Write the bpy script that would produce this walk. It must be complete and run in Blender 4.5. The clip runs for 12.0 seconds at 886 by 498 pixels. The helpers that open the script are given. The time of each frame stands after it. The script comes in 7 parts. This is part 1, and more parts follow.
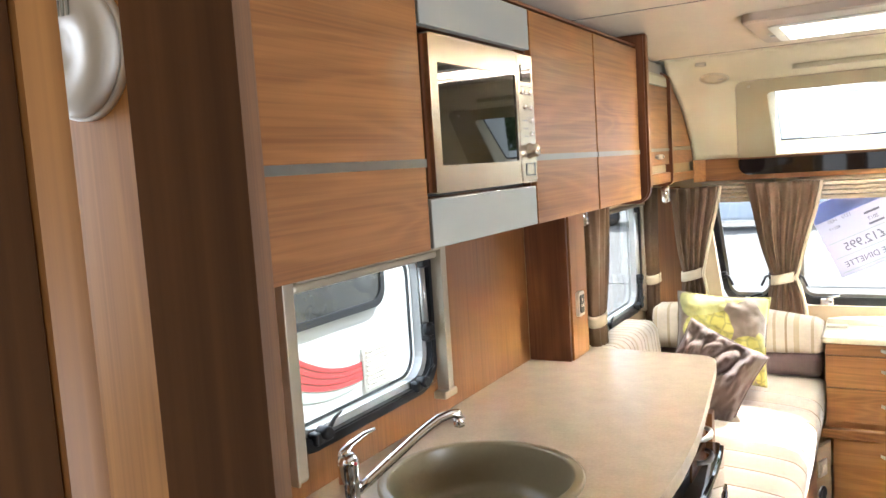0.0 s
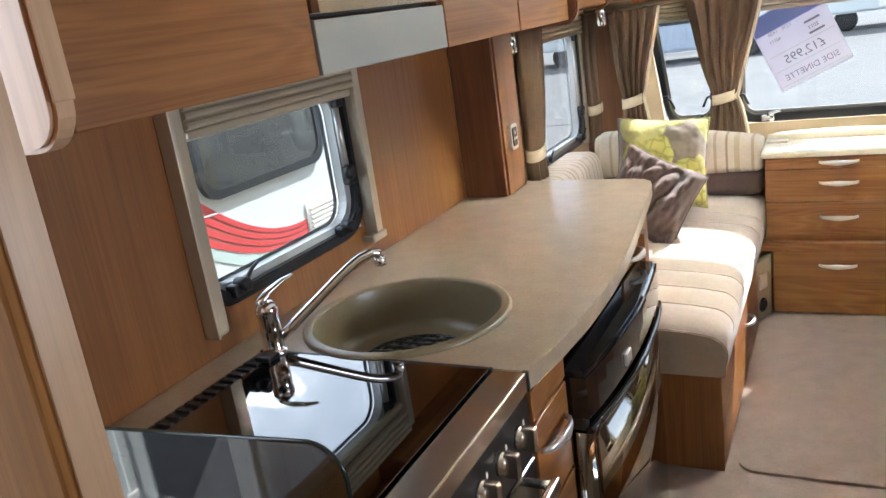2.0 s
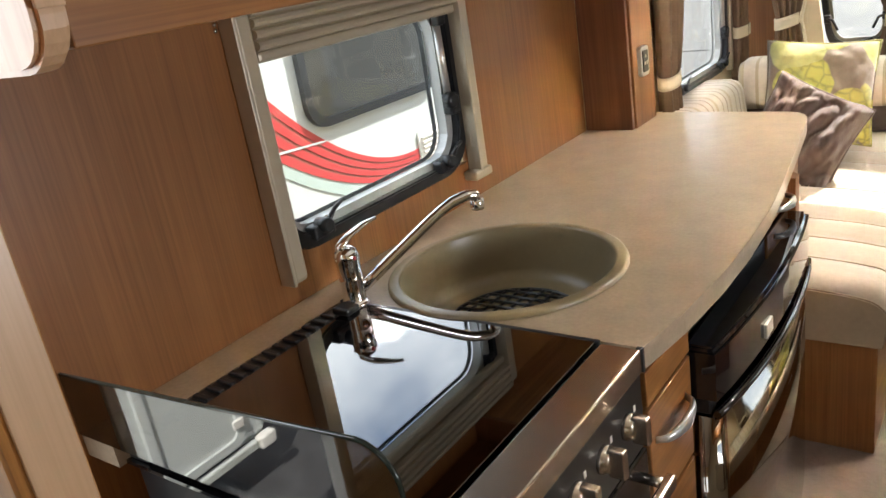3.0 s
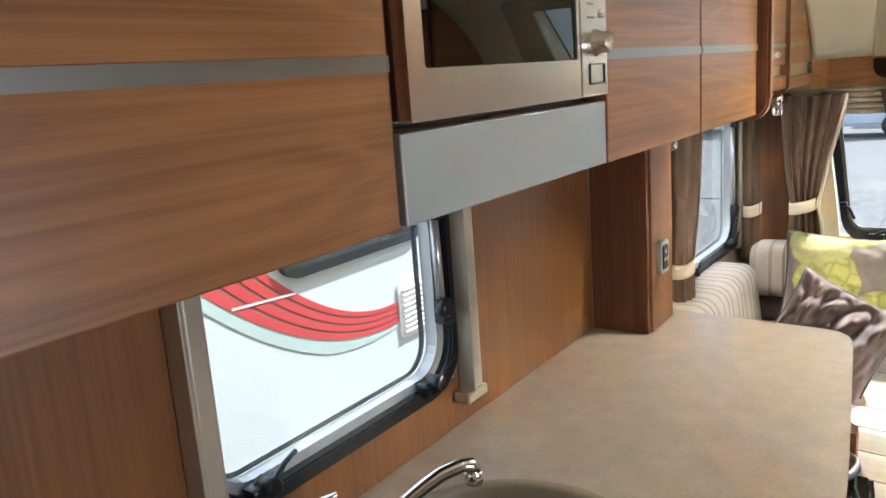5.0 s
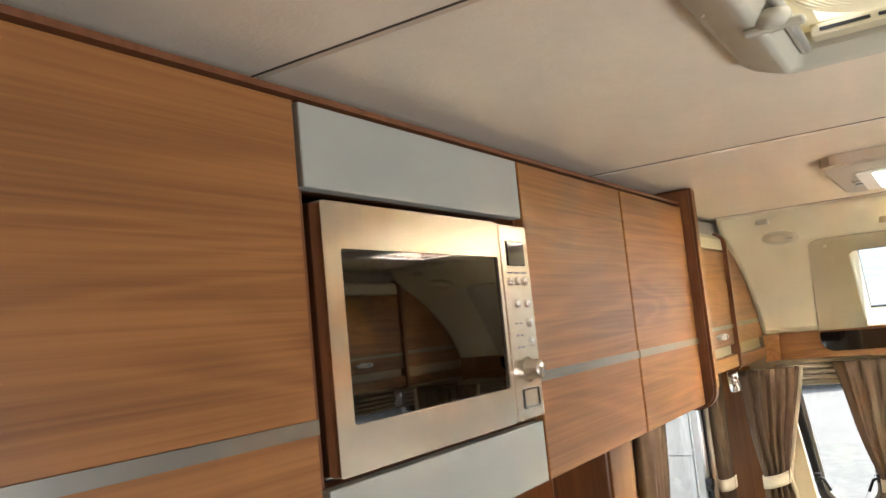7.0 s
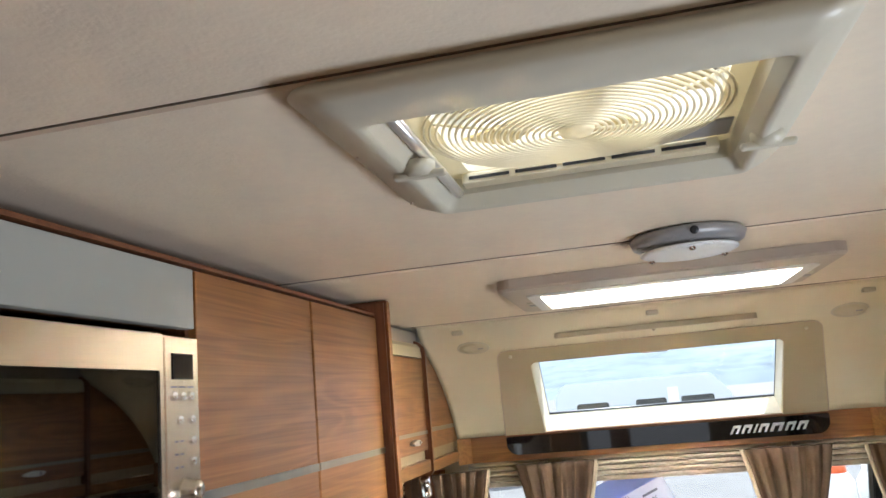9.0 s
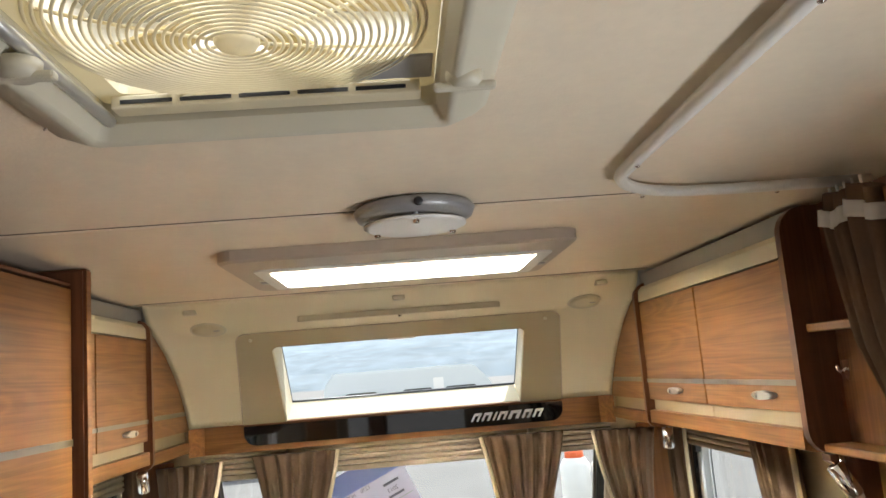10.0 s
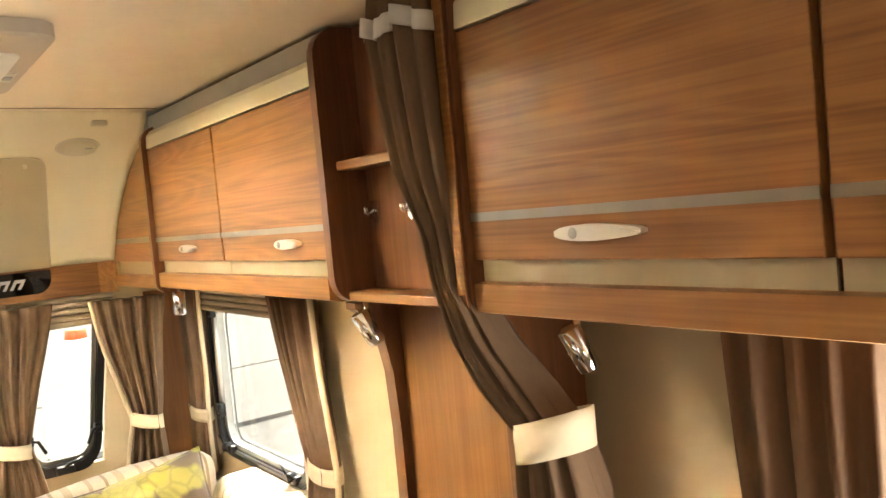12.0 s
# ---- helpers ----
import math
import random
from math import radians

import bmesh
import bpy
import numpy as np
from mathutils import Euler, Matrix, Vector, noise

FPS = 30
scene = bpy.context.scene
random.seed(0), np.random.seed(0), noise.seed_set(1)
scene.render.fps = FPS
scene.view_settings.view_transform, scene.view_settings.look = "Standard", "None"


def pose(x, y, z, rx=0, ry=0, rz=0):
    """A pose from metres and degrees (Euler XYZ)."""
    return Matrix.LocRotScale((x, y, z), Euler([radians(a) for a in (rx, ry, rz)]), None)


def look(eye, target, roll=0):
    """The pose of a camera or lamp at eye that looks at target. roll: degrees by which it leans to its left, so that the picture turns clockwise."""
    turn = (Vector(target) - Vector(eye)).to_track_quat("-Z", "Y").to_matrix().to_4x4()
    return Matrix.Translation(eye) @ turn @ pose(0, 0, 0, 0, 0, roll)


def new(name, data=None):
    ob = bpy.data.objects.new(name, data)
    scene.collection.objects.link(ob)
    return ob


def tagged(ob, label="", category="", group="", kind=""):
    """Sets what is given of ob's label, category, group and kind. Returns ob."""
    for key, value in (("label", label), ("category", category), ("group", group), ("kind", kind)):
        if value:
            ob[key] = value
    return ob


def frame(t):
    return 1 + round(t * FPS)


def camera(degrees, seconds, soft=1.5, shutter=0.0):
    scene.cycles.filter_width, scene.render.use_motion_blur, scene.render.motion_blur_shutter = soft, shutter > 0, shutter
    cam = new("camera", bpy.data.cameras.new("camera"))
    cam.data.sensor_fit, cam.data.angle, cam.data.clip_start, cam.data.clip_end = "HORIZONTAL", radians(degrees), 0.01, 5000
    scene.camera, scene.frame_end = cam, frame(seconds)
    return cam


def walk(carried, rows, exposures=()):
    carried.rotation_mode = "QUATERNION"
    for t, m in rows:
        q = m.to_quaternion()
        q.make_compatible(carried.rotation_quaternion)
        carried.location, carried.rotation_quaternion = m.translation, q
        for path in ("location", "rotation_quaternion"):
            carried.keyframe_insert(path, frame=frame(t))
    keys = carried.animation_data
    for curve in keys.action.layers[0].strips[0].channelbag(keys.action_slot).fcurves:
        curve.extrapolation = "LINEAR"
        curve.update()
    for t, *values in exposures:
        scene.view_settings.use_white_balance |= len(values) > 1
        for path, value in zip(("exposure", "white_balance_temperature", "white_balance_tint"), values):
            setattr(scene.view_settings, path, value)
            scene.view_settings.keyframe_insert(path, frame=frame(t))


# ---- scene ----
cam = camera(58.5, 12.0)

PATH = [
    (0, (0.042, -0.042, 1.605), (-0.941, 1.688, 1.402), -3.7),
    (0.5, (0.083, -0.031, 1.603), (-0.787, 1.753, 1.359), -4.7),
    (1, (0.113, -0.032, 1.589), (-0.72, 1.757, 1.261), -6.2),
    (1.5, (0.118, -0.013, 1.568), (-0.718, 1.749, 1.127), -7.3),
    (2, (0.099, 0.07, 1.529), (-0.802, 1.764, 0.965), -8.2),
    (2.5, (0.055, 0.199, 1.5), (-0.963, 1.786, 0.835), -9.1),
    (2.7, (0.058, 0.216, 1.506), (-1.022, 1.753, 0.819), -9.6),
    (3, (0.023, 0.289, 1.485), (-1.135, 1.767, 0.796), -9.4),
    (3.2, (0.001, 0.313, 1.491), (-1.188, 1.781, 0.835), -8.8),
    (4.8, (-0.214, 0.593, 1.59), (-1.345, 2.176, 1.126), -4.5),
    (5, (-0.223, 0.608, 1.6), (-1.345, 2.208, 1.177), -4.2),
    (5.5, (-0.203, 0.63, 1.644), (-1.346, 2.254, 1.404), -4.4),
    (6, (-0.167, 0.643, 1.682), (-1.329, 2.27, 1.639), -5.2),
    (6.5, (-0.149, 0.608, 1.693), (-1.294, 2.244, 1.797), -5.4),
    (6.7, (-0.144, 0.597, 1.694), (-1.262, 2.248, 1.844), -5.5),
    (8.3, (-0.067, 0.59, 1.731), (-0.768, 2.427, 2.101), -5.6),
    (8.5, (-0.065, 0.593, 1.73), (-0.693, 2.454, 2.111), -5.5),
    (9, (-0.048, 0.617, 1.724), (-0.468, 2.535, 2.104), -5.0),
    (9.5, (-0.012, 0.687, 1.712), (-0.184, 2.647, 2.066), -4.6),
    (10, (0.053, 0.795, 1.703), (0.175, 2.767, 2.013), -4.6),
    (10.5, (0.111, 0.898, 1.701), (0.542, 2.835, 1.951), -4.7),
    (11, (0.169, 0.966, 1.694), (0.899, 2.821, 1.858), -5.3),
    (11.5, (0.18, 1.056, 1.668), (1.165, 2.796, 1.712), -5.7),
    (12, (0.163, 1.12, 1.638), (1.354, 2.723, 1.536), -5.3),
]
walk(cam, [(t, look(eye, target, roll)) for t, eye, target, roll in PATH], exposures=[(0.0, 3.1, 5900, 10), (1.0, 2.68, 5600, 10), (2.0, 2.52, 5700, 10), (2.5, 2.58, 6300, 10), (3.0, 2.62, 6350, 10), (5.0, 2.44, 5650, 10), (5.5, 2.45, 5900, 10), (6.5, 2.82, 6350, 10), (8.5, 2.62, 5750, 10), (9.5, 2.35, 5700, 10), (10.0, 2.18, 6300, 10), (10.5, 2.28, 6800, 10), (11.0, 2.55, 6900, 10), (11.5, 2.85, 7700, 10), (12.0, 3.05, 7600, 10)])

# ---- light ----
world = bpy.data.worlds.new("sky")
scene.world = world
world.use_nodes = True
wn = world.node_tree
sky = wn.nodes.new("ShaderNodeTexSky")
sky.sky_type = "NISHITA"
sky.sun_disc = False
sky.sun_elevation, sky.sun_rotation = radians(50.3), radians(30)
sky.air_density, sky.dust_density = 1.0, 0.4
cloud_co, cloud, cloud_ramp, cloud_mix = wn.nodes.new("ShaderNodeTexCoord"), wn.nodes.new("ShaderNodeTexNoise"), wn.nodes.new("ShaderNodeValToRGB"), wn.nodes.new("ShaderNodeMix")
cloud.inputs["Scale"].default_value, cloud.inputs["Detail"].default_value = 3.2, 8
cloud_ramp.color_ramp.elements[0].position, cloud_ramp.color_ramp.elements[1].position = 0.38, 0.56
cloud_mix.data_type = "RGBA"
cloud_mix.inputs["B"].default_value = (11.0, 11.2, 11.5, 1)
wn.links.new(cloud_co.outputs["Generated"], cloud.inputs["Vector"])
wn.links.new(cloud.outputs["Fac"], cloud_ramp.inputs["Fac"])
wn.links.new(cloud_ramp.outputs["Color"], cloud_mix.inputs["Factor"])
wn.links.new(sky.outputs[0], cloud_mix.inputs["A"])
wn.links.new(cloud_mix.outputs["Result"], wn.nodes["Background"].inputs[0])
wn.nodes["Background"].inputs[1].default_value = 0.05
sun = new("sun", bpy.data.lights.new("sun", "SUN"))
sun.data.energy, sun.data.angle, sun.data.color = 2.2, radians(0.6), (1.0, 0.95, 0.87)
sun.matrix_world = look((0.05 + 5.0, 4.2 + 8.6, 1.0 + 12.0), (0.05, 4.2, 1.0))


def opening_lamp(name, eye, target, w, h, watts, color=(0.97, 0.98, 1.0)):
    """Daylight entering by an opening of the caravan."""
    o = new(name, bpy.data.lights.new(name, "AREA"))
    o.data.shape, o.data.size, o.data.size_y, o.data.energy, o.data.color = "RECTANGLE", w, h, watts, color
    o.matrix_world = look(eye, target)
    return o


opening_lamp("rooflight_daylight", (0.075, 2.89, 2.085), (0.075, 2.89, 0), 0.64, 0.31, 16)
opening_lamp("roof_vent_daylight", (-0.065, 1.45, 2.105), (-0.065, 1.45, 0), 0.32, 0.32, 0.35)
opening_lamp("doorway_daylight", (-1.16, 0.45, 1.55), (0.2, 0.20, 1.2), 0.42, 0.6, 0.65)
opening_lamp("side_window_daylight", (1.20, 1.22, 1.10), (0.6, 1.5, 2.0), 0.6, 0.45, 3.5)


# ---- materials ----
def nodes_of(m):
    m.use_nodes = True
    return m.node_tree.nodes, m.node_tree.links, m.node_tree.nodes["Principled BSDF"]


def plain(name, color, rough=0.5, metal=0.0, vary=0.08, scale=30.0, bump=0.0, coat=0.0, bump_scale=None, sheen=0.0):
    """A surface with cloudy variation at two scales and a fine relief."""
    m = bpy.data.materials.new(name)
    n, l, b = nodes_of(m)
    co = n.new("ShaderNodeTexCoord")
    big = n.new("ShaderNodeTexNoise")
    big.inputs["Scale"].default_value, big.inputs["Detail"].default_value = scale * 0.15, 4
    small = n.new("ShaderNodeTexNoise")
    small.inputs["Scale"].default_value, small.inputs["Detail"].default_value = scale, 6
    for t in (big, small):
        l.new(co.outputs["Object"], t.inputs["Vector"])
    mix = n.new("ShaderNodeMath")
    mix.operation = "ADD"
    l.new(big.outputs["Fac"], mix.inputs[0])
    l.new(small.outputs["Fac"], mix.inputs[1])
    ramp = n.new("ShaderNodeValToRGB")
    ramp.color_ramp.elements[0].position, ramp.color_ramp.elements[1].position = 0.3, 0.7
    half = n.new("ShaderNodeMath")
    half.operation = "MULTIPLY"
    half.inputs[1].default_value = 0.5
    l.new(mix.outputs[0], half.inputs[0])
    l.new(half.outputs[0], ramp.inputs["Fac"])
    ramp.color_ramp.elements[0].color = (*[c * (1 - vary) for c in color], 1)
    ramp.color_ramp.elements[1].color = (*[min(1, c * (1 + vary)) for c in color], 1)
    l.new(ramp.outputs["Color"], b.inputs["Base Color"])
    b.inputs["Roughness"].default_value, b.inputs["Metallic"].default_value = rough, metal
    b.inputs["Coat Weight"].default_value = coat
    b.inputs["Sheen Weight"].default_value = sheen
    if bump:
        rel = n.new("ShaderNodeTexNoise")
        rel.inputs["Scale"].default_value, rel.inputs["Detail"].default_value = bump_scale or scale * 6, 3
        l.new(co.outputs["Object"], rel.inputs["Vector"])
        bp = n.new("ShaderNodeBump")
        bp.inputs["Strength"].default_value, bp.inputs["Distance"].default_value = bump, 0.002
        l.new(rel.outputs["Fac"], bp.inputs["Height"])
        l.new(bp.outputs["Normal"], b.inputs["Normal"])
    return m


def wood(name, light, dark, axis, rough=0.40, coat=0.06, rings=0.09):
    """Laminate with stretched grain along an axis ('X', 'Y' or 'Z'), shifted from piece to piece."""
    m = bpy.data.materials.new(name)
    n, l, b = nodes_of(m)
    co, info = n.new("ShaderNodeTexCoord"), n.new("ShaderNodeObjectInfo")
    shift = n.new("ShaderNodeVectorMath")
    shift.operation = "MULTIPLY_ADD"
    shift.inputs[1].default_value = (1, 1, 1)
    l.new(co.outputs["Object"], shift.inputs[0])
    rnd = n.new("ShaderNodeCombineXYZ")
    scale7 = n.new("ShaderNodeMath")
    scale7.operation = "MULTIPLY"
    scale7.inputs[1].default_value = 7.3
    l.new(info.outputs["Random"], scale7.inputs[0])
    for i in range(3):
        l.new(scale7.outputs[0], rnd.inputs[i])
    l.new(rnd.outputs[0], shift.inputs[2])
    along, across = 0.55, 7.0
    stretch = [along if a == axis else across for a in "XYZ"]
    parts = []
    for k, (mul, detail, dist) in enumerate(((0.8, 2.5, 0.4), (5.0, 5, 0.3), (30.0, 4, 0.1))):
        mp = n.new("ShaderNodeMapping")
        mp.inputs["Scale"].default_value = [s * mul if s == across else s * (1 + 0.7 * k * k) for s in stretch]
        l.new(shift.outputs[0], mp.inputs["Vector"])
        t = n.new("ShaderNodeTexNoise")
        t.inputs["Scale"].default_value, t.inputs["Detail"].default_value, t.inputs["Distortion"].default_value = 1.0, detail, dist
        t.inputs["Roughness"].default_value = 0.55
        l.new(mp.outputs[0], t.inputs["Vector"])
        parts.append(t.outputs["Fac"])
    a = n.new("ShaderNodeMix")
    a.inputs["Factor"].default_value = 0.72
    l.new(parts[0], a.inputs["A"])
    l.new(parts[1], a.inputs["B"])
    c = n.new("ShaderNodeMix")
    c.inputs["Factor"].default_value = 0.42
    l.new(a.outputs["Result"], c.inputs["A"])
    l.new(parts[2], c.inputs["B"])
    # growth rings: contour lines of the broad noise
    steps = []
    for op, val in (("MULTIPLY", 105.0), ("SINE", 0.0), ("MULTIPLY_ADD", 0.5), ("POWER", 1.8)):
        st = n.new("ShaderNodeMath")
        st.operation = op
        st.inputs[1].default_value, st.inputs[2].default_value = val, 0.5
        l.new(steps[-1].outputs[0] if steps else parts[0], st.inputs[0])
        steps.append(st)
    lines = n.new("ShaderNodeMix")
    lines.inputs["Factor"].default_value = rings
    l.new(c.outputs["Result"], lines.inputs["A"])
    l.new(steps[-1].outputs[0], lines.inputs["B"])
    ramp = n.new("ShaderNodeValToRGB")
    e = ramp.color_ramp.elements
    e[0].position, e[0].color = 0.37, (*dark, 1)
    e[1].position, e[1].color = 0.60, (*light, 1)
    mid = ramp.color_ramp.elements.new(0.5)
    mid.color = (*[0.6 * p + 0.4 * q for p, q in zip(light, dark)], 1)
    l.new(lines.outputs["Result"], ramp.inputs["Fac"])
    l.new(ramp.outputs["Color"], b.inputs["Base Color"])
    b.inputs["Roughness"].default_value, b.inputs["Coat Weight"].default_value, b.inputs["Coat Roughness"].default_value = rough, coat, 0.25
    bp = n.new("ShaderNodeBump")
    bp.inputs["Strength"].default_value, bp.inputs["Distance"].default_value = 0.08, 0.001
    l.new(parts[2], bp.inputs["Height"])
    l.new(bp.outputs["Normal"], b.inputs["Normal"])
    return m


def glass(name, tint=(0.96, 0.98, 0.98), ior=1.45, see=1.0):
    """A thin pane: clear through it, mirror-like by Fresnel."""
    m = bpy.data.materials.new(name)
    m.use_nodes = True
    n, l = m.node_tree.nodes, m.node_tree.links
    n.remove(n["Principled BSDF"])
    tr, gl, mix = n.new("ShaderNodeBsdfTransparent"), n.new("ShaderNodeBsdfGlossy"), n.new("ShaderNodeMixShader")
    lw, power, gain = n.new("ShaderNodeLayerWeight"), n.new("ShaderNodeMath"), n.new("ShaderNodeMath")
    lw.inputs["Blend"].default_value = 0.5
    tr.inputs["Color"].default_value = (*[c * see for c in tint], 1)
    gl.inputs["Roughness"].default_value = 0.02
    base = ((ior - 1) / (ior + 1)) ** 2
    power.operation, gain.operation = "POWER", "MULTIPLY_ADD"
    power.inputs[1].default_value = 5.0
    gain.inputs[1].default_value, gain.inputs[2].default_value = 1 - base, base
    l.new(lw.outputs["Facing"], power.inputs[0])
    l.new(power.outputs[0], gain.inputs[0])
    l.new(gain.outputs[0], mix.inputs["Fac"])
    l.new(tr.outputs[0], mix.inputs[1])
    l.new(gl.outputs[0], mix.inputs[2])
    l.new(mix.outputs[0], n["Material Output"].inputs["Surface"])
    return m


def milky(name, color, through_share):
    """Opal plastic that lets daylight through."""
    m = bpy.data.materials.new(name)
    n, l, b = nodes_of(m)
    tl, mix = n.new("ShaderNodeBsdfTranslucent"), n.new("ShaderNodeMixShader")
    tl.inputs["Color"].default_value = (*color, 1)
    b.inputs["Base Color"].default_value, b.inputs["Roughness"].default_value = (*color, 1), 0.4
    mix.inputs["Fac"].default_value = through_share
    l.new(b.outputs[0], mix.inputs[1])
    l.new(tl.outputs[0], mix.inputs[2])
    l.new(mix.outputs[0], n["Material Output"].inputs["Surface"])
    return m


def striped(name, base, stripes, axis, period):
    """Woven upholstery with coloured stripes across an axis."""
    m = plain(name, base, 0.9, vary=0.1, scale=60, bump=0.35, bump_scale=700, sheen=0.3)
    n, l = m.node_tree.nodes, m.node_tree.links
    b = n["Principled BSDF"]
    co, sep, mod = n.new("ShaderNodeTexCoord"), n.new("ShaderNodeSeparateXYZ"), n.new("ShaderNodeMath")
    l.new(co.outputs["Object"], sep.inputs[0])
    mod.operation = "FLOORED_MODULO"
    mod.inputs[1].default_value = period
    l.new(sep.outputs[axis], mod.inputs[0])
    dv = n.new("ShaderNodeMath")
    dv.operation = "DIVIDE"
    dv.inputs[1].default_value = period
    l.new(mod.outputs[0], dv.inputs[0])
    ramp = n.new("ShaderNodeValToRGB")
    ramp.color_ramp.interpolation = "CONSTANT"
    ramp.color_ramp.elements[0].color = (1, 1, 1, 1)
    ramp.color_ramp.elements[1].position, ramp.color_ramp.elements[1].color = stripes[0][0], (*stripes[0][1], 1)
    for p, c in stripes[1:]:
        ramp.color_ramp.elements.new(p).color = (*c, 1)
    l.new(dv.outputs[0], ramp.inputs["Fac"])
    mul = n.new("ShaderNodeMix")
    mul.data_type, mul.blend_type = "RGBA", "MULTIPLY"
    mul.inputs["Factor"].default_value = 1.0
    old = b.inputs["Base Color"].links[0].from_socket
    l.new(old, mul.inputs["A"])
    l.new(ramp.outputs["Color"], mul.inputs["B"])
    l.new(mul.outputs["Result"], b.inputs["Base Color"])
    return m


L1, D1 = (0.36, 0.152, 0.042), (0.21, 0.082, 0.021)
WOOD_Y = wood("walnut laminate along", L1, D1, "Y")
WOOD_X = wood("walnut laminate across", L1, D1, "X")
WOOD_Z = wood("walnut laminate upright", (0.315, 0.128, 0.037), (0.205, 0.080, 0.021), "Z", rings=0.03)
WOOD_DARK = wood("dark walnut edge", (0.22, 0.085, 0.035), (0.15, 0.055, 0.022), "Z", 0.3)
WOOD_DOOR = wood("brown door wood", (0.24, 0.105, 0.034), (0.14, 0.058, 0.018), "Z", 0.6, 0.0)
GREY = plain("grey lacquer", (0.40, 0.41, 0.37), 0.32, vary=0.02, scale=8)
# Walnut made pale: the daylight on these boards is in the colour.
WOOD_LIT = wood("walnut paled by painted daylight", (0.68, 0.46, 0.28), (0.56, 0.36, 0.21), "Z", 0.35, 0.15)
# Walnut brightened to orange, with the daylight on it painted in.
WOOD_DAYLIT = wood("orange walnut, daylight painted", (0.60, 0.29, 0.085), (0.42, 0.19, 0.055), "Z")
ACRYL = plain("shiny acrylic edge", (0.66, 0.68, 0.68), 0.18, 0.15, vary=0.05)
DOTS = plain("dotted print", (0.10, 0.105, 0.11), 0.5, vary=0.3, scale=400)
STRIP = plain("brushed aluminium strip", (0.30, 0.285, 0.25), 0.36, 0.9, vary=0.06, scale=40)
STEEL = plain("brushed stainless steel", (0.72, 0.65, 0.55), 0.27, 1.0, vary=0.05, scale=25)
CHROME = plain("chrome", (0.82, 0.82, 0.82), 0.06, 1.0, vary=0.01)
SATIN = plain("satin silver handle", (0.72, 0.71, 0.68), 0.3, 0.7, vary=0.02)
BLACK = plain("black plastic", (0.015, 0.016, 0.018), 0.32, vary=0.1)
GLOSSBLACK = plain("black gloss", (0.008, 0.008, 0.009), 0.04, vary=0.05, coat=0.6)
MIRRORBLACK = plain("dark mirror gloss", (0.30, 0.28, 0.25), 0.05, 1.0, vary=0.03)
RUBBER = plain("black rubber seal", (0.012, 0.014, 0.017), 0.28, vary=0.1)
CREAM = plain("cream moulded plastic", (0.73, 0.675, 0.50), 0.42, vary=0.03, scale=6, bump=0.05, bump_scale=300)
CREAMWALL = plain("cream wallboard", (0.62, 0.49, 0.30), 0.55, vary=0.04, scale=10, bump=0.08, bump_scale=400)
BEIGE = plain("beige board", (0.40, 0.32, 0.20), 0.55, vary=0.04, scale=10)
BLINDCASE = plain("champagne blind casing", (0.50, 0.43, 0.32), 0.38, 0.25, vary=0.03)
WHITE = plain("white plastic", (0.78, 0.76, 0.70), 0.35, vary=0.03)
TAUPE = plain("taupe plastic frame", (0.50, 0.42, 0.33), 0.45, vary=0.03, scale=12)
TRIM = plain("warm white vent trim", (0.58, 0.545, 0.43), 0.4, vary=0.03, scale=12)
CEIL = plain("pale textured ceiling board", (0.78, 0.68, 0.53), 0.6, vary=0.04, scale=60, bump=0.25, bump_scale=190)
JOINTSHADE = plain("painted joint shadow", (0.10, 0.075, 0.05), 0.7)
# Cream facet over the cornices: its shade is put into this grey.
SHADEGREY = plain("painted shade grey", (0.42, 0.40, 0.36), 0.6, vary=0.05)
WORKTOP = plain("speckled stone laminate", (0.42, 0.335, 0.235), 0.3, vary=0.16, scale=120, coat=0.1)
SINK = plain("olive composite", (0.255, 0.205, 0.118), 0.30, vary=0.06, scale=80)
CARPET = plain("beige carpet", (0.205, 0.147, 0.105), 0.95, vary=0.22, scale=90, bump=0.8, bump_scale=420, sheen=0.3)
CURTAIN = plain("taupe curtain cloth", (0.165, 0.098, 0.053), 0.8, vary=0.1, scale=120, bump=0.25, bump_scale=900, sheen=0.03)
TIE = plain("cream tie cloth", (0.72, 0.62, 0.44), 0.85, vary=0.05, scale=90, bump=0.2, bump_scale=800)
HEADTAPE = plain("white heading tape", (0.8, 0.78, 0.74), 0.8, vary=0.05)
SEAT = plain("cream ribbed velour", (0.53, 0.44, 0.33), 0.85, vary=0.1, scale=70, bump=0.3, bump_scale=600, sheen=0.5)
PIPING = plain("brown piping", (0.28, 0.20, 0.13), 0.8, vary=0.1)
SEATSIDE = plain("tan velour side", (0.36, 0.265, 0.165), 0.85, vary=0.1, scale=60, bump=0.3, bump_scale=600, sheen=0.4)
STRIPES_Y = striped("striped upholstery", (0.66, 0.57, 0.45), [(0.30, (0.72, 0.66, 0.55)), (0.38, (1, 1, 1)), (0.62, (0.55, 0.46, 0.36)), (0.68, (1, 1, 1)), (0.85, (0.8, 0.74, 0.6))], 1, 0.16)
STRIPES_X = striped("striped upholstery across", (0.60, 0.51, 0.39), [(0.30, (0.72, 0.66, 0.55)), (0.38, (1, 1, 1)), (0.62, (0.55, 0.46, 0.36)), (0.68, (1, 1, 1)), (0.85, (0.8, 0.74, 0.6))], 0, 0.16)
BROWNCLOTH = plain("brown velvet", (0.13, 0.085, 0.068), 0.85, vary=0.12, scale=50, bump=0.3, bump_scale=500, sheen=0.2)
PANE = glass("window acrylic")
SMOKED = glass("smoked glass", (0.05, 0.047, 0.045), 3.4)
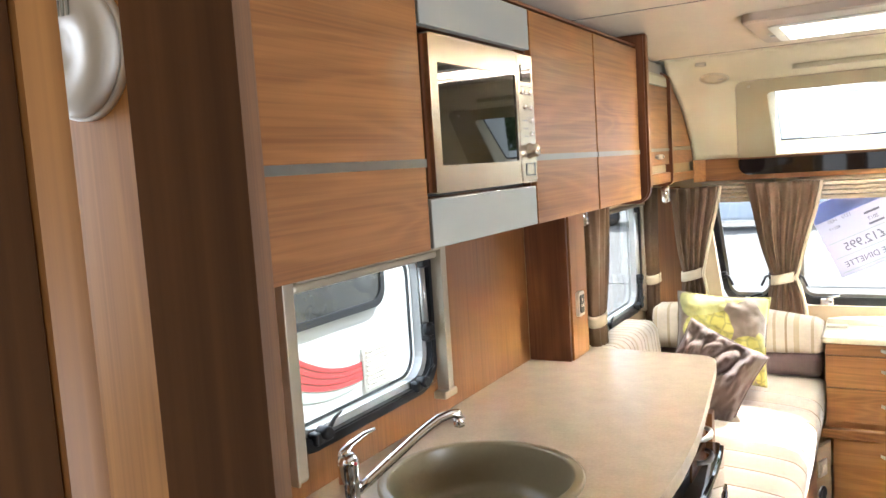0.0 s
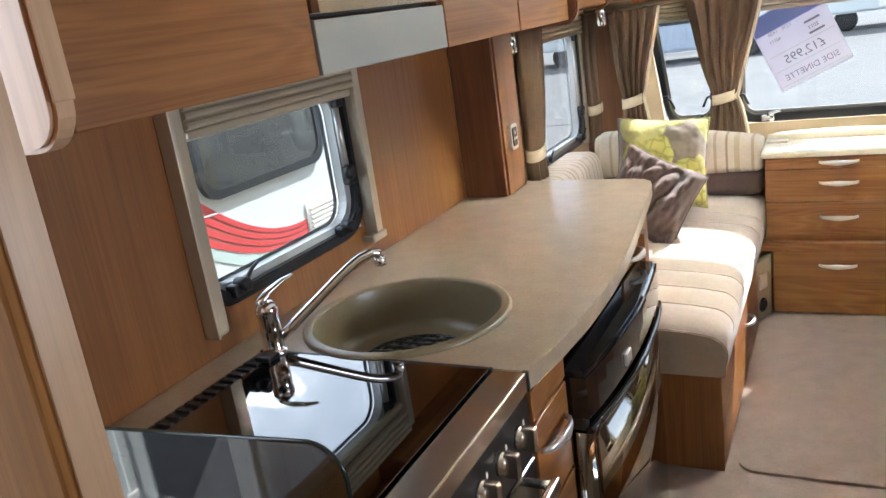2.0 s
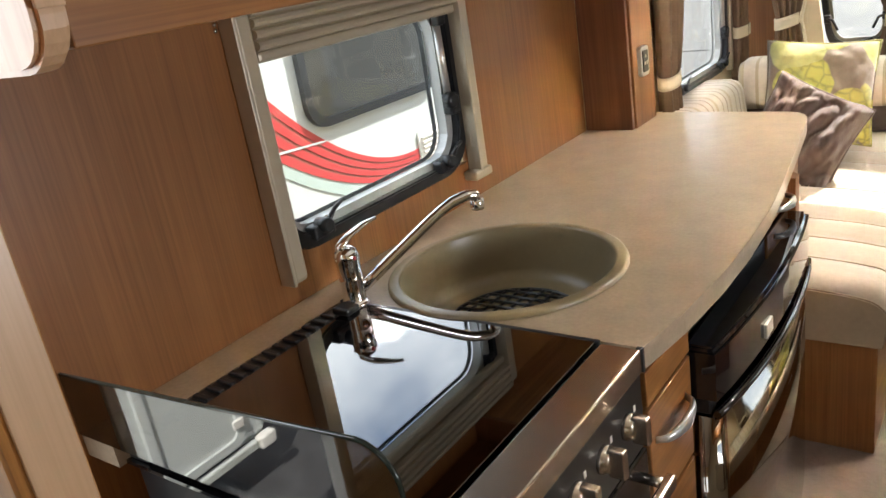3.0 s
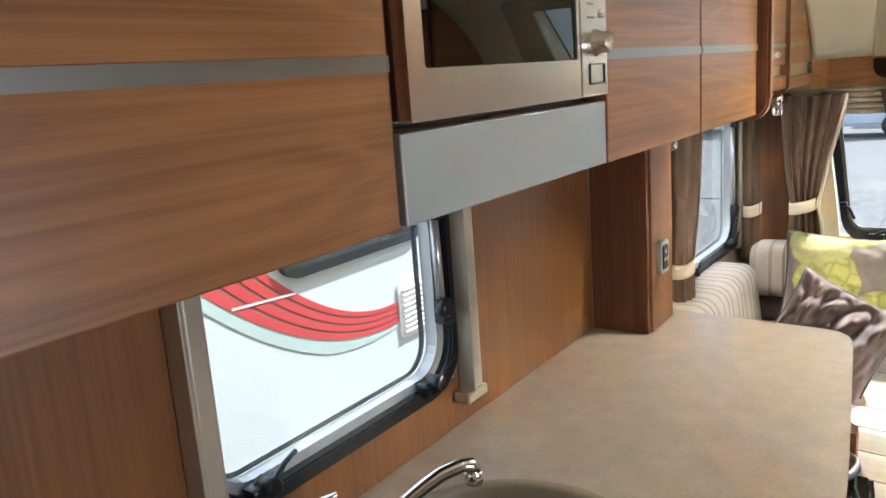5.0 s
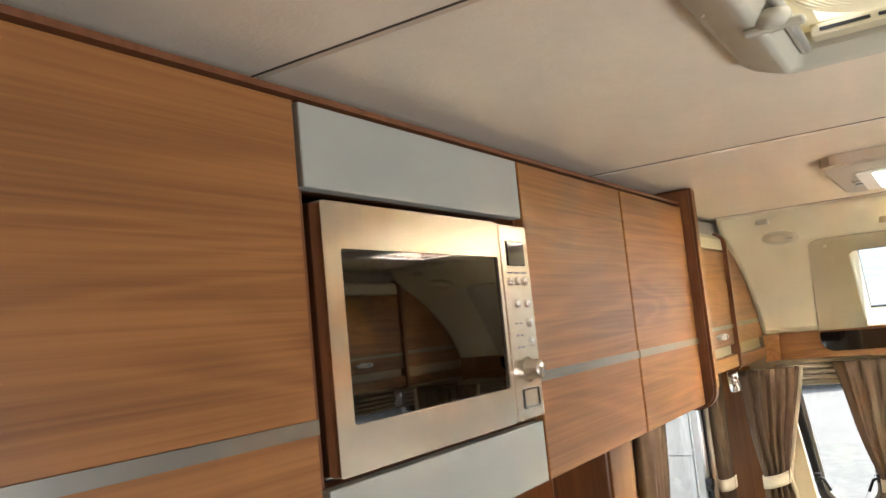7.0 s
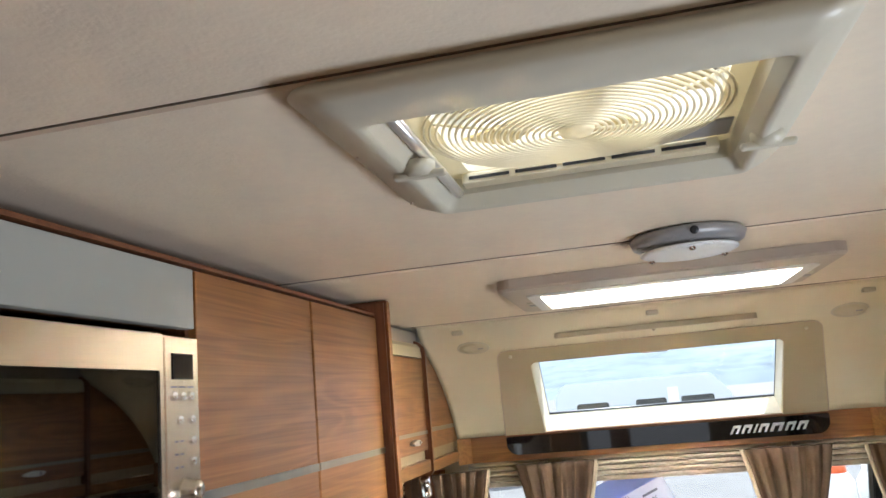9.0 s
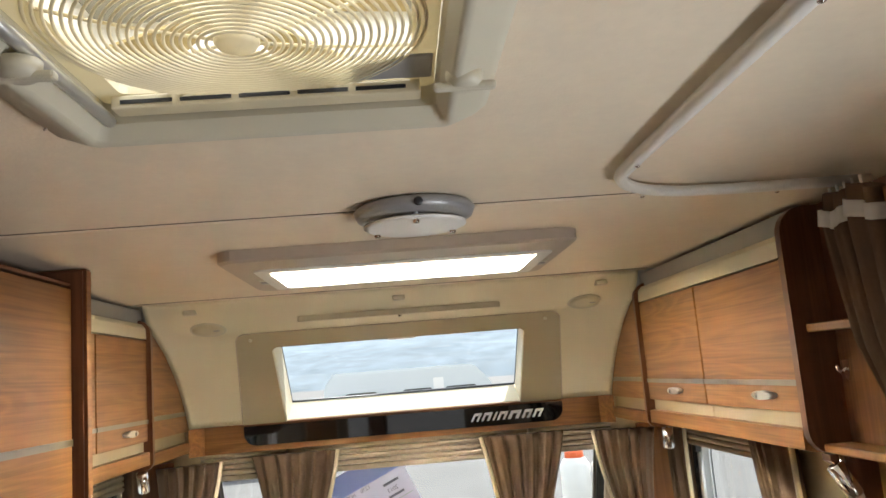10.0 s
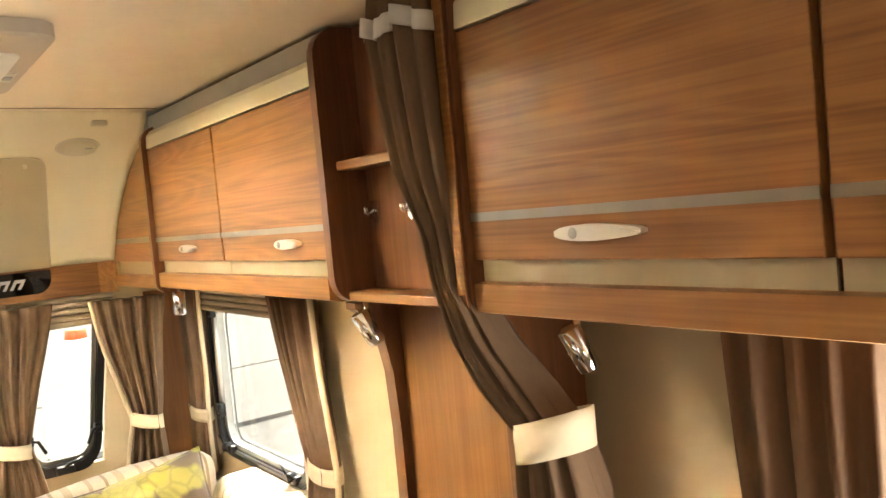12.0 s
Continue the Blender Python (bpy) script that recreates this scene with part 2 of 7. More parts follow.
MWGLASS = glass("dark oven glass", (0.05, 0.045, 0.04), 2.1)
CLEARGLASS = glass("guard glass", (0.42, 0.42, 0.40), 3.0)
OPAL = milky("opal rooflight", (0.93, 0.93, 0.90), 0.75)
BLINDCLOTH = milky("white rooflight blind", (0.92, 0.89, 0.84), 0.75)
FANPLASTIC = milky("ivory fan plastic", (0.84, 0.77, 0.58), 0.35)
IVORY = plain("yellowed ivory plastic", (0.56, 0.44, 0.20), 0.4, vary=0.05)
FROST = plain("frosted lamp glass", (0.78, 0.78, 0.76), 0.35, vary=0.02)
LAMPGREY = plain("grey lamp body", (0.36, 0.36, 0.36), 0.4, 0.3, vary=0.03)
PAPERMAT = milky("white paper", (0.60, 0.60, 0.68), 0.4)
INK = plain("grey ink", (0.16, 0.16, 0.20), 0.7)
ASPHALT = plain("grey dusty tarmac", (0.13, 0.125, 0.117), 0.9, vary=0.18, scale=6, bump=0.5, bump_scale=60)
TARMAC = plain("dark tarmac", (0.045, 0.045, 0.046), 0.9, vary=0.5, scale=60, bump=0.8, bump_scale=90)
CONCRETE = plain("grey concrete", (0.125, 0.12, 0.112), 0.9, vary=0.12, scale=3, bump=0.3, bump_scale=40)
GRAVEL = plain("grey gravel", (0.125, 0.122, 0.115), 0.95, vary=0.4, scale=40, bump=1.0, bump_scale=50)
VANWHITE = plain("white caravan skin", (0.55, 0.58, 0.565), 0.3, vary=0.02, scale=4, coat=0.2)
RED = plain("red vinyl", (0.50, 0.055, 0.055), 0.4, vary=0.05)
SAGE = plain("pale green vinyl", (0.42, 0.50, 0.46), 0.4, vary=0.05)
DARKPANE = plain("dark caravan window", (0.03, 0.032, 0.03), 0.06, vary=0.1, coat=0.4)
LEAF = plain("foliage", (0.07, 0.11, 0.04), 0.8, vary=0.5, scale=8)
# Distance haze is painted into this blue-grey.
HAZE_TINT = plain("distant woods with haze tint", (0.13, 0.165, 0.19), 0.95, vary=0.45, scale=0.12)
BARK = plain("bark", (0.10, 0.075, 0.05), 0.9, vary=0.3)
TYRE = plain("tyre", (0.02, 0.02, 0.02), 0.7)
CARBLUE = plain("silver blue car paint", (0.35, 0.40, 0.48), 0.25, 0.3, vary=0.02, coat=0.5)
FACING = plain("smoked beige acrylic facing", (0.44, 0.375, 0.25), 0.28, vary=0.03, scale=8, coat=0.2)
SURROUND = plain("pale beige facing", (0.58, 0.525, 0.375), 0.5, vary=0.03, scale=8)
ORANGE = plain("orange plastic", (0.75, 0.13, 0.03), 0.5)


# ---- mesh helpers ----
def rbox(bm, x0, x1, y0, y1, z0, z1, r=0.0, seg=2):
    """A box, its edges rounded by r."""
    made = bmesh.ops.create_cube(bm, size=1.0)["verts"]
    for v in made:
        v.co = Vector(((x0 + x1) / 2 + v.co.x * (x1 - x0), (y0 + y1) / 2 + v.co.y * (y1 - y0), (z0 + z1) / 2 + v.co.z * (z1 - z0)))
    if r:
        edges = list({e for v in made for e in v.link_edges})
        bmesh.ops.bevel(bm, geom=edges, offset=r, segments=seg, affect="EDGES", profile=0.5)
    return bm


def box(x0, x1, y0, y1, z0, z1, r=0.0, seg=2):
    return rbox(bmesh.new(), x0, x1, y0, y1, z0, z1, r, seg)


def prism(bm, pts, axis, a, b):
    """An outline in the two other axes, given in order, drawn out along the axis from a to b."""
    def at(p, v):
        return {"x": (v, p[0], p[1]), "y": (p[0], v, p[1]), "z": (p[0], p[1], v)}[axis]
    low, high = [bm.verts.new(at(p, a)) for p in pts], [bm.verts.new(at(p, b)) for p in pts]
    n = len(pts)
    faces = [bm.faces.new(low[::-1]), bm.faces.new(high)]
    faces += [bm.faces.new((low[i], low[(i + 1) % n], high[(i + 1) % n], high[i])) for i in range(n)]
    bmesh.ops.recalc_face_normals(bm, faces=faces)
    return bm


def round_rect(u0, u1, v0, v1, r, n=6, radii=None):
    """The outline of a rectangle with rounded corners: lower left, lower right, upper right, upper left."""
    rr = radii or (r, r, r, r)
    out = []
    for (cu, cv, a0), q in zip(((u0, v0, 180), (u1, v0, 270), (u1, v1, 0), (u0, v1, 90)), rr):
        if q <= 0:
            out.append((cu, cv))
            continue
        ou, ov = (cu + q if cu == u0 else cu - q), (cv + q if cv == v0 else cv - q)
        out += [(ou + q * math.cos(radians(a0 + 90 * i / n)), ov + q * math.sin(radians(a0 + 90 * i / n))) for i in range(n + 1)]
    return out


def ring(bm, outer, inner, axis, a, b):
    """A frame between two outlines with as many points, drawn out along the axis."""
    def at(p, v):
        return {"x": (v, p[0], p[1]), "y": (p[0], v, p[1]), "z": (p[0], p[1], v)}[axis]
    loops = [[bm.verts.new(at(p, v)) for p in o] for v in (a, b) for o in (outer, inner)]
    n = len(outer)
    faces = []
    for p, q in ((0, 1), (1, 3), (3, 2), (2, 0)):
        for i in range(n):
            j = (i + 1) % n
            faces.append(bm.faces.new((loops[p][i], loops[p][j], loops[q][j], loops[q][i])))
    bmesh.ops.recalc_face_normals(bm, faces=faces)
    return bm


def tube(bm, pts, r, n=10, closed=False, flat=1.0):
    """A round bar along points."""
    pts = [Vector(p) for p in pts]
    loops = []
    m = len(pts)
    for i, p in enumerate(pts):
        if closed:
            d = pts[(i + 1) % m] - pts[i - 1]
        else:
            d = pts[min(i + 1, m - 1)] - pts[max(i - 1, 0)]
        d.normalize()
        up = Vector((0, 0, 1)) if abs(d.z) < 0.95 else Vector((1, 0, 0))
        s = d.cross(up).normalized()
        u = s.cross(d)
        rad = r[i] if isinstance(r, (list, tuple)) else r
        loops.append([bm.verts.new(p + rad * (math.cos(2 * math.pi * k / n) * s + flat * math.sin(2 * math.pi * k / n) * u)) for k in range(n)])
    for i in range(m if closed else m - 1):
        a, b = loops[i], loops[(i + 1) % m]
        for k in range(n):
            f = bm.faces.new((a[k], a[(k + 1) % n], b[(k + 1) % n], b[k]))
            f.smooth = True
    if not closed:
        bm.faces.new(loops[0][::-1])
        bm.faces.new(loops[-1])
    return bm


def lathe(bm, prof, m=None, n=24, closed=True):
    """A turned body from (radius, height) pairs about the local z axis, set at the pose m."""
    m = m or Matrix()
    loops = [[bm.verts.new(m @ Vector((r * math.cos(2 * math.pi * k / n), r * math.sin(2 * math.pi * k / n), h))) for k in range(n)] for r, h in prof]
    for a, b in zip(loops, loops[1:]):
        for k in range(n):
            f = bm.faces.new((a[k], a[(k + 1) % n], b[(k + 1) % n], b[k]))
            f.smooth = True
    if closed:
        bm.faces.new(loops[0][::-1])
    bm.faces.new(loops[-1])
    return bm


def sheet_grid(bm, fn, nu, nv, smooth=True, wrap=False):
    """A surface fn(u, v) over the unit square."""
    rows = [[bm.verts.new(fn(i / nu, j / nv)) for i in range(nu if wrap else nu + 1)] for j in range(nv + 1)]
    for j in range(nv):
        for i in range(nu):
            k = (i + 1) % nu if wrap else i + 1
            f = bm.faces.new((rows[j][i], rows[j][k], rows[j + 1][k], rows[j + 1][i]))
            f.smooth = smooth
    return rows


def part(name, bm, material, parent=None, label=""):
    me = bpy.data.meshes.new(name)
    bm.to_mesh(me)
    bm.free()
    me.materials.append(material)
    ob = new(name, me)
    if parent:
        ob.parent = parent
    return tagged(ob, label)


def thing(name, label, category, group="", kind=""):
    return tagged(new(name), label, category, group, kind)


def solid(name, bm, material, label, category="", group="", kind=""):
    return tagged(part(name, bm, material), label, category, group, kind)


MID = 0.055
WL, WR = -1.10, 1.21
CEILZ = 2.012


def mx(x):
    return 2 * MID - x


# ---- the shell of the caravan ----
def holed(name, axis, a, b, u0, u1, v0, v1, holes, material, label):
    """A wall or ceiling of thickness a to b with rectangular openings cut through."""
    us = sorted({u0, u1, *[h[0] for h in holes], *[h[1] for h in holes]})
    vs = sorted({v0, v1, *[h[2] for h in holes], *[h[3] for h in holes]})
    def open_at(i, j):
        if not (0 <= i < len(us) - 1 and 0 <= j < len(vs) - 1):
            return True
        cu, cv = (us[i] + us[i + 1]) / 2, (vs[j] + vs[j + 1]) / 2
        return any(h[0] < cu < h[1] and h[2] < cv < h[3] for h in holes)
    def at(u, v, w):
        return {"x": (w, u, v), "y": (u, w, v), "z": (u, v, w)}[axis]
    bm = bmesh.new()
    known = {}
    def vert(i, j, w):
        if (i, j, w) not in known:
            known[i, j, w] = bm.verts.new(at(us[i], vs[j], w))
        return known[i, j, w]
    for i in range(len(us) - 1):
        for j in range(len(vs) - 1):
            if open_at(i, j):
                continue
            for w in (a, b):
                bm.faces.new((vert(i, j, w), vert(i + 1, j, w), vert(i + 1, j + 1, w), vert(i, j + 1, w)))
            for di, dj, p, q in ((-1, 0, (i, j), (i, j + 1)), (1, 0, (i + 1, j), (i + 1, j + 1)), (0, -1, (i, j), (i + 1, j)), (0, 1, (i, j + 1), (i + 1, j + 1))):
                if open_at(i + di, j + dj):
                    bm.faces.new((vert(*p, a), vert(*q, a), vert(*q, b), vert(*p, b)))
    bmesh.ops.recalc_face_normals(bm, faces=bm.faces[:])
    return solid(name, bm, material, label, "wall", kind="structure")


KWIN = (1.226, 1.862, 0.998, 1.42)
LWIN = (3.30, 4.02, 0.815, 1.40)
RWIN2 = (0.85, 1.60, 0.815, 1.40)
holed("wall_left", "x", WL - 0.03, WL, -1.6, 4.25, 0.0, 2.08, [KWIN, LWIN, (0.24, 0.70, 0.02, 1.92)], CREAMWALL, "cream side wall with two rounded window openings")
holed("wall_right", "x", WR, WR + 0.03, -1.6, 4.25, 0.0, 2.08, [LWIN, RWIN2], CREAMWALL, "cream side wall with two rounded window openings")
FW = [(-0.79, -0.46, 0.83, 1.46), (-0.375, 0.485, 0.81, 1.46), (0.57, 0.90, 0.83, 1.46)]
holed("wall_front", "y", 4.22, 4.25, WL, WR, 0.0, 1.60, FW, CREAMWALL, "cream front wall with three window openings")
holed("wall_rear", "y", -1.63, -1.6, WL, WR, 0.0, 2.08, [(-0.6, 0.7, 0.95, 1.6)], CREAMWALL, "plain cream rear wall with a window opening")
FAN = (-0.250, 0.113, 1.288, 1.630)
SKYL = (-0.262, 0.412, 2.72, 3.06)
holed("ceiling", "z", CEILZ, CEILZ + 0.05, WL - 0.03, WR + 0.03, -1.63, 3.52, [FAN, SKYL], CEIL, "pale textured ceiling board with two roof openings")
floor = solid("floor", box(WL - 0.03, WR + 0.03, -1.63, 4.25, -0.06, 0.0), CARPET, "beige carpeted floor", "floor", kind="structure")
for y, x0, x1 in ((1.247, -0.99, 1.0), (2.255, -0.99, 0.98), (3.522, -0.83, 0.93)):
    bm = bmesh.new()
    prism(bm, [(y - 0.014, CEILZ + 0.001), (y + 0.014, CEILZ + 0.001), (y + 0.010, CEILZ - 0.004), (y - 0.010, CEILZ - 0.004)], "x", x0, x1)
    js = thing("trim_ceiling_joint", "cream joint strip across the ceiling", "trim", kind="structure")
    part("strip", bm, CEIL, js)
    # The joint's recess shadow, painted as a thin dark strip.
    part("shadow_gap", box(x0, x1, y - 0.0175, y - 0.0145, CEILZ - 0.0012, CEILZ + 0.001), JOINTSHADE, js, "recess shadow painted as a brown line")

# carpet pieces with bound edges
bm = bmesh.new()
prism(bm, round_rect(-0.20, 0.36, 2.41, 3.73, 0.06), "z", 0.001, 0.010)
solid("lounge_carpet", bm, CARPET, "beige cut-to-fit carpet between the seats", "carpet")
bm = bmesh.new()
prism(bm, round_rect(-0.385, 1.15, 0.3, 2.385, 0.05), "z", 0.001, 0.010)
kc = solid("kitchen_carpet", bm, CARPET, "beige carpet along the kitchen units", "carpet")

# kitchen wall lining, wood, with the window opening
holed("wall_lining_kitchen", "x", WL, WL + 0.012, 0.705, 2.53, 0.0, CEILZ, [KWIN], WOOD_Z, "walnut laminate wall lining behind the worktop")


# ---- front moulding over the shelf, with the high front window ----
def lerp_table(table, v):
    """Straight lines between (key, value) pairs with falling keys."""
    for (a, p), (b, q) in zip(table, table[1:]):
        if v >= b:
            return p + (q - p) * (a - v) / (a - b)
    return table[-1][1]


def mould_y(z):
    """The moulding's section in the middle: a cove under the ceiling, then one slope down to the shelf."""
    return lerp_table([(2.012, 3.53), (1.985, 3.555), (1.955, 3.615), (1.928, 3.70), (1.908, 3.77), (1.565, 4.11)], z)


def edge_y(z):
    """The curved front edge of the corner lockers, which the moulding meets."""
    return lerp_table([(2.012, 3.515), (1.985, 3.53), (1.94, 3.575), (1.905, 3.65), (1.85, 3.765), (1.78, 3.868), (1.72, 3.94), (1.65, 4.005), (1.57, 4.06), (1.474, 4.10)], z)


FRONT_X0, FRONT_X1 = -0.812, 0.90


def mould_at(x, z):
    e = max(0.0, 1 - min(x - FRONT_X0, FRONT_X1 - x) / 0.17) ** 1.7
    return (x, mould_y(z) * (1 - e) + edge_y(z) * e, z)


CUT_X0, CUT_X1, CUT_TOP = -0.432, 0.526, 1.857
bm = bmesh.new()
xs = [FRONT_X0 + 0.017 * k for k in range(11)] + [-0.548, CUT_X0, -0.2, 0.053, 0.3, CUT_X1, 0.64] + [FRONT_X1 - 0.17 + 0.017 * k for k in range(11)]
zs = [2.012, 1.998, 1.985, 1.97, 1.955, 1.942, 1.928, 1.918, 1.908, 1.88, CUT_TOP, 1.82, 1.78, 1.74, 1.70, 1.66, 1.62, 1.59, 1.565]
rows = [[bm.verts.new(mould_at(x, z)) for z in zs] for x in xs]
for i in range(len(xs) - 1):
    for k in range(len(zs) - 1):
        if CUT_X0 <= (xs[i] + xs[i + 1]) / 2 <= CUT_X1 and zs[k] <= CUT_TOP:
            continue
        bm.faces.new((rows[i][k], rows[i + 1][k], rows[i + 1][k + 1], rows[i][k + 1])).smooth = True
bmesh.ops.recalc_face_normals(bm, faces=bm.faces[:])
mould = solid("front_moulding", bm, CREAM, "cream curved plastic moulding above the front shelf", "moulding", kind="structure")
sol = mould.modifiers.new("thickness", "SOLIDIFY")
sol.thickness, sol.offset = 0.006, 0
bm = bmesh.new()
for x0, x1 in ((WL - 0.03, -0.47), (0.58, WR + 0.03)):
    prism(bm, [(3.50, 2.02), (4.30, 2.02), (4.40, 1.40), (4.25, 1.40), (4.27, 1.62), (3.98, 1.95), (3.70, 2.013)], "x", x0, x1)
rbox(bm, -0.47, 0.58, 3.52, 3.90, 2.014, 2.06)
solid("wall_front_shoulder", bm, VANWHITE, "white outer shell either side of the high front window", "wall", kind="structure")
# smoked facing panel with rounded upper corners, open below towards the shelf
SLOPE = Vector((0, 0.34, -0.343)).normalized()
OUT = Vector((0, -SLOPE.z, SLOPE.y)) * -1


def on_slope(x, v, lift):
    """A point of the facing: v runs down the slope from its upper edge."""
    return Vector((x, 3.77, 1.908)) + SLOPE * v + OUT * lift


DOWN = 0.481
arch = []
for cx, d, a0 in ((-0.520, -1, 180), (0.622, 1, 90)):
    arch += [(cx + 0.04 * math.cos(radians(a0 - 90 * k / 6)), 0.04 - 0.04 * math.sin(radians(a0 - 90 * k / 6))) for k in range(7)]
outline = [(-0.606, DOWN)] + arch + [(0.700, DOWN), (CUT_X1 + 0.002, DOWN)]
inner_arch = [(CUT_X1 + 0.002, 0.09), (CUT_X1 - 0.015, 0.074), (CUT_X0 + 0.015, 0.074), (CUT_X0 - 0.002, 0.09), (CUT_X0 - 0.002, DOWN)]
bm = bmesh.new()
near_l, far_l = [[bm.verts.new(on_slope(x, v, h)) for x, v in outline + inner_arch] for h in (0.0085, 0.0040)]
n = len(near_l)
bm.faces.new(near_l)
bm.faces.new(far_l[::-1])
for k in range(n):
    bm.faces.new((near_l[k], near_l[(k + 1) % n], far_l[(k + 1) % n], far_l[k]))
bmesh.ops.recalc_face_normals(bm, faces=bm.faces[:])
fp = thing("window_surround", "smoked beige facing panel round the high front window", "panel", kind="structure")
part("panel", bm, FACING, fp)
part("edge_line", tube(bmesh.new(), [on_slope(x, v, 0.0075) for x, v in outline[:-1]], 0.0022, 6), TAUPE, fp, "thin darker edge")
for x in (-0.505, 0.605):
    part("fixing_cap", lathe(bmesh.new(), [(0.007, 0), (0.007, 0.003), (0.001, 0.004)], Matrix.Translation(on_slope(x, 0.03, 0.0086)) @ OUT.to_track_quat("Z", "Y").to_matrix().to_4x4(), 12), TRIM, fp)
hw = thing("window_high_front", "sloping high front window in a cream reveal", "window", kind="structure")
inner = [(CUT_X0, mould_y(CUT_TOP), CUT_TOP), (CUT_X1, mould_y(CUT_TOP), CUT_TOP), (CUT_X1, 4.108, 1.567), (CUT_X0, 4.108, 1.567)]
deep = [(-0.410, 3.90, 1.866), (0.516, 3.90, 1.866), (0.522, 4.20, 1.636), (-0.418, 4.20, 1.636)]
bm = bmesh.new()
A, B = [bm.verts.new(p) for p in inner], [bm.verts.new(p) for p in deep]
for i in range(4):
    bm.faces.new((A[i], A[(i + 1) % 4], B[(i + 1) % 4], B[i]))
bmesh.ops.recalc_face_normals(bm, faces=bm.faces[:])
rv = part("reveal", bm, CREAM, hw)
sol = rv.modifiers.new("thickness", "SOLIDIFY")
sol.thickness, sol.offset = 0.004, 0
bm = bmesh.new()
bm.faces.new([bm.verts.new(p) for p in deep])
pane = part("pane", bm, PANE, hw)
pane.visible_shadow = False
part("seal", tube(bmesh.new(), [Vector(p) for p in deep], 0.007, 8, closed=True), RUBBER, hw)
part("catch", box(0.0, 0.105, 3.815, 3.845, 1.846, 1.862, 0.004), WHITE, hw)
# slim vent slot and catches in the moulding
bm = bmesh.new()
prism(bm, round_rect(-0.31, 0.42, 3.63, 3.672, 0.02), "z", 1.925, 1.9445)
vs = thing("vent_slot", "long slim cream strip in the front moulding", "vent")
part("strip", bm, SURROUND, vs)
part("stud", lathe(bmesh.new(), [(0.007, 0), (0.007, 0.006), (0.001, 0.008)], pose(MID, 3.645, 1.925, 180, 0, 0), 12), CHROME, vs)
for x in (-0.665, MID, 0.775):
    solid("blind_catch", box(x - 0.022, x + 0.022, 3.545, 3.575, 1.968, 1.986, 0.006, 3), TRIM, "small cream catch on the front moulding", "catch", "moulding catches")
for x in (-0.637, 0.742):
    sp = thing("loudspeaker", "oval cream loudspeaker flush in the front moulding", "loudspeaker", "corner loudspeakers")
    zz = 1.928
    q, up, side = Vector(mould_at(x, zz)), Vector(mould_at(x, zz + 0.02)) - Vector(mould_at(x, zz - 0.02)), Vector(mould_at(x + 0.03, zz)) - Vector(mould_at(x - 0.03, zz))
    nrm = side.cross(up).normalized()
    m = Matrix.Translation(q) @ nrm.to_track_quat("Z", "Y").to_matrix().to_4x4()
    part("rim", lathe(bmesh.new(), [(0.066, -0.006), (0.066, 0.004), (0.062, 0.007), (0.057, 0.006)], m, 36), TRIM, sp)
    part("grille", lathe(bmesh.new(), [(0.0565, -0.004), (0.0565, 0.0062), (0.03, 0.0085), (0.001, 0.009)], m, 36), SURROUND, sp)
    bm = box(0.018, 0.040, -0.004, 0.004, 0.0085, 0.0105, 0.001)
    for v in bm.verts:
        v.co = m @ v.co
    part("badge", bm, LAMPGREY, sp)

# ---- front shelf with its black fascia ----
shelf = thing("front_shelf", "walnut shelf beam with a black gloss fascia under the high window", "shelf", kind="")
bm = bmesh.new()
prism(bm, [(-0.814, 4.055), (-0.765, 4.118), (0.855, 4.118), (0.904, 4.055), (0.91, 4.215), (-0.82, 4.215)], "z", 1.452, 1.562)
part("beam", bm, WOOD_X, shelf)
bm = bmesh.new()
prism(bm, round_rect(-0.606, 0.700, 1.476, 1.553, 0.03, radii=(0.05, 0.05, 0.006, 0.006)), "y", 4.108, 4.122)
fascia = part("fascia", bm, GLOSSBLACK, shelf, "black gloss fascia")
x = 0.315
bm = bmesh.new()
for k, w in enumerate((0.036, 0.038, 0.013, 0.038, 0.050, 0.038, 0.038)):
    lean = 0.018
    for a, b in ((0.0, 0.26), (0.62, 0.88)) if w > 0.02 else ((0.1, 0.75),):
        prism(bm, [(x + w * a, 1.497), (x + w * b, 1.497), (x + w * b + lean, 1.530), (x + w * a + lean, 1.530)], "y", 4.104, 4.1079)
    if w > 0.02:
        prism(bm, [(x + w * 0.27 + 0.011, 1.519), (x + w * 0.61 + 0.011, 1.519), (x + w * 0.61 + lean, 1.530), (x + w * 0.27 + lean, 1.530)], "y", 4.104, 4.1079)
    x += w + 0.007
part("badge", bm, SATIN, shelf, "row of slanted silver shapes")


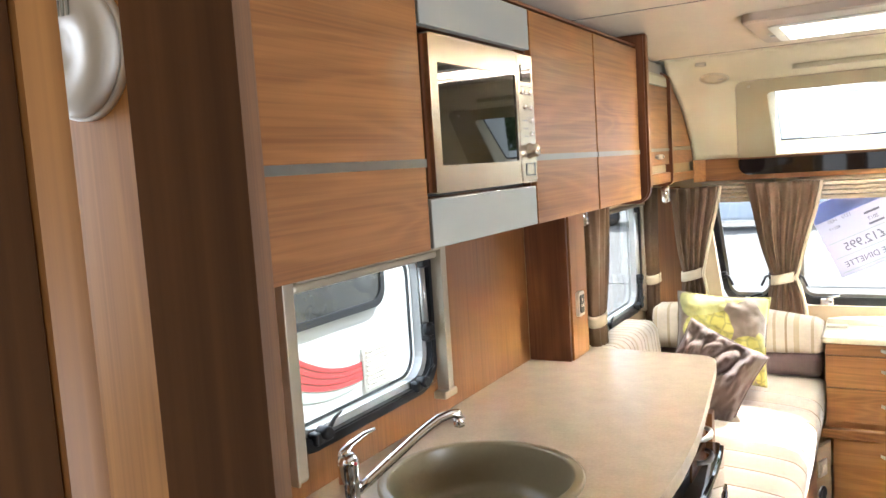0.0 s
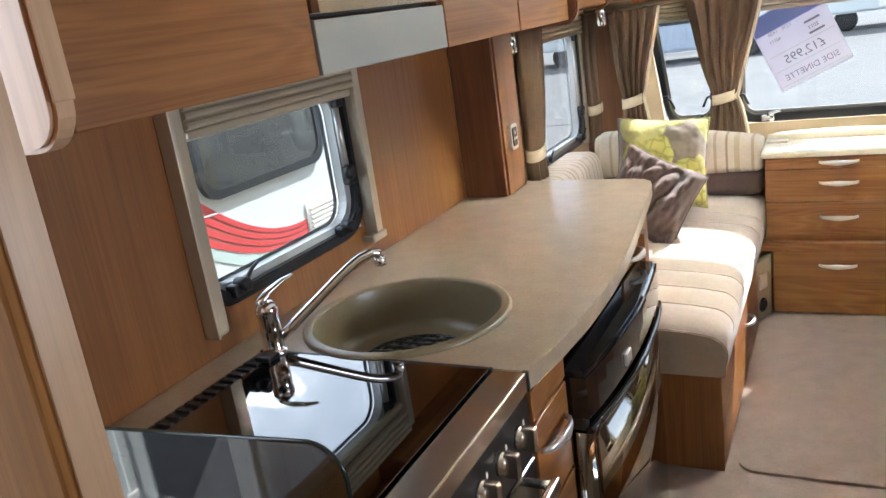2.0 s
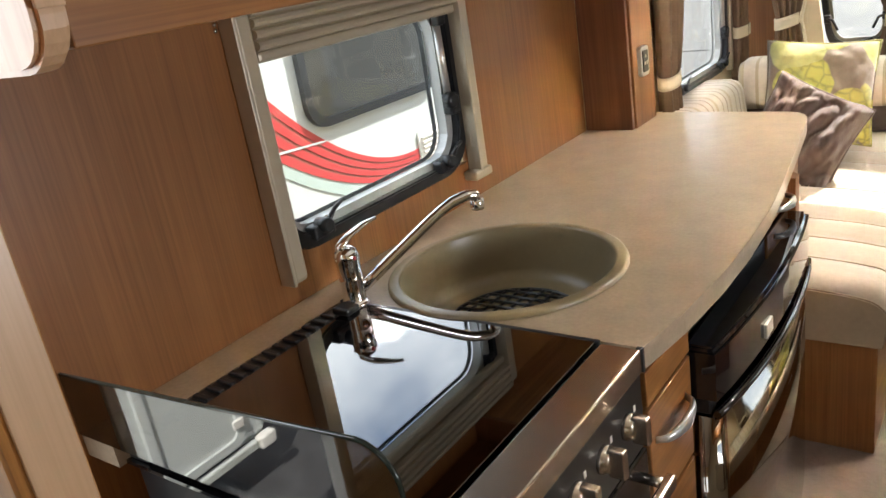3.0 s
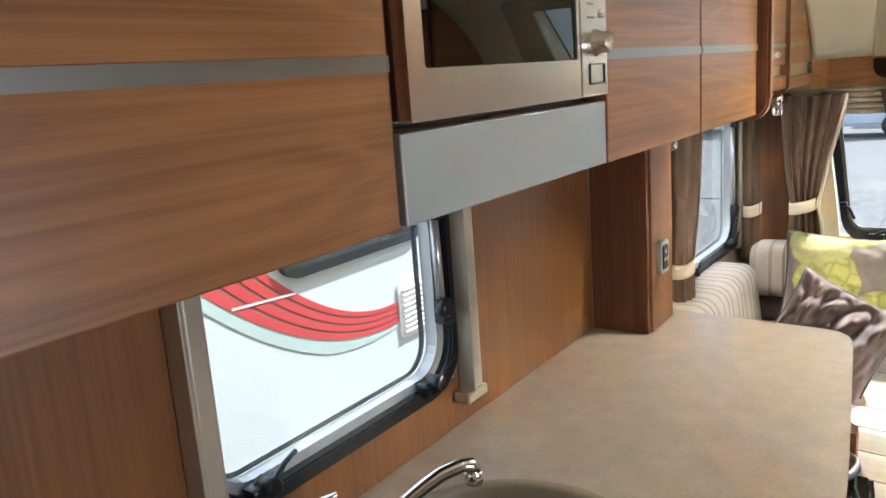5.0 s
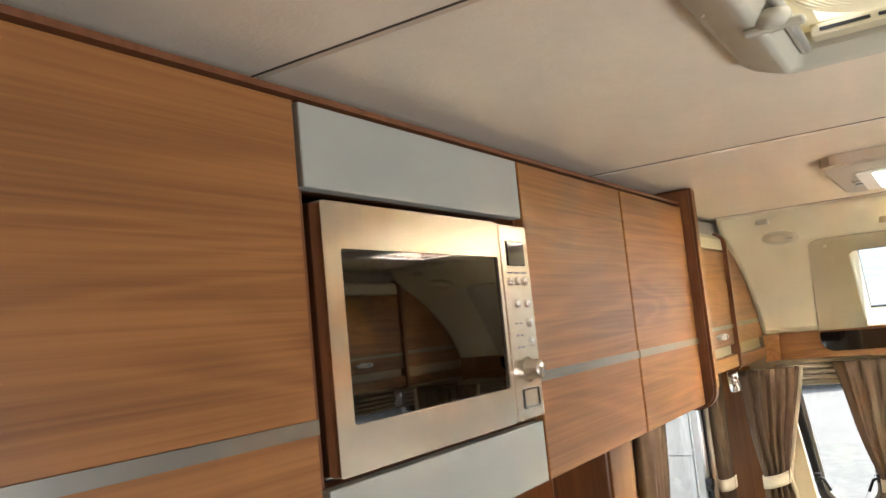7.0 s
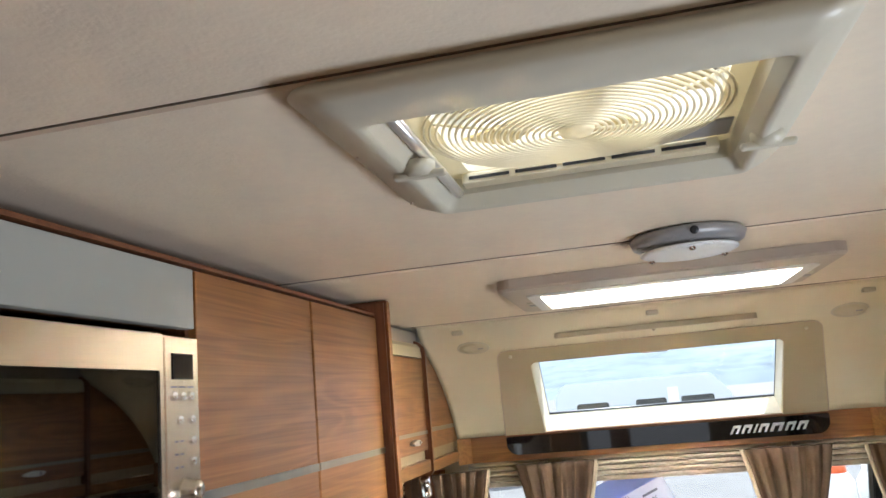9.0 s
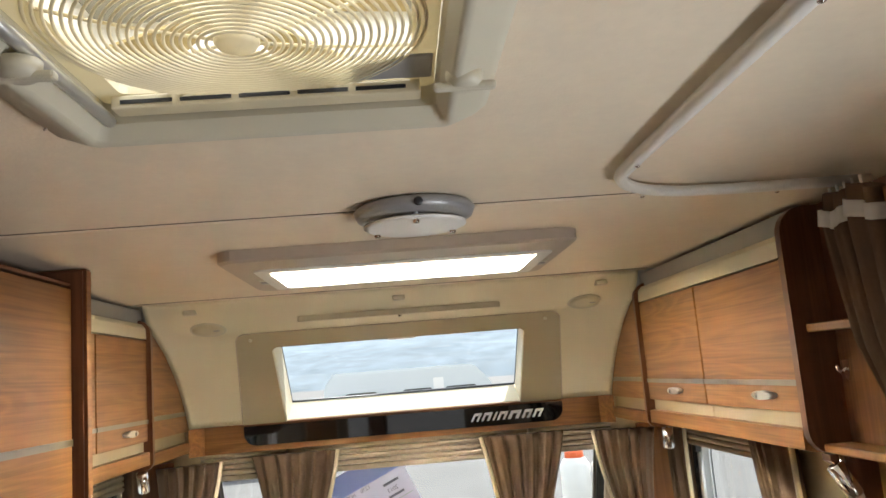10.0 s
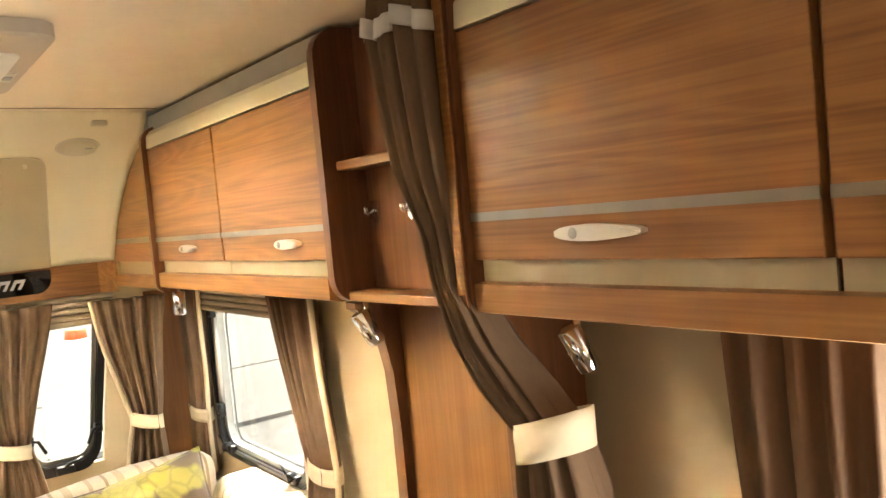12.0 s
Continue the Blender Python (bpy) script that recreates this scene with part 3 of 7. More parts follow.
# ---- windows ----
def side_window(name, x, s, win, stay_y):
    """A rounded acrylic window in a side wall: s is +1 when the room lies towards +x."""
    y0, y1, z0, z1 = win
    w = thing(name, "acrylic caravan window in a black rubber frame", "window", kind="structure")
    outer, inn = round_rect(y0 - 0.012, y1 + 0.012, z0 - 0.012, z1 + 0.012, 0.10), round_rect(y0 + 0.018, y1 - 0.018, z0 + 0.016, z1 - 0.018, 0.085)
    bm = bmesh.new()
    ring(bm, outer, inn, "x", x - 0.015 * s, x + 0.016 * s)
    bmesh.ops.bevel(bm, geom=bm.edges[:], offset=0.004, segments=2, affect="EDGES")
    part("window_frame", bm, RUBBER, w, "black rubber frame")
    bm = bmesh.new()
    ring(bm, round_rect(y0 + 0.012, y1 - 0.012, z0 + 0.010, z1 - 0.012, 0.085), round_rect(y0 + 0.036, y1 - 0.042, z0 + 0.034, z1 - 0.040, 0.065), "x", x - 0.030 * s, x - 0.004 * s)
    part("pane_edge", bm, ACRYL, w, "shiny acrylic edge")
    bm = bmesh.new()
    ring(bm, round_rect(y0 + 0.034, y1 - 0.040, z0 + 0.032, z1 - 0.038, 0.065), round_rect(y0 + 0.042, y1 - 0.056, z0 + 0.041, z1 - 0.050, 0.058), "x", x - 0.0375 * s, x - 0.0365 * s)
    part("printed_border", bm, DOTS, w, "grey dotted border")
    bm = bmesh.new()
    prism(bm, round_rect(y0 + 0.02, y1 - 0.02, z0 + 0.02, z1 - 0.02, 0.07), "x", x - 0.034 * s, x - 0.030 * s)
    p = part("pane", bm, PANE, w)
    p.visible_shadow = False
    for y in (y0 + 0.10, y1 - 0.10):
        bm = bmesh.new()
        rbox(bm, min(x, x + 0.03 * s), max(x, x + 0.03 * s), y - 0.03, y + 0.03, z0 + 0.005, z0 + 0.035, 0.006)
        tube(bm, [(x + 0.024 * s, y, z0 + 0.022), (x + 0.036 * s, y + 0.008, z0 + 0.040), (x + 0.036 * s, y + 0.028, z0 + 0.056), (x + 0.034 * s, y + 0.055, z0 + 0.064)], [0.008, 0.006, 0.0045, 0.004], 8)
        lathe(bm, [(0.016, 0), (0.016, 0.028), (0.012, 0.032)], pose(x + 0.012 * s, y, z0 + 0.03, 0, 90 * s, 0), 14)
        part("catch", bm, BLACK, w)
    for y in (stay_y,):
        stay = part("stay", tube(bmesh.new(), [(x + 0.004 * s, y, z1 - 0.07), (x + 0.008 * s, y, z0 + 0.17)], 0.010, 10), SATIN, w, "satin metal stay tube")
        bm = bmesh.new()
        rbox(bm, min(x, x + 0.03 * s), max(x, x + 0.03 * s), y - 0.018, y + 0.018, z0 + 0.13, z0 + 0.18, 0.006)
        rbox(bm, min(x, x + 0.024 * s), max(x, x + 0.024 * s), y - 0.014, y + 0.014, z1 - 0.085, z1 - 0.05, 0.005)
        lathe(bm, [(0.020, 0), (0.020, 0.014), (0.014, 0.02)], pose(x + 0.016 * s, y - 0.012, z0 + 0.165, 0, 90 * s, 0), 14)
        part("stay_knob", bm, BLACK, stay)
    return w


side_window("window_1", WL, 1, KWIN, KWIN[1] - 0.035)
side_window("window_2", WL, 1, LWIN, LWIN[1] - 0.04)
side_window("window_3", WR, -1, LWIN, LWIN[1] - 0.04)
side_window("window_4", WR, -1, RWIN2, RWIN2[1] - 0.04)


def front_window(name, x0, x1, slant0, slant1):
    """A front window whose sides lean: slant is how far a lower corner moves inward."""
    z0, z1 = (0.815, 1.45)
    w = thing(name, "front acrylic window in a black rubber frame", "window", kind="structure")

    def lean(pts):
        out = []
        for x, z in pts:
            f = (z1 - z) / (z1 - z0)
            t = (x - x0) / (x1 - x0)
            out.append((x + f * ((1 - t) * slant0 - t * slant1), z))
        return out
    bm = bmesh.new()
    ring(bm, lean(round_rect(x0, x1, z0, z1, 0.09)), lean(round_rect(x0 + 0.035, x1 - 0.035, z0 + 0.04, z1 - 0.03, 0.065)), "y", 4.205, 4.235)
    bmesh.ops.bevel(bm, geom=bm.edges[:], offset=0.004, segments=2, affect="EDGES")
    part("window_frame", bm, RUBBER, w, "black rubber frame")
    bm = bmesh.new()
    prism(bm, lean(round_rect(x0 + 0.02, x1 - 0.02, z0 + 0.02, z1 - 0.02, 0.07)), "y", 4.240, 4.244)
    p = part("pane", bm, PANE, w)
    p.visible_shadow = False
    bm = bmesh.new()
    ring(bm, lean(round_rect(x0 + 0.033, x1 - 0.033, z0 + 0.038, z1 - 0.03, 0.065)), lean(round_rect(x0 + 0.048, x1 - 0.048, z0 + 0.055, z1 - 0.045, 0.055)), "y", 4.226, 4.239)
    part("pane_edge", bm, STRIP, w, "shiny acrylic edge")
    spots = [x0 + 0.15, x1 - 0.15] if x1 - x0 > 0.5 else [(x0 + x1) / 2 + (slant0 - slant1) * 0.5]
    for x in spots:
        bm = bmesh.new()
        rbox(bm, x - 0.03, x + 0.03, 4.175, 4.206, z0 + 0.008, z0 + 0.038, 0.006)
        tube(bm, [(x, 4.18, z0 + 0.032), (x + 0.01, 4.165, z0 + 0.045), (x + 0.06, 4.16, z0 + 0.058)], 0.006, 8)
        part("catch", bm, CHROME if x1 - x0 > 0.5 else BLACK, w)
    for x, d in ((x0 + slant0 * 0.75 + 0.02, 1), (x1 - slant1 * 0.75 - 0.02, -1)):
        bm = bmesh.new()
        rbox(bm, x - 0.014, x + 0.014, 4.18, 4.206, z0 + 0.13, z0 + 0.165, 0.005)
        tube(bm, [(x, 4.185, z0 + 0.15), (x + 0.025 * d, 4.17, z0 + 0.145), (x + 0.045 * d, 4.168, z0 + 0.10)], 0.006, 8)
        part("hinge_catch", bm, BLACK, w)
    return w


front_window("window_5", -0.79, -0.455, 0.09, 0.0)
front_window("window_6", -0.375, 0.485, 0.0, 0.0)
front_window("window_7", 0.565, 0.90, 0.0, 0.09)


def wall_patch(x0, x1, xs0, xs1):
    bm = bmesh.new()
    prism(bm, [(x0, 0.81), (xs0, 0.81), (xs1, 1.46), (x1, 1.46)], "y", 4.221, 4.249)
    return bm


solid("trim_window_corner", wall_patch(-0.80, -0.80, -0.715, -0.795), CREAMWALL, "cream wall beside the leaning window edge", "wall", kind="structure")
solid("trim_window_corner", wall_patch(0.91, 0.91, 0.825, 0.905), CREAMWALL, "cream wall beside the leaning window edge", "wall", kind="structure")


# ---- blinds ----
def cassette(bm, axis, c, s, u0, u1, z0, z1):
    """A ribbed roller-blind cassette along a wall."""
    prof, h = [(0.0, z0), (0.0, z1)], (z1 - z0) / 4
    for k in range(3, -1, -1):
        a, b = z0 + k * h, z0 + (k + 1) * h
        prof += [(0.028, b), (0.038, b - 0.004), (0.040, (a + b) / 2), (0.038, a + 0.004), (0.028, a)]
    prof = [(c + d * s, z) for d, z in prof]
    prism(bm, prof, "y" if axis == "x" else "x", u0, u1)
    return bm


kb = thing("window_blind", "champagne roller blind cassette framing the kitchen window", "blind")
part("cassette", cassette(bmesh.new(), "x", WL + 0.012, 1, 1.245, 1.868, 1.378, 1.455), BLINDCASE, kb)
part("blind_hem", box(WL + 0.014, WL + 0.036, 1.250, 1.868, 1.357, 1.377, 0.006), BLINDCASE, kb)
for y0, y1, z0 in ((1.203, 1.245, 0.950), (1.868, 1.908, 0.965)):
    bm = bmesh.new()
    rbox(bm, WL + 0.012, WL + 0.045, y0, y1, z0, 1.448, 0.010, 3)
    rbox(bm, WL + 0.012, WL + 0.050, y0 - 0.004, y0 + 0.004, z0, 1.448, 0.002)
    side = part("side_channel", bm, BLINDCASE, kb)
part("end_cap", box(WL + 0.012, WL + 0.052, 1.838, 1.911, 0.955, 0.978, 0.005), BLINDCASE, kb)
for z in (1.425, 1.435):
    part("screw", lathe(bmesh.new(), [(0.004, 0), (0.004, 0.002), (0.001, 0.003)], pose(WL + 0.013, 1.190, z, 0, 90, 0), 10), CHROME, kb)
for c, s in ((WL, 1), (WR, -1)):
    lb = thing("window_blind", "cream roller blind cassette over the lounge side window", "blind", "lounge blinds")
    part("cassette", cassette(bmesh.new(), "x", c, s, LWIN[0] - 0.03, LWIN[1] + 0.03, 1.345, 1.43), BLINDCASE, lb)
    for y in (LWIN[0] - 0.03, LWIN[1] + 0.03):
        part("side_channel", box(min(c, c + 0.03 * s), max(c, c + 0.03 * s), y - 0.02, y + 0.02, 0.79, 1.43, 0.006), BLINDCASE, lb)
lb = thing("window_blind", "cream roller blind cassette over a side window", "blind")
part("cassette", cassette(bmesh.new(), "x", WR, -1, RWIN2[0] - 0.03, RWIN2[1] + 0.03, 1.345, 1.43), BLINDCASE, lb)
part("side_channel", box(WR - 0.03, WR, RWIN2[1] + 0.01, RWIN2[1] + 0.05, 0.79, 1.43, 0.006), BLINDCASE, lb)
for x0, x1 in ((-0.80, -0.45), (-0.385, 0.495), (0.56, 0.91)):
    fb = thing("window_blind", "cream ribbed roller blind cassette over a front window", "blind", "front blinds")
    part("cassette", cassette(bmesh.new(), "y", 4.215, -1, x0, x1, 1.362, 1.450), BLINDCASE, fb)
    part("blind_hem", box(x0 + 0.01, x1 - 0.01, 4.182, 4.204, 1.338, 1.361, 0.006), BLINDCASE, fb)


# ---- curtains ----
def curtain(cx, cy, ux, uy, w_top, w_tie, w_bot, z_top, z_tie, z_bot, shift=0.0, folds=5, depth=0.05, tie=True, label="", lean_normal=0.0, edge=0, seed=1):
    """A tied-back curtain: (ux, uy) runs along its width; shift moves the tied waist along it."""
    c = thing("curtain", label or "taupe curtain with cream edging, gathered in a cream tie", "curtain", "taupe curtains")
    rnd = random.Random(seed)
    ph = [rnd.uniform(0, 6.28) for _ in range(4)]
    nx, ny = -uy, ux

    def shape(z):
        if z >= z_tie:
            f = (z - z_tie) / (z_top - z_tie)
            g = f ** 0.85
            return w_tie + (w_top - w_tie) * g, shift * (1 - g)
        f = (z_tie - z) / max(1e-6, z_tie - z_bot)
        return w_tie + (w_bot - w_tie) * f ** 0.7, shift * (1 - 0.25 * f)

    def fn(u, v):
        z = z_top + (z_bot - z_top) * v
        w, off = shape(z)
        tight = min(1.0, w / w_top)
        d = depth * (0.55 + 0.45 * tight)
        a = u * 2
        if a <= 1:
            t, sgn = a, 1
        else:
            t, sgn = 2 - a, -1
        cyc = 2 * math.pi * folds * t
        wav = math.sin(cyc + ph[0] + 0.6 * math.sin(3 * v + ph[1])) + 0.35 * math.sin(2.3 * cyc + ph[2])
        endcap = math.sqrt(max(0.0, 1 - (2 * t - 1) ** 4))
        n = sgn * d * 0.5 * endcap + wav * d * 0.30 * endcap + lean_normal * v
        q = (t - 0.5) * w + off + 0.004 * math.sin(9 * v + ph[3])
        return (cx + ux * q + nx * n, cy + uy * q + ny * n, z)
    bm = bmesh.new()
    r = sheet_grid(bm, fn, 96, 26, wrap=True)
    bm.faces.new(r[0][::-1])
    bm.faces.new(r[-1])
    bmesh.ops.recalc_face_normals(bm, faces=bm.faces[:])
    part("cloth", bm, CURTAIN, c)
    if tie:
        bm = bmesh.new()
        hh = 0.024

        def band(u, v):
            a = 2 * math.pi * u
            z = z_tie + hh * (2 * v - 1) + 0.012 * math.cos(a)
            w, off = shape(z_tie)
            q, n = (w / 2 + 0.008) * math.cos(a), (depth * 0.5 + 0.014) * math.sin(a)
            return (cx + ux * (q + off) + nx * (n + lean_normal * 0.6), cy + uy * (q + off) + ny * (n + lean_normal * 0.6), z)
        sheet_grid(bm, band, 32, 3, wrap=True)
        bmesh.ops.recalc_face_normals(bm, faces=bm.faces[:])
        t = part("tie_band", bm, TIE, c, "cream tie band")
        so = t.modifiers.new("thickness", "SOLIDIFY")
        so.thickness = 0.004
    if edge:
        bm = bmesh.new()
        pts = []
        for k in range(27):
            p = fn(0.5 if edge > 0 else 0.0, k / 26)
            pts.append((p[0] + ux * 0.004 * edge, p[1] + uy * 0.004 * edge, p[2]))
        tube(bm, pts, 0.009, 8)
        part("edging", bm, TIE, c, "cream edging")
    return c


curtain(-0.41, 4.10, 1, 0, 0.34, 0.10, 0.20, 1.435, 0.965, 0.76, 0.0, 5, 0.06, edge=1, seed=2)
curtain(mx(-0.41), 4.10, -1, 0, 0.34, 0.10, 0.20, 1.435, 0.965, 0.76, 0.0, 5, 0.06, edge=1, seed=3)
curtain(-0.80, 3.98, 0.92, 0.39, 0.24, 0.09, 0.15, 1.43, 1.0, 0.76, -0.02, 5, 0.06, edge=1, seed=4)
curtain(mx(-0.80), 3.98, -0.92, 0.39, 0.24, 0.09, 0.15, 1.43, 1.0, 0.76, -0.02, 5, 0.06, edge=1, seed=5)
curtain(-1.04, 4.09, 0.15, 0.99, 0.13, 0.10, 0.11, 1.43, 0.965, 0.74, 0.0, 3, 0.05, seed=6)
curtain(mx(-1.04), 4.06, -0.15, 0.99, 0.13, 0.10, 0.11, 1.43, 0.965, 0.74, 0.0, 3, 0.05, edge=-1, seed=7)
curtain(-1.045, 3.22, 0, 1, 0.22, 0.10, 0.13, 1.43, 0.93, 0.72, -0.06, 4, 0.055, seed=8)
curtain(mx(-1.035), 3.20, 0, 1, 0.24, 0.12, 0.15, 1.43, 0.95, 0.74, -0.12, 5, 0.055, edge=-1, seed=9)
curtain(mx(-1.02), 1.645, 0, 1, 0.26, 0.20, 0.22, 1.47, 0.80, 0.5, 0.0, 5, 0.06, tie=False, label="taupe curtain hanging straight beside a window", seed=10)
# wooden corner posts behind the corner curtains
for x, d in ((-0.92, 1), (mx(-0.92), -1)):
    bm = bmesh.new()
    prism(bm, [(x - 0.03 * d, 4.215), (x - 0.12 * d, 4.10), (x - 0.09 * d, 4.08), (x + 0.01 * d, 4.19)], "z", 0.7, 1.43)
    solid("trim_corner_post", bm, WOOD_Z, "walnut strip in the front corner", "trim", kind="structure")


# ---- kitchen, left side ----
def bow_handle(parent, x, y, z, length, along="y", out=1, mat=None, face="x"):
    """A curved bar handle standing off a front."""
    bm = bmesh.new()
    n = 12
    pts = []
    for k in range(n + 1):
        t = k / n - 0.5
        o = 0.004 + 0.024 * (1 - (2 * t) ** 2) ** 0.6 * 1.0 if abs(t) < 0.5 else 0.0
        if face == "x":
            pts.append((x + out * o, y + t * length, z) if along == "y" else (x + out * o, y, z + t * length))
        else:
            pts.append((x + t * length, y + out * o, z))
    tube(bm, pts, [0.004 + 0.004 * (1 - abs(2 * k / n - 1)) for k in range(n + 1)], 8, flat=1.6)
    return part("handle", bm, mat or SATIN, parent, "satin silver bow handle")


def almond_handle(parent, x, y, z, out, length=0.105):
    """A pointed silver catch handle with a round push button."""
    bm = bmesh.new()
    n = 16
    top, low = [], []
    for k in range(n + 1):
        t = k / n
        h = 0.0105 * (0.32 + 0.68 * math.sin(math.pi * min(1, t ** 0.75 * 1.0)) ** 0.8) * (1 if t < 0.97 else 0.7)
        top.append((y + length * (0.35 - t), z + h))
        low.append((y + length * (0.35 - t), z - h))
    prism(bm, low + top[::-1], "x", min(x, x + 0.016 * out), max(x, x + 0.016 * out))
    bmesh.ops.bevel(bm, geom=[e for e in bm.edges if abs(e.verts[0].co.x - e.verts[1].co.x) < 1e-6 and abs(e.verts[0].co.x - x) > 0.01], offset=0.0025, segments=2, affect="EDGES")
    h = part("handle", bm, SATIN, parent, "silver almond-shaped catch handle")
    bm = bmesh.new()
    lathe(bm, [(0.0075, 0), (0.0075, 0.0165), (0.006, 0.018), (0.001, 0.0185)], pose(x, y + length * 0.1, z, 0, 90 * out, 0), 16)
    part("button", bm, LAMPGREY, h, "round grey push button")


UX = -0.695          # front plane of the high units


def strip_on(parent, x, y0, y1, z0, z1, out):
    part("inlay_strip", box(min(x, x + 0.0025 * out), max(x, x + 0.0025 * out), y0, y1, z0, z1), STRIP, parent, "brushed metal inlay strip")


def high_unit(y0, y1, label):
    u = thing("kitchen_wall_cabinet", label, "cabinet", "kitchen wall cabinets")
    part("body", box(WL + 0.013, UX - 0.021, y0 + 0.001, y1 - 0.001, 1.462, 1.968), WOOD_Y, u)
    d = part("door", box(UX - 0.019, UX, y0 + 0.003, y1 - 0.003, 1.456, 1.962, 0.002), WOOD_Y, u)
    strip_on(d, UX, y0 + 0.003, y1 - 0.003, 1.6084, 1.6236, 1)
    return u


high_unit(0.705, 1.215, "walnut wall cabinet with a flap door and metal inlay strip")
high_unit(1.729, 2.198, "walnut wall cabinet door beside the microwave with metal inlay")
high_unit(2.201, 2.652, "walnut wall cabinet at the lounge end with metal inlay")
bm = bmesh.new()
prism(bm, round_rect(WL + 0.013, UX + 0.028, 1.440, 2.009, 0.0, radii=(0, 0.05, 0, 0)), "y", 2.655, 2.690)
bmesh.ops.bevel(bm, geom=[e for e in bm.edges if abs(e.verts[0].co.y - e.verts[1].co.y) < 1e-6], offset=0.006, segments=2, affect="EDGES")
ep = thing("cabinet_end_panel", "dark walnut end panel of the wall cabinets", "panel")
part("board", bm, WOOD_DARK, ep)
part("edging", box(UX + 0.0281, UX + 0.0305, 2.659, 2.686, 1.495, 2.005, 0.001), WOOD_Y, ep, "rounded front edging")
bm = bmesh.new()
prism(bm, round_rect(WL + 0.013, UX + 0.024, 1.440, 2.009, 0.0, radii=(0, 0.05, 0, 0)), "y", 0.665, 0.700)
bmesh.ops.bevel(bm, geom=[e for e in bm.edges if abs(e.verts[0].co.y - e.verts[1].co.y) < 1e-6], offset=0.006, segments=2, affect="EDGES")
ep = thing("cabinet_end_panel", "walnut end panel with a rounded lower corner", "panel")
# Daylight on the end panel is painted in with the paler wood.
part("board", bm, WOOD_LIT, ep)
part("edging", box(UX + 0.0241, UX + 0.0275, 0.668, 0.697, 1.495, 2.005, 0.0015), WOOD_LIT, ep, "front edging painted as if daylit")
solid("cabinet_cornice", box(WL + 0.013, UX - 0.004, 0.701, 2.654, 1.969, 1.976), WOOD_DARK, "dark walnut strip along the cabinet tops", "trim")
# microwave housing
mh = thing("microwave_housing", "open walnut cabinet bay with grey flap panels", "cabinet")
bm = bmesh.new()
rbox(bm, WL + 0.013, UX - 0.012, 1.216, 1.228, 1.46, 1.968)
rbox(bm, WL + 0.013, UX - 0.012, 1.718, 1.728, 1.46, 1.968)
rbox(bm, WL + 0.013, UX - 0.03, 1.229, 1.717, 1.542, 1.552)
rbox(bm, WL + 0.013, UX - 0.03, 1.229, 1.717, 1.872, 1.882)
part("carcass", bm, WOOD_DARK, mh)
part("back_panel", box(WL + 0.013, WL + 0.02, 1.229, 1.717, 1.553, 1.871), BLACK, mh)
part("lower_flap", box(UX - 0.018, UX + 0.001, 1.222, 1.724, 1.457, 1.549, 0.002), GREY, mh, "grey lacquered flap")
part("upper_flap", box(UX - 0.018, UX + 0.001, 1.220, 1.724, 1.868, 1.962, 0.002), GREY, mh, "grey lacquered flap")
mwv = thing("microwave_oven", "built-in stainless steel microwave with a dark glass door", "microwave")
MX = UX + 0.004
part("case", box(WL + 0.06, MX - 0.03, 1.245, 1.710, 1.553, 1.855), BLACK, mwv)
bm = bmesh.new()
ring(bm, round_rect(1.233, 1.626, 1.5585, 1.854, 0.004, 3), round_rect(1.262, 1.618, 1.610, 1.802, 0.004, 3), "x", MX - 0.03, MX + 0.004)
door = part("door", bm, STEEL, mwv, "stainless steel door frame")
part("door_glass", box(MX - 0.003, MX + 0.001, 1.260, 1.620, 1.608, 1.804), MWGLASS, door, "dark perforated glass")
bm = bmesh.new()
rbox(bm, MX - 0.022, MX - 0.018, 1.29, 1.585, 1.63, 1.785)
part("mesh_screen", bm, plain("oven mesh screen", (0.05, 0.043, 0.035), 0.4, 0.6, vary=0.3, scale=300), door)
part("control_panel", box(MX - 0.03, MX + 0.004, 1.629, 1.721, 1.5585, 1.853, 0.003), STEEL, mwv, "stainless steel control panel")
part("display", box(MX + 0.003, MX + 0.006, 1.648, 1.703, 1.790, 1.828, 0.001), GLOSSBLACK, mwv, "black display")
for y, z in ((1.652, 1.766), (1.674, 1.766), (1.697, 1.766), (1.666, 1.732), (1.699, 1.732), (1.699, 1.702), (1.699, 1.672)):
    bm = bmesh.new()
    lathe(bm, [(0.0065, 0), (0.0065, 0.004), (0.005, 0.005), (0.001, 0.005)], pose(MX + 0.003, y, z, 0, 90, 0), 14)
    part("button", bm, CHROME, mwv)
bm = bmesh.new()
lathe(bm, [(0.019, 0), (0.019, 0.003), (0.015, 0.005), (0.0145, 0.020), (0.0125, 0.023), (0.001, 0.024)], pose(MX + 0.003, 1.680, 1.632, 0, 90, 0), 24)
part("dial", bm, STEEL, mwv, "round steel dial")
bm = bmesh.new()
ring(bm, round_rect(1.655, 1.707, 1.575, 1.604, 0.002, 2), round_rect(1.657, 1.705, 1.577, 1.602, 0.002, 2), "x", MX + 0.003, MX + 0.0055)
part("release_button", bm, BLACK, mwv, "outlined release button")
for k in range(6):
    bm = bmesh.new()
    rbox(bm, MX + 0.0035, MX + 0.0045, 1.652 + 0.014 * (k % 2), 1.660 + 0.014 * (k % 2), 1.665 + 0.018 * (k // 2), 1.667 + 0.018 * (k // 2))
    part("printed_mark", bm, INK, mwv)
for y in (1.652, 1.674, 1.697):
    part("printed_mark", box(MX + 0.0035, MX + 0.0045, y - 0.008, y + 0.008, 1.778, 1.780), INK, mwv)

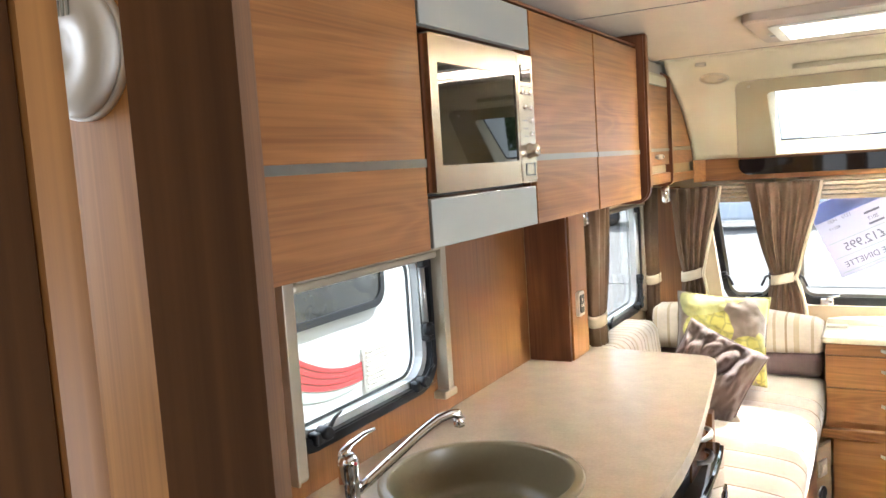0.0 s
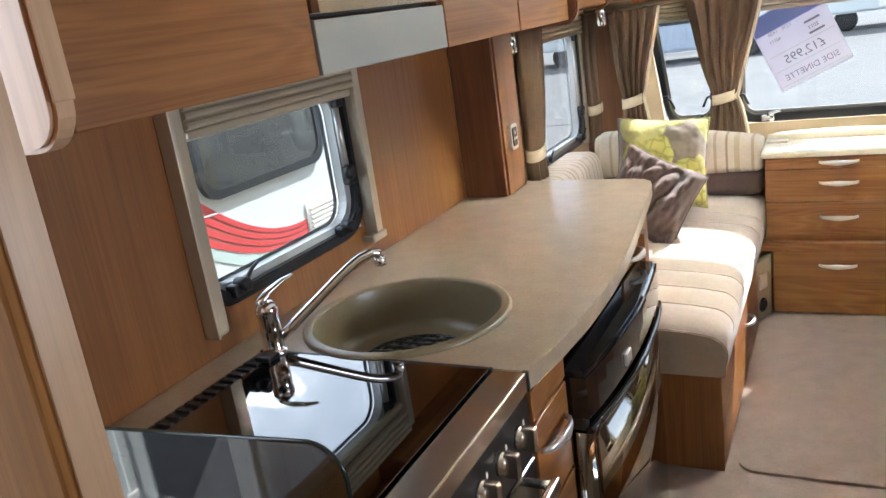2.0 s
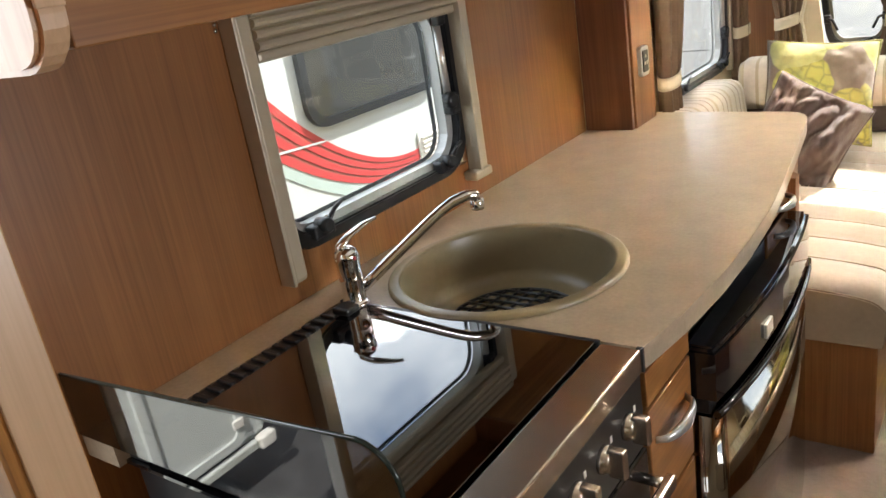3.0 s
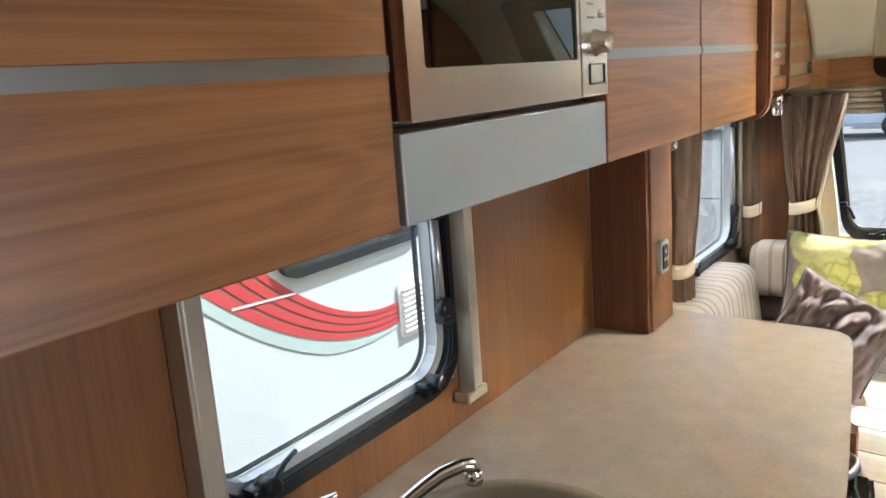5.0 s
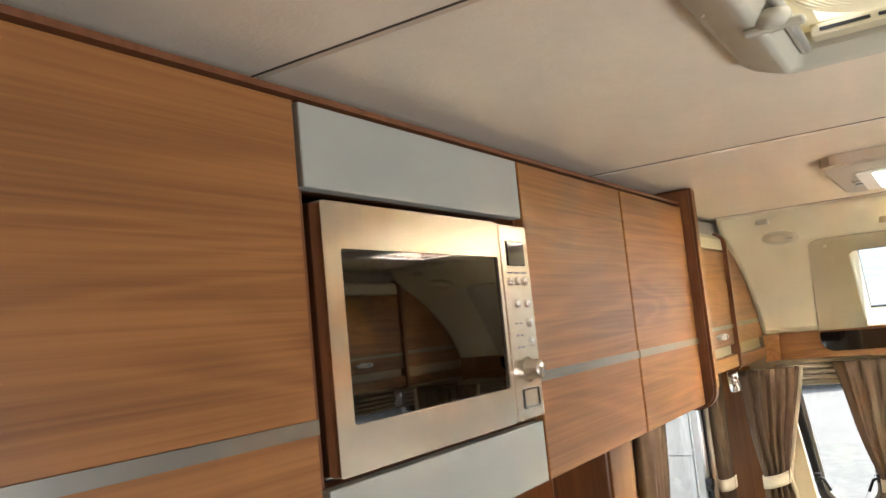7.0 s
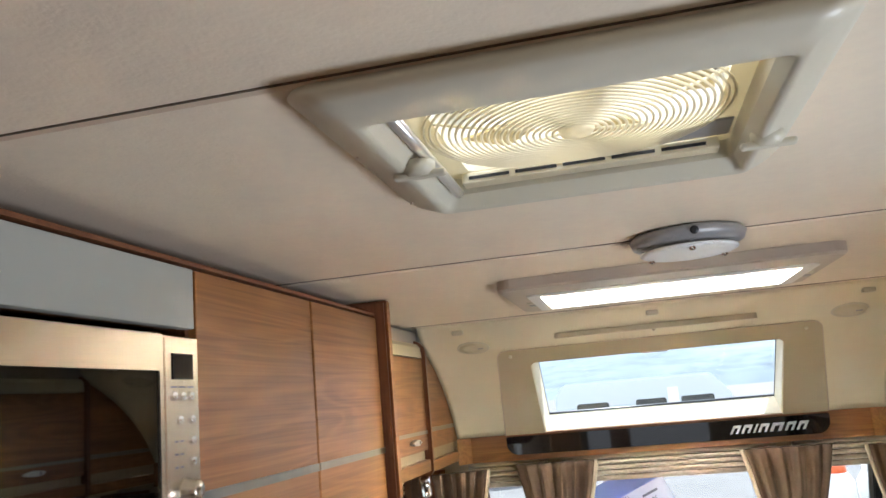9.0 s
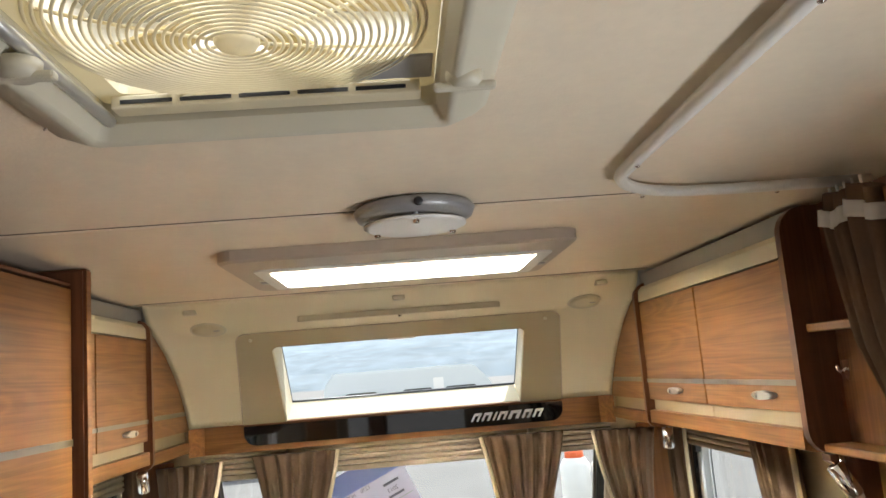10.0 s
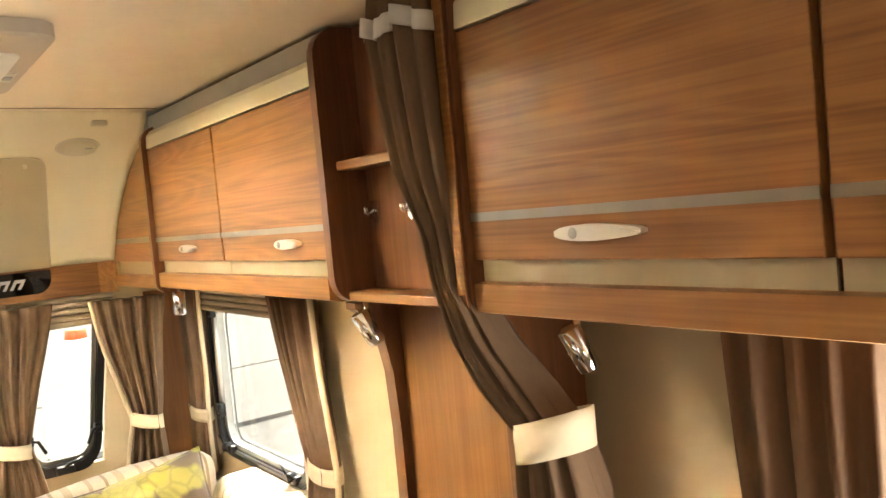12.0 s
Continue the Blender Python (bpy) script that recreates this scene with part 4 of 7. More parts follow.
# worktop with a round hole for the sink
SC, SR = (-0.768, 1.488), 0.214
bm = bmesh.new()
edge = [(-1.086, 0.76), (-1.005, 0.76), (-1.005, 1.268), (-0.404, 1.268), (-0.385, 1.40), (-0.373, 1.56), (-0.371, 1.72), (-0.378, 1.90), (-0.392, 2.05), (-0.412, 2.22), (-0.436, 2.42), (-0.458, 2.60), (-0.468, 2.665), (-0.480, 2.70), (-0.505, 2.728), (-0.54, 2.740), (-0.80, 2.758), (-1.098, 2.758)]
hole = [(SC[0] + SR * math.cos(2 * math.pi * k / 40), SC[1] + SR * math.sin(2 * math.pi * k / 40)) for k in range(40)]
layers = []
for z in (0.862, 0.900):
    vo, vi = [bm.verts.new((*p, z)) for p in edge], [bm.verts.new((*p, z)) for p in hole]
    eo = [bm.edges.new((vo[i], vo[(i + 1) % len(vo)])) for i in range(len(vo))]
    ei = [bm.edges.new((vi[i], vi[(i + 1) % 40])) for i in range(40)]
    bmesh.ops.triangle_fill(bm, use_beauty=True, edges=eo + ei)
    layers.append((vo, vi))
for k in (0, 1):
    a, b = layers[0][k], layers[1][k]
    for i in range(len(a)):
        j = (i + 1) % len(a)
        bm.faces.new((a[i], a[j], b[j], b[i]))
bmesh.ops.recalc_face_normals(bm, faces=bm.faces[:])
wt = thing("worktop", "bow-fronted stone-effect worktop with an inset round sink", "worktop")
part("slab", bm, WORKTOP, wt)
part("joint_strip", box(-0.412, -0.402, 1.262, 1.269, 0.862, 0.901), BLACK, wt)
# sink
sk = thing("sink", "round olive composite sink with a dark drain grid", "sink")
bm = bmesh.new()
m = Matrix.Translation((SC[0], SC[1], 0)) @ Matrix.Diagonal((1, 1, 1, 1))
lathe(bm, [(0.235, 0.9005), (0.235, 0.9045), (0.2335, 0.9075), (0.2305, 0.9092), (0.2295, 0.9095), (0.2145, 0.9100), (0.2135, 0.9098), (0.2105, 0.9080), (0.2095, 0.9055), (0.2092, 0.9045), (0.2060, 0.880), (0.2055, 0.876), (0.200, 0.815), (0.193, 0.795), (0.175, 0.786), (0.06, 0.781), (0.05, 0.782), (0.001, 0.782)], m, 56, closed=False)
part("bowl", bm, SINK, sk)
gr, wires = bmesh.new(), []
for k in range(-4, 5):
    r = math.sqrt(0.128 ** 2 - (k * 0.026) ** 2)
    wires.append(tube(bmesh.new(), [(SC[0] + k * 0.026, SC[1] - r, 0.793), (SC[0] + k * 0.026, SC[1] + r, 0.793)], 0.0035, 6))
    wires.append(tube(bmesh.new(), [(SC[0] - r, SC[1] + k * 0.026, 0.795), (SC[0] + r, SC[1] + k * 0.026, 0.795)], 0.0035, 6))
tube(gr, [(SC[0] + 0.13 * math.cos(a * math.pi / 12), SC[1] + 0.13 * math.sin(a * math.pi / 12), 0.794) for a in range(24)], 0.004, 6, closed=True)
grid = part("drain_grid", gr, BLACK, sk, "dark wire drain grid")
for w in wires:
    part("wire", w, BLACK, grid)
# tap
TX, TY = -0.965, 1.262
tp = thing("mixer_tap", "chrome single-lever mixer tap with a long swivel spout", "tap")
part("body", lathe(bmesh.new(), [(0.028, 0.9005), (0.028, 0.906), (0.024, 0.910), (0.022, 0.914), (0.022, 0.952), (0.0225, 0.954), (0.022, 0.956), (0.022, 0.988), (0.0235, 0.990), (0.0235, 1.000), (0.020, 1.009), (0.012, 1.016), (0.001, 1.018)], Matrix.Translation((TX, TY, 0)), 28), CHROME, tp)
ex, ey = -0.815, 1.478
pts = [(TX + 0.01, TY + 0.014, 0.930), (TX + 0.025, TY + 0.036, 0.945), (TX + 0.06, TY + 0.086, 0.983), (TX + 0.095, TY + 0.137, 1.021), (TX + 0.112, TY + 0.160, 1.037), (TX + 0.126, TY + 0.180, 1.048), (ex - 0.006, ey - 0.012, 1.054), (ex + 0.002, ey - 0.002, 1.052), (ex + 0.005, ey + 0.003, 1.040)]
part("spout", tube(bmesh.new(), pts, [0.012, 0.0115, 0.011, 0.0105, 0.0105, 0.0105, 0.0105, 0.0115, 0.0125], 16), CHROME, tp)
part("aerator", lathe(bmesh.new(), [(0.0125, 0), (0.0135, 0.004), (0.0135, 0.018), (0.012, 0.02)], pose(ex + 0.005, ey + 0.003, 1.022), 18), CHROME, tp)
part("lever", tube(bmesh.new(), [(TX - 0.006, TY - 0.010, 0.998), (TX - 0.006, TY - 0.008, 1.016), (TX + 0.004, TY + 0.010, 1.034), (TX + 0.020, TY + 0.038, 1.048), (TX + 0.034, TY + 0.060, 1.054)], [0.016, 0.015, 0.012, 0.009, 0.006], 14, flat=0.5), CHROME, tp)
part("hot_cold_mark", lathe(bmesh.new(), [(0.004, 0), (0.004, 0.002), (0.001, 0.003)], pose(TX + 0.0225, TY - 0.004, 0.997, 0, 90, 0), 10), RED, tp)

# cooker with its glass lid
ck = thing("cooker", "built-in stainless cooker with a black glass hob lid", "cooker")
part("body", box(-1.0, -0.412, 0.785, 1.262, 0.15, 0.86), BLACK, ck)
part("hob_tray", box(-1.004, -0.470, 0.772, 1.262, 0.862, 0.868), GLOSSBLACK, ck)
for x, y, r in ((-0.86, 0.93, 0.07), (-0.62, 0.93, 0.08), (-0.86, 1.12, 0.08), (-0.62, 1.12, 0.06)):
    bm = bmesh.new()
    lathe(bm, [(r * 0.5, 0.869), (r * 0.5, 0.880), (r * 0.4, 0.886), (0.001, 0.887)], Matrix.Translation((x, y, 0)), 20)
    part("burner", bm, BLACK, ck)
    bm = bmesh.new()
    for k in range(4):
        a = math.pi / 4 + k * math.pi / 2
        tube(bm, [(x + 0.02 * math.cos(a), y + 0.02 * math.sin(a), 0.891), (x + 1.3 * r * math.cos(a), y + 1.3 * r * math.sin(a), 0.891)], 0.004, 6)
    tube(bm, [(x + r * math.cos(a * math.pi / 10), y + r * math.sin(a * math.pi / 10), 0.888) for a in range(20)], 0.0035, 6, closed=True)
    part("pan_support", bm, BLACK, ck)
lid = part("glass_lid", box(-0.955, -0.475, 0.778, 1.258, 0.899, 0.904, 0.001), SMOKED, ck, "smoked black glass lid, closed")
part("lid_rim", box(-1.004, -0.470, 1.258, 1.2665, 0.869, 0.9045, 0.002), BLACK, ck)
hb = part("hinge_bar", box(-1.004, -0.956, 0.778, 1.258, 0.869, 0.900, 0.004), BLACK, ck, "black slotted hinge bar")
for k in range(17):
    y = 0.80 + k * 0.0245
    part("vent_rib", box(-0.995, -0.958, y, y + 0.011, 0.900, 0.9065, 0.002), BLACK, hb)
part("lid_hinge", box(-0.975, -0.935, 1.205, 1.24, 0.902, 0.916, 0.004), BLACK, ck)
part("steel_edge", box(-0.469, -0.404, 0.772, 1.262, 0.862, 0.901, 0.003), STEEL, ck, "brushed steel front edge")
part("control_fascia", box(-0.430, -0.408, 0.775, 1.262, 0.735, 0.8605, 0.002), plain("graphite fascia", (0.05, 0.047, 0.045), 0.3, 0.6), ck, "dark metal control fascia")
for k in range(5):
    y = 1.20 - k * 0.085
    bm = bmesh.new()
    lathe(bm, [(0.021, 0), (0.021, 0.006), (0.017, 0.010), (0.017, 0.014), (0.001, 0.014)], pose(-0.408, y, 0.805, 0, 90, 0), 20)
    kn = part("knob", bm, STEEL, ck, "steel bar knob")
    part("knob_bar", box(-0.398, -0.372, y - 0.007, y + 0.007, 0.782, 0.828, 0.003), STEEL, kn)
    part("printed_mark", box(-0.4082, -0.4072, y + 0.028, y + 0.034, 0.812, 0.822), WHITE, ck)
part("oven_door", box(-0.430, -0.405, 0.775, 1.262, 0.22, 0.730, 0.004), GLOSSBLACK, ck, "black glass oven door")
bm = bmesh.new()
tube(bm, [(-0.405, 1.235, 0.69), (-0.362, 1.235, 0.69)], 0.009, 8)
tube(bm, [(-0.405, 0.80, 0.69), (-0.362, 0.80, 0.69)], 0.009, 8)
rbox(bm, -0.372, -0.356, 0.785, 1.25, 0.678, 0.702, 0.004)
part("oven_handle", bm, STEEL, ck, "square steel oven handle")
# upright glass guard at the end of the cooker
gd = thing("glass_guard", "upright clear glass guard with a rounded corner beside the cooker", "glass guard")
guard_line = [(-1.085, 1.003), (-0.498, 1.044)] + [(-0.498 + 0.05 * math.sin(radians(a)), 0.994 + 0.05 * math.cos(radians(a))) for a in range(15, 91, 15)] + [(-0.448, 0.902)]
part("pane", prism(bmesh.new(), [(-1.085, 0.9015)] + guard_line, "y", 0.757, 0.763), CLEARGLASS, gd)
part("edge", tube(bmesh.new(), [(x, 0.760, z) for x, z in guard_line], 0.0032, 8), plain("polished glass edge", (0.02, 0.03, 0.025), 0.1), gd)

# base units
bu = thing("base_cabinet", "walnut drawer unit under the worktop with bow handles", "cabinet", "base cabinets")
part("body", box(WL + 0.013, -0.425, 1.270, 1.468, 0.0, 0.745), WOOD_Z, bu)
for z0, z1 in ((0.790, 0.855), (0.585, 0.785), (0.33, 0.58), (0.08, 0.325)):
    dr = part("drawer", box(-0.424, -0.405, 1.274, 1.464, z0 + 0.002, z1 - 0.002, 0.002), WOOD_Y, bu)
    if z0 < 0.7:
        bow_handle(dr, -0.405, 1.365, (z0 + z1) / 2 + 0.035, 0.14)
fr = thing("fridge", "black under-counter fridge with a bowed glossy door", "fridge")
part("body", box(WL + 0.02, -0.43, 1.474, 2.20, 0.02, 0.745), BLACK, fr)
bm = bmesh.new()
arc = [(-0.43, 1.478)] + [(-0.372 + 0.030 * math.sin(math.pi * k / 14) ** 0.8, 1.478 + 0.718 * k / 14) for k in range(15)] + [(-0.43, 2.196)]
prism(bm, arc, "z", 0.05, 0.655)
for f in bm.faces:
    f.smooth = abs(f.normal.z) < 0.5 and f.calc_center_median().x > -0.42
part("door", bm, MIRRORBLACK, fr, "dark mirror-gloss bowed door")
bm = bmesh.new()
arc2 = [(-0.43, 1.478)] + [(-0.366 + 0.026 * math.sin(math.pi * k / 14) ** 0.8, 1.478 + 0.718 * k / 14) for k in range(15)] + [(-0.43, 2.196)]
prism(bm, arc2, "z", 0.690, 0.792)
bmesh.ops.bevel(bm, geom=[e for e in bm.edges if abs(e.verts[0].co.z - e.verts[1].co.z) < 1e-6 and e.verts[0].co.z > 0.785], offset=0.010, segments=3, affect="EDGES")
part("console", bm, GLOSSBLACK, fr, "glossy black control console")
bm = bmesh.new()
tube(bm, [(-0.366 + 0.032 * math.sin(math.pi * k / 14) ** 0.8, 1.478 + 0.718 * k / 14, 0.663) for k in range(15)], 0.008, 8)
part("handle_rail", bm, GLOSSBLACK, fr)
part("switch", box(-0.345, -0.337, 1.70, 1.745, 0.705, 0.735, 0.002), SATIN, fr)
part("hinge_block", box(-0.425, -0.378, 1.482, 1.515, 0.657, 0.689, 0.004), BLACK, fr)
tb = thing("base_cabinet", "walnut drawer front above the fridge with a bow handle", "cabinet", "base cabinets")
d = part("drawer", box(-0.440, -0.420, 2.035, 2.25, 0.800, 0.858, 0.002), WOOD_Y, tb)
bow_handle(d, -0.420, 2.15, 0.825, 0.11)
bm = bmesh.new()
prism(bm, [(-1.08, 2.225), (-0.402, 2.225), (-0.402, 2.262), (-0.44, 2.30), (-1.08, 2.30)], "z", 0.0, 0.860)
solid("unit_end_panel", bm, WOOD_Z, "walnut end panel of the base units", "panel")
solid("fridge_bay_trim", box(-0.445, -0.425, 1.474, 2.03, 0.806, 0.858), BLACK, "black ventilation strip above the fridge", "trim")
bm = bmesh.new()
prism(bm, [(-1.08, 2.302), (-0.46, 2.302), (-0.50, 2.70), (-1.08, 2.73)], "z", 0.0, 0.860)
solid("worktop_support", bm, WOOD_Z, "walnut cabinet carrying the worktop end behind the seat", "cabinet")
# post with the socket
pst = thing("boxed_post", "walnut boxed post standing on the worktop end", "post")
part("side_board", box(WL + 0.013, -0.932, 2.530, 2.548, 0.9005, 1.461, 0.002), WOOD_DARK, pst, "dark walnut side board")
part("front_board", box(-0.945, -0.926, 2.549, 2.712, 0.9005, 1.461, 0.003), WOOD_Z, pst)
so = thing("wall_socket", "silver mains socket plate on the boxed post", "socket")
bm = bmesh.new()
prism(bm, round_rect(2.585, 2.645, 1.050, 1.138, 0.012), "x", -0.9258, -0.914)
part("plate", bm, SATIN, so)
bm = bmesh.new()
prism(bm, round_rect(2.596, 2.634, 1.062, 1.126, 0.006), "x", -0.914, -0.911)
ins = part("insert", bm, BLACK, so)
for y, z in ((2.615, 1.108), (2.607, 1.088), (2.623, 1.088)):
    part("pin_hole", box(-0.911, -0.9105, y - 0.003, y + 0.003, z - 0.005, z + 0.005), WHITE, ins)

# tall unit beside the camera's start, with the smoke alarm on it
tu = thing("partition_board", "walnut partition board between entrance door and kitchen", "partition")
# The doorway's light on this board is put into its orange wood.
part("board", box(-0.80, -0.541, 0.474, 0.530, 0.0, CEILZ - 0.001, 0.012, 3), WOOD_DAYLIT, tu)
part("edging", box(-0.5412, -0.5375, 0.482, 0.524, 0.0, CEILZ - 0.002, 0.001), WOOD_LIT, tu, "front edging painted as if daylit")
part("floor_batten", box(-0.80, -0.545, 0.460, 0.4735, 0.0, 0.06, 0.003), WOOD_DARK, tu)
ed = thing("entrance_door", "white moulded caravan door folded back against the outside", "door")
def door_ring(a, b, z0, z1, r, x0, x1):
    return ring(bmesh.new(), round_rect(a, b, z0, z1, r), round_rect(a + 0.04, b - 0.04, z0 + 0.04, z1 - 0.04, r * 0.7), "x", x0, x1)
part("leaf", prism(bmesh.new(), round_rect(-0.335, 0.215, -0.02, 1.90, 0.06), "x", -1.20, -1.155), WHITE, ed)
part("moulding", door_ring(-0.26, 0.14, 0.12, 0.80, 0.06, -1.22, -1.2005), WHITE, ed)
part("moulding", door_ring(-0.26, 0.14, 0.95, 1.75, 0.06, -1.22, -1.2005), WHITE, ed)
for z in (0.35, 1.55):
    part("hinge", box(-1.156, -1.1305, 0.205, 0.235, z - 0.04, z + 0.04, 0.004), GREY, ed)
df = thing("door_frame", "white frame round the open entrance doorway", "door frame", kind="structure")
for y0, y1 in ((0.241, 0.262), (0.680, 0.699)):
    part("jamb", box(WL - 0.036, WL + 0.010, y0, y1, 0.021, 1.899, 0.003), WHITE, df)
part("head", box(WL - 0.036, WL + 0.010, 0.241, 0.699, 1.9, 1.919, 0.003), WHITE, df)
al = thing("smoke_alarm", "round white smoke alarm on the tall cabinet side", "smoke alarm")
m = pose(-0.637, 0.474, 1.738, 90, 0, 0)
part("base", lathe(bmesh.new(), [(0.066, 0), (0.066, 0.006), (0.064, 0.008)], m, 36), WHITE, al)
part("cover", lathe(bmesh.new(), [(0.063, 0.0085), (0.062, 0.018), (0.055, 0.024), (0.022, 0.027), (0.020, 0.023), (0.001, 0.023)], m, 36), WHITE, al)
for k in range(6):
    part("vent_slit", box(-0.655 + 0.007 * k, -0.652 + 0.007 * k, 0.4470, 0.4495, 1.768, 1.783), GREY, al)
# open doorway edge close to the start
dl = thing("washroom_door", "dark brown washroom door standing ajar", "door")
def slab(p, q, t, z0, z1):
    bm = bmesh.new()
    a, b = Vector(p), Vector(q)
    n = Vector((-(b - a).y, (b - a).x)).normalized() * t
    prism(bm, [tuple(a), tuple(b), tuple(b + n), tuple(a + n)], "z", z0, z1)
    return bm
part("leaf", slab((-0.1222, 0.1335), (-0.1475, 0.115), -0.05, 0.02, 1.96), WOOD_DOOR, dl)
part("jamb", slab((-0.158, 0.0885), (-0.28, -0.04), -0.03, 0.0, 1.99), WOOD_DOOR, dl, "brown door jamb")
part("edging", slab((-0.1585, 0.1035), (-0.156, 0.0895), -0.010, 0.0, 1.99), WOOD_DAYLIT, dl, "edging painted in its daylit orange")


# ---- lounge lockers ----
def locker_run(mirror):
    """The lockers along one side of the lounge, joined to the front corner piece."""
    s = -1 if not mirror else 1          # the room lies towards -x on the right side
    def X(x):
        return x if not mirror else mx(x) - 0.022
    def bx(x0, x1, *a, **k):
        p, q = X(x0), X(x1)
        return box(min(p, q), max(p, q), *a, **k)
    F = 0.90
    side = "lounge lockers"
    spans = [(2.49, 3.025), (3.028, 3.555)] if not mirror else [(2.695, 3.10), (3.103, 3.555)]
    for k, (y0, y1) in enumerate(spans):
        u = thing("overhead_locker", "walnut overhead locker with a silver catch handle", "locker", side)
        part("body", bx(F + 0.02, 1.17, y0 + 0.001, y1 - 0.001, 1.522, 1.885), WOOD_Y, u)
        d = part("door", bx(F, F + 0.018, y0 + 0.002, y1 - 0.002, 1.558, 1.893, 0.002), WOOD_Y, u)
        p, q = X(F - 0.0025), X(F)
        part("inlay_strip", box(min(p, q), max(p, q), y0 + 0.002, y1 - 0.002, 1.616, 1.629), STRIP, d, "brushed metal inlay strip")
        hy = (2.66, 3.277)[k] if not mirror else (2.9, 3.375)[k]
        almond_handle(d, X(F), hy, 1.593, s)
        part("lower_panel", bx(F + 0.016, F + 0.024, y0, y1, 1.518, 1.556), BEIGE, u, "beige recessed panel")
    # bottom rail, cornice and the facet painted in shade run the whole length
    ya, yb = (2.49, 3.60) if not mirror else (2.695, 3.60)
    bm = bmesh.new()
    f = X(F - 0.004)
    b = X(F + 0.05)
    prism(bm, [(f, 1.480), (f, 1.522), (X(F + 0.015), 1.524), (X(F + 0.03), 1.520), (X(1.17), 1.520), (X(1.17), 1.475), (X(F + 0.02), 1.474)], "y", ya, yb)
    solid("locker_rail", bm, WOOD_Y, "walnut rail under the overhead lockers", "rail", "locker rails")
    bm = bmesh.new()
    prism(bm, [(X(F), 1.897), (X(F + 0.003), 1.935), (X(F + 0.015), 1.950), (X(F + 0.06), 1.952), (X(F + 0.06), 1.895)], "y", ya, 3.56)
    solid("locker_cornice", bm, CREAM, "cream moulded cornice over the lockers", "cornice", "locker cornices")
    solid("locker_gap_panel", bx(F + 0.028, F + 0.040, ya, 3.6, 1.9525, CEILZ - 0.012, 0.002), SHADEGREY, "facet above the locker cornice, its shade painted grey", "panel")
    # upright divider and curved corner piece
    bm = bmesh.new()
    prism(bm, [(X(a), c) for a, c in round_rect(F - 0.014, 1.17, 1.462, 1.965, 0.0, radii=(0.03, 0, 0, 0.05))], "y", 3.556, 3.576)
    solid("locker_divider", bm, WOOD_DARK, "dark walnut upright between locker and corner piece", "panel", "locker dividers")
    cp = thing("corner_locker", "walnut corner panel with a curved front edge", "locker", "corner lockers")
    curve_y = edge_y
    out = [(3.577, 1.635), (3.577, 1.925), (3.60, 1.925)] + [(curve_y(z), z) for z in (1.905, 1.88, 1.85, 1.815, 1.78, 1.75, 1.70, 1.66, 1.635)]
    bm = bmesh.new()
    p, q = X(F + 0.001), X(F + 0.018)
    prism(bm, out, "x", min(p, q), max(p, q))
    part("upper_panel", bm, WOOD_Y, cp)
    bm = bmesh.new()
    prism(bm, [(3.577, 1.558), (3.577, 1.618), (curve_y(1.618), 1.618), (curve_y(1.558), 1.558)], "x", min(p, q), max(p, q))
    part("lower_panel", bm, WOOD_Y, cp)
    p2, q2 = X(F + 0.002), X(F + 0.016)
    bm = bmesh.new()
    prism(bm, [(3.577, 1.619), (3.577, 1.634), (curve_y(1.634), 1.634), (curve_y(1.619), 1.619)], "x", min(p2, q2), max(p2, q2))
    part("inlay_strip", bm, STRIP, cp, "brushed metal inlay strip")
    bm = bmesh.new()
    p3, q3 = X(F + 0.02), X(F + 0.028)
    prism(bm, [(3.577, 1.512), (3.577, 1.557), (curve_y(1.557), 1.557), (curve_y(1.512), 1.512)], "x", min(p3, q3), max(p3, q3))
    part("recess_panel", bm, BEIGE, cp, "beige recessed panel")
    bm = bmesh.new()
    p4, q4 = X(F - 0.004), X(F + 0.04)
    prism(bm, [(3.577, 1.474), (3.577, 1.514), (4.053, 1.514), (4.045, 1.474)], "x", min(p4, q4), max(p4, q4))
    part("rail_end", bm, WOOD_Y, cp)


locker_run(False)
locker_run(True)


def reading_lamp(x, y, z, tilt, turn, label="chrome cylinder reading lamp under the lockers"):
    r = thing("reading_lamp", label, "lamp", "reading lamps")
    part("stem", tube(bmesh.new(), [(x, y, z), (x, y, z - 0.045)], 0.006, 10), CHROME, r)
    m = pose(x, y, z - 0.05, 0, 0, turn) @ pose(0, 0, 0, tilt, 0, 0)
    part("head", lathe(bmesh.new(), [(0.014, 0.035), (0.0185, 0.033), (0.0185, -0.033), (0.017, -0.036), (0.014, -0.032), (0.001, -0.032)][::-1], m, 20), CHROME, r)


reading_lamp(0.946, 2.44, 1.472, -28, 70)
reading_lamp(1.00, 1.935, 1.465, -24, 60)
reading_lamp(0.95, 3.56, 1.474, 5, 0)
reading_lamp(mx(0.95), 3.58, 1.474, 20, 0)
reading_lamp(mx(1.05), 2.74, 1.45, 15, 0)

# ---- open niche and near locker on the right ----
nk = thing("open_niche", "dark walnut open niche with a shelf between the lockers", "shelf unit")
def side_board(y0, y1, name, x0=0.925):
    bm = bmesh.new()
    prism(bm, round_rect(x0, 1.19, 1.472, 2.006, 0.0, radii=(0.05, 0, 0, 0.06)), "y", y0, y1)
    return part(name, bm, WOOD_DARK, nk)
side_board(2.462, 2.486, "side_board", 0.895)
side_board(2.090, 2.112, "side_board")
part("back_board", box(0.985, 1.000, 2.113, 2.461, 1.476, 2.006), WOOD_DARK, nk)
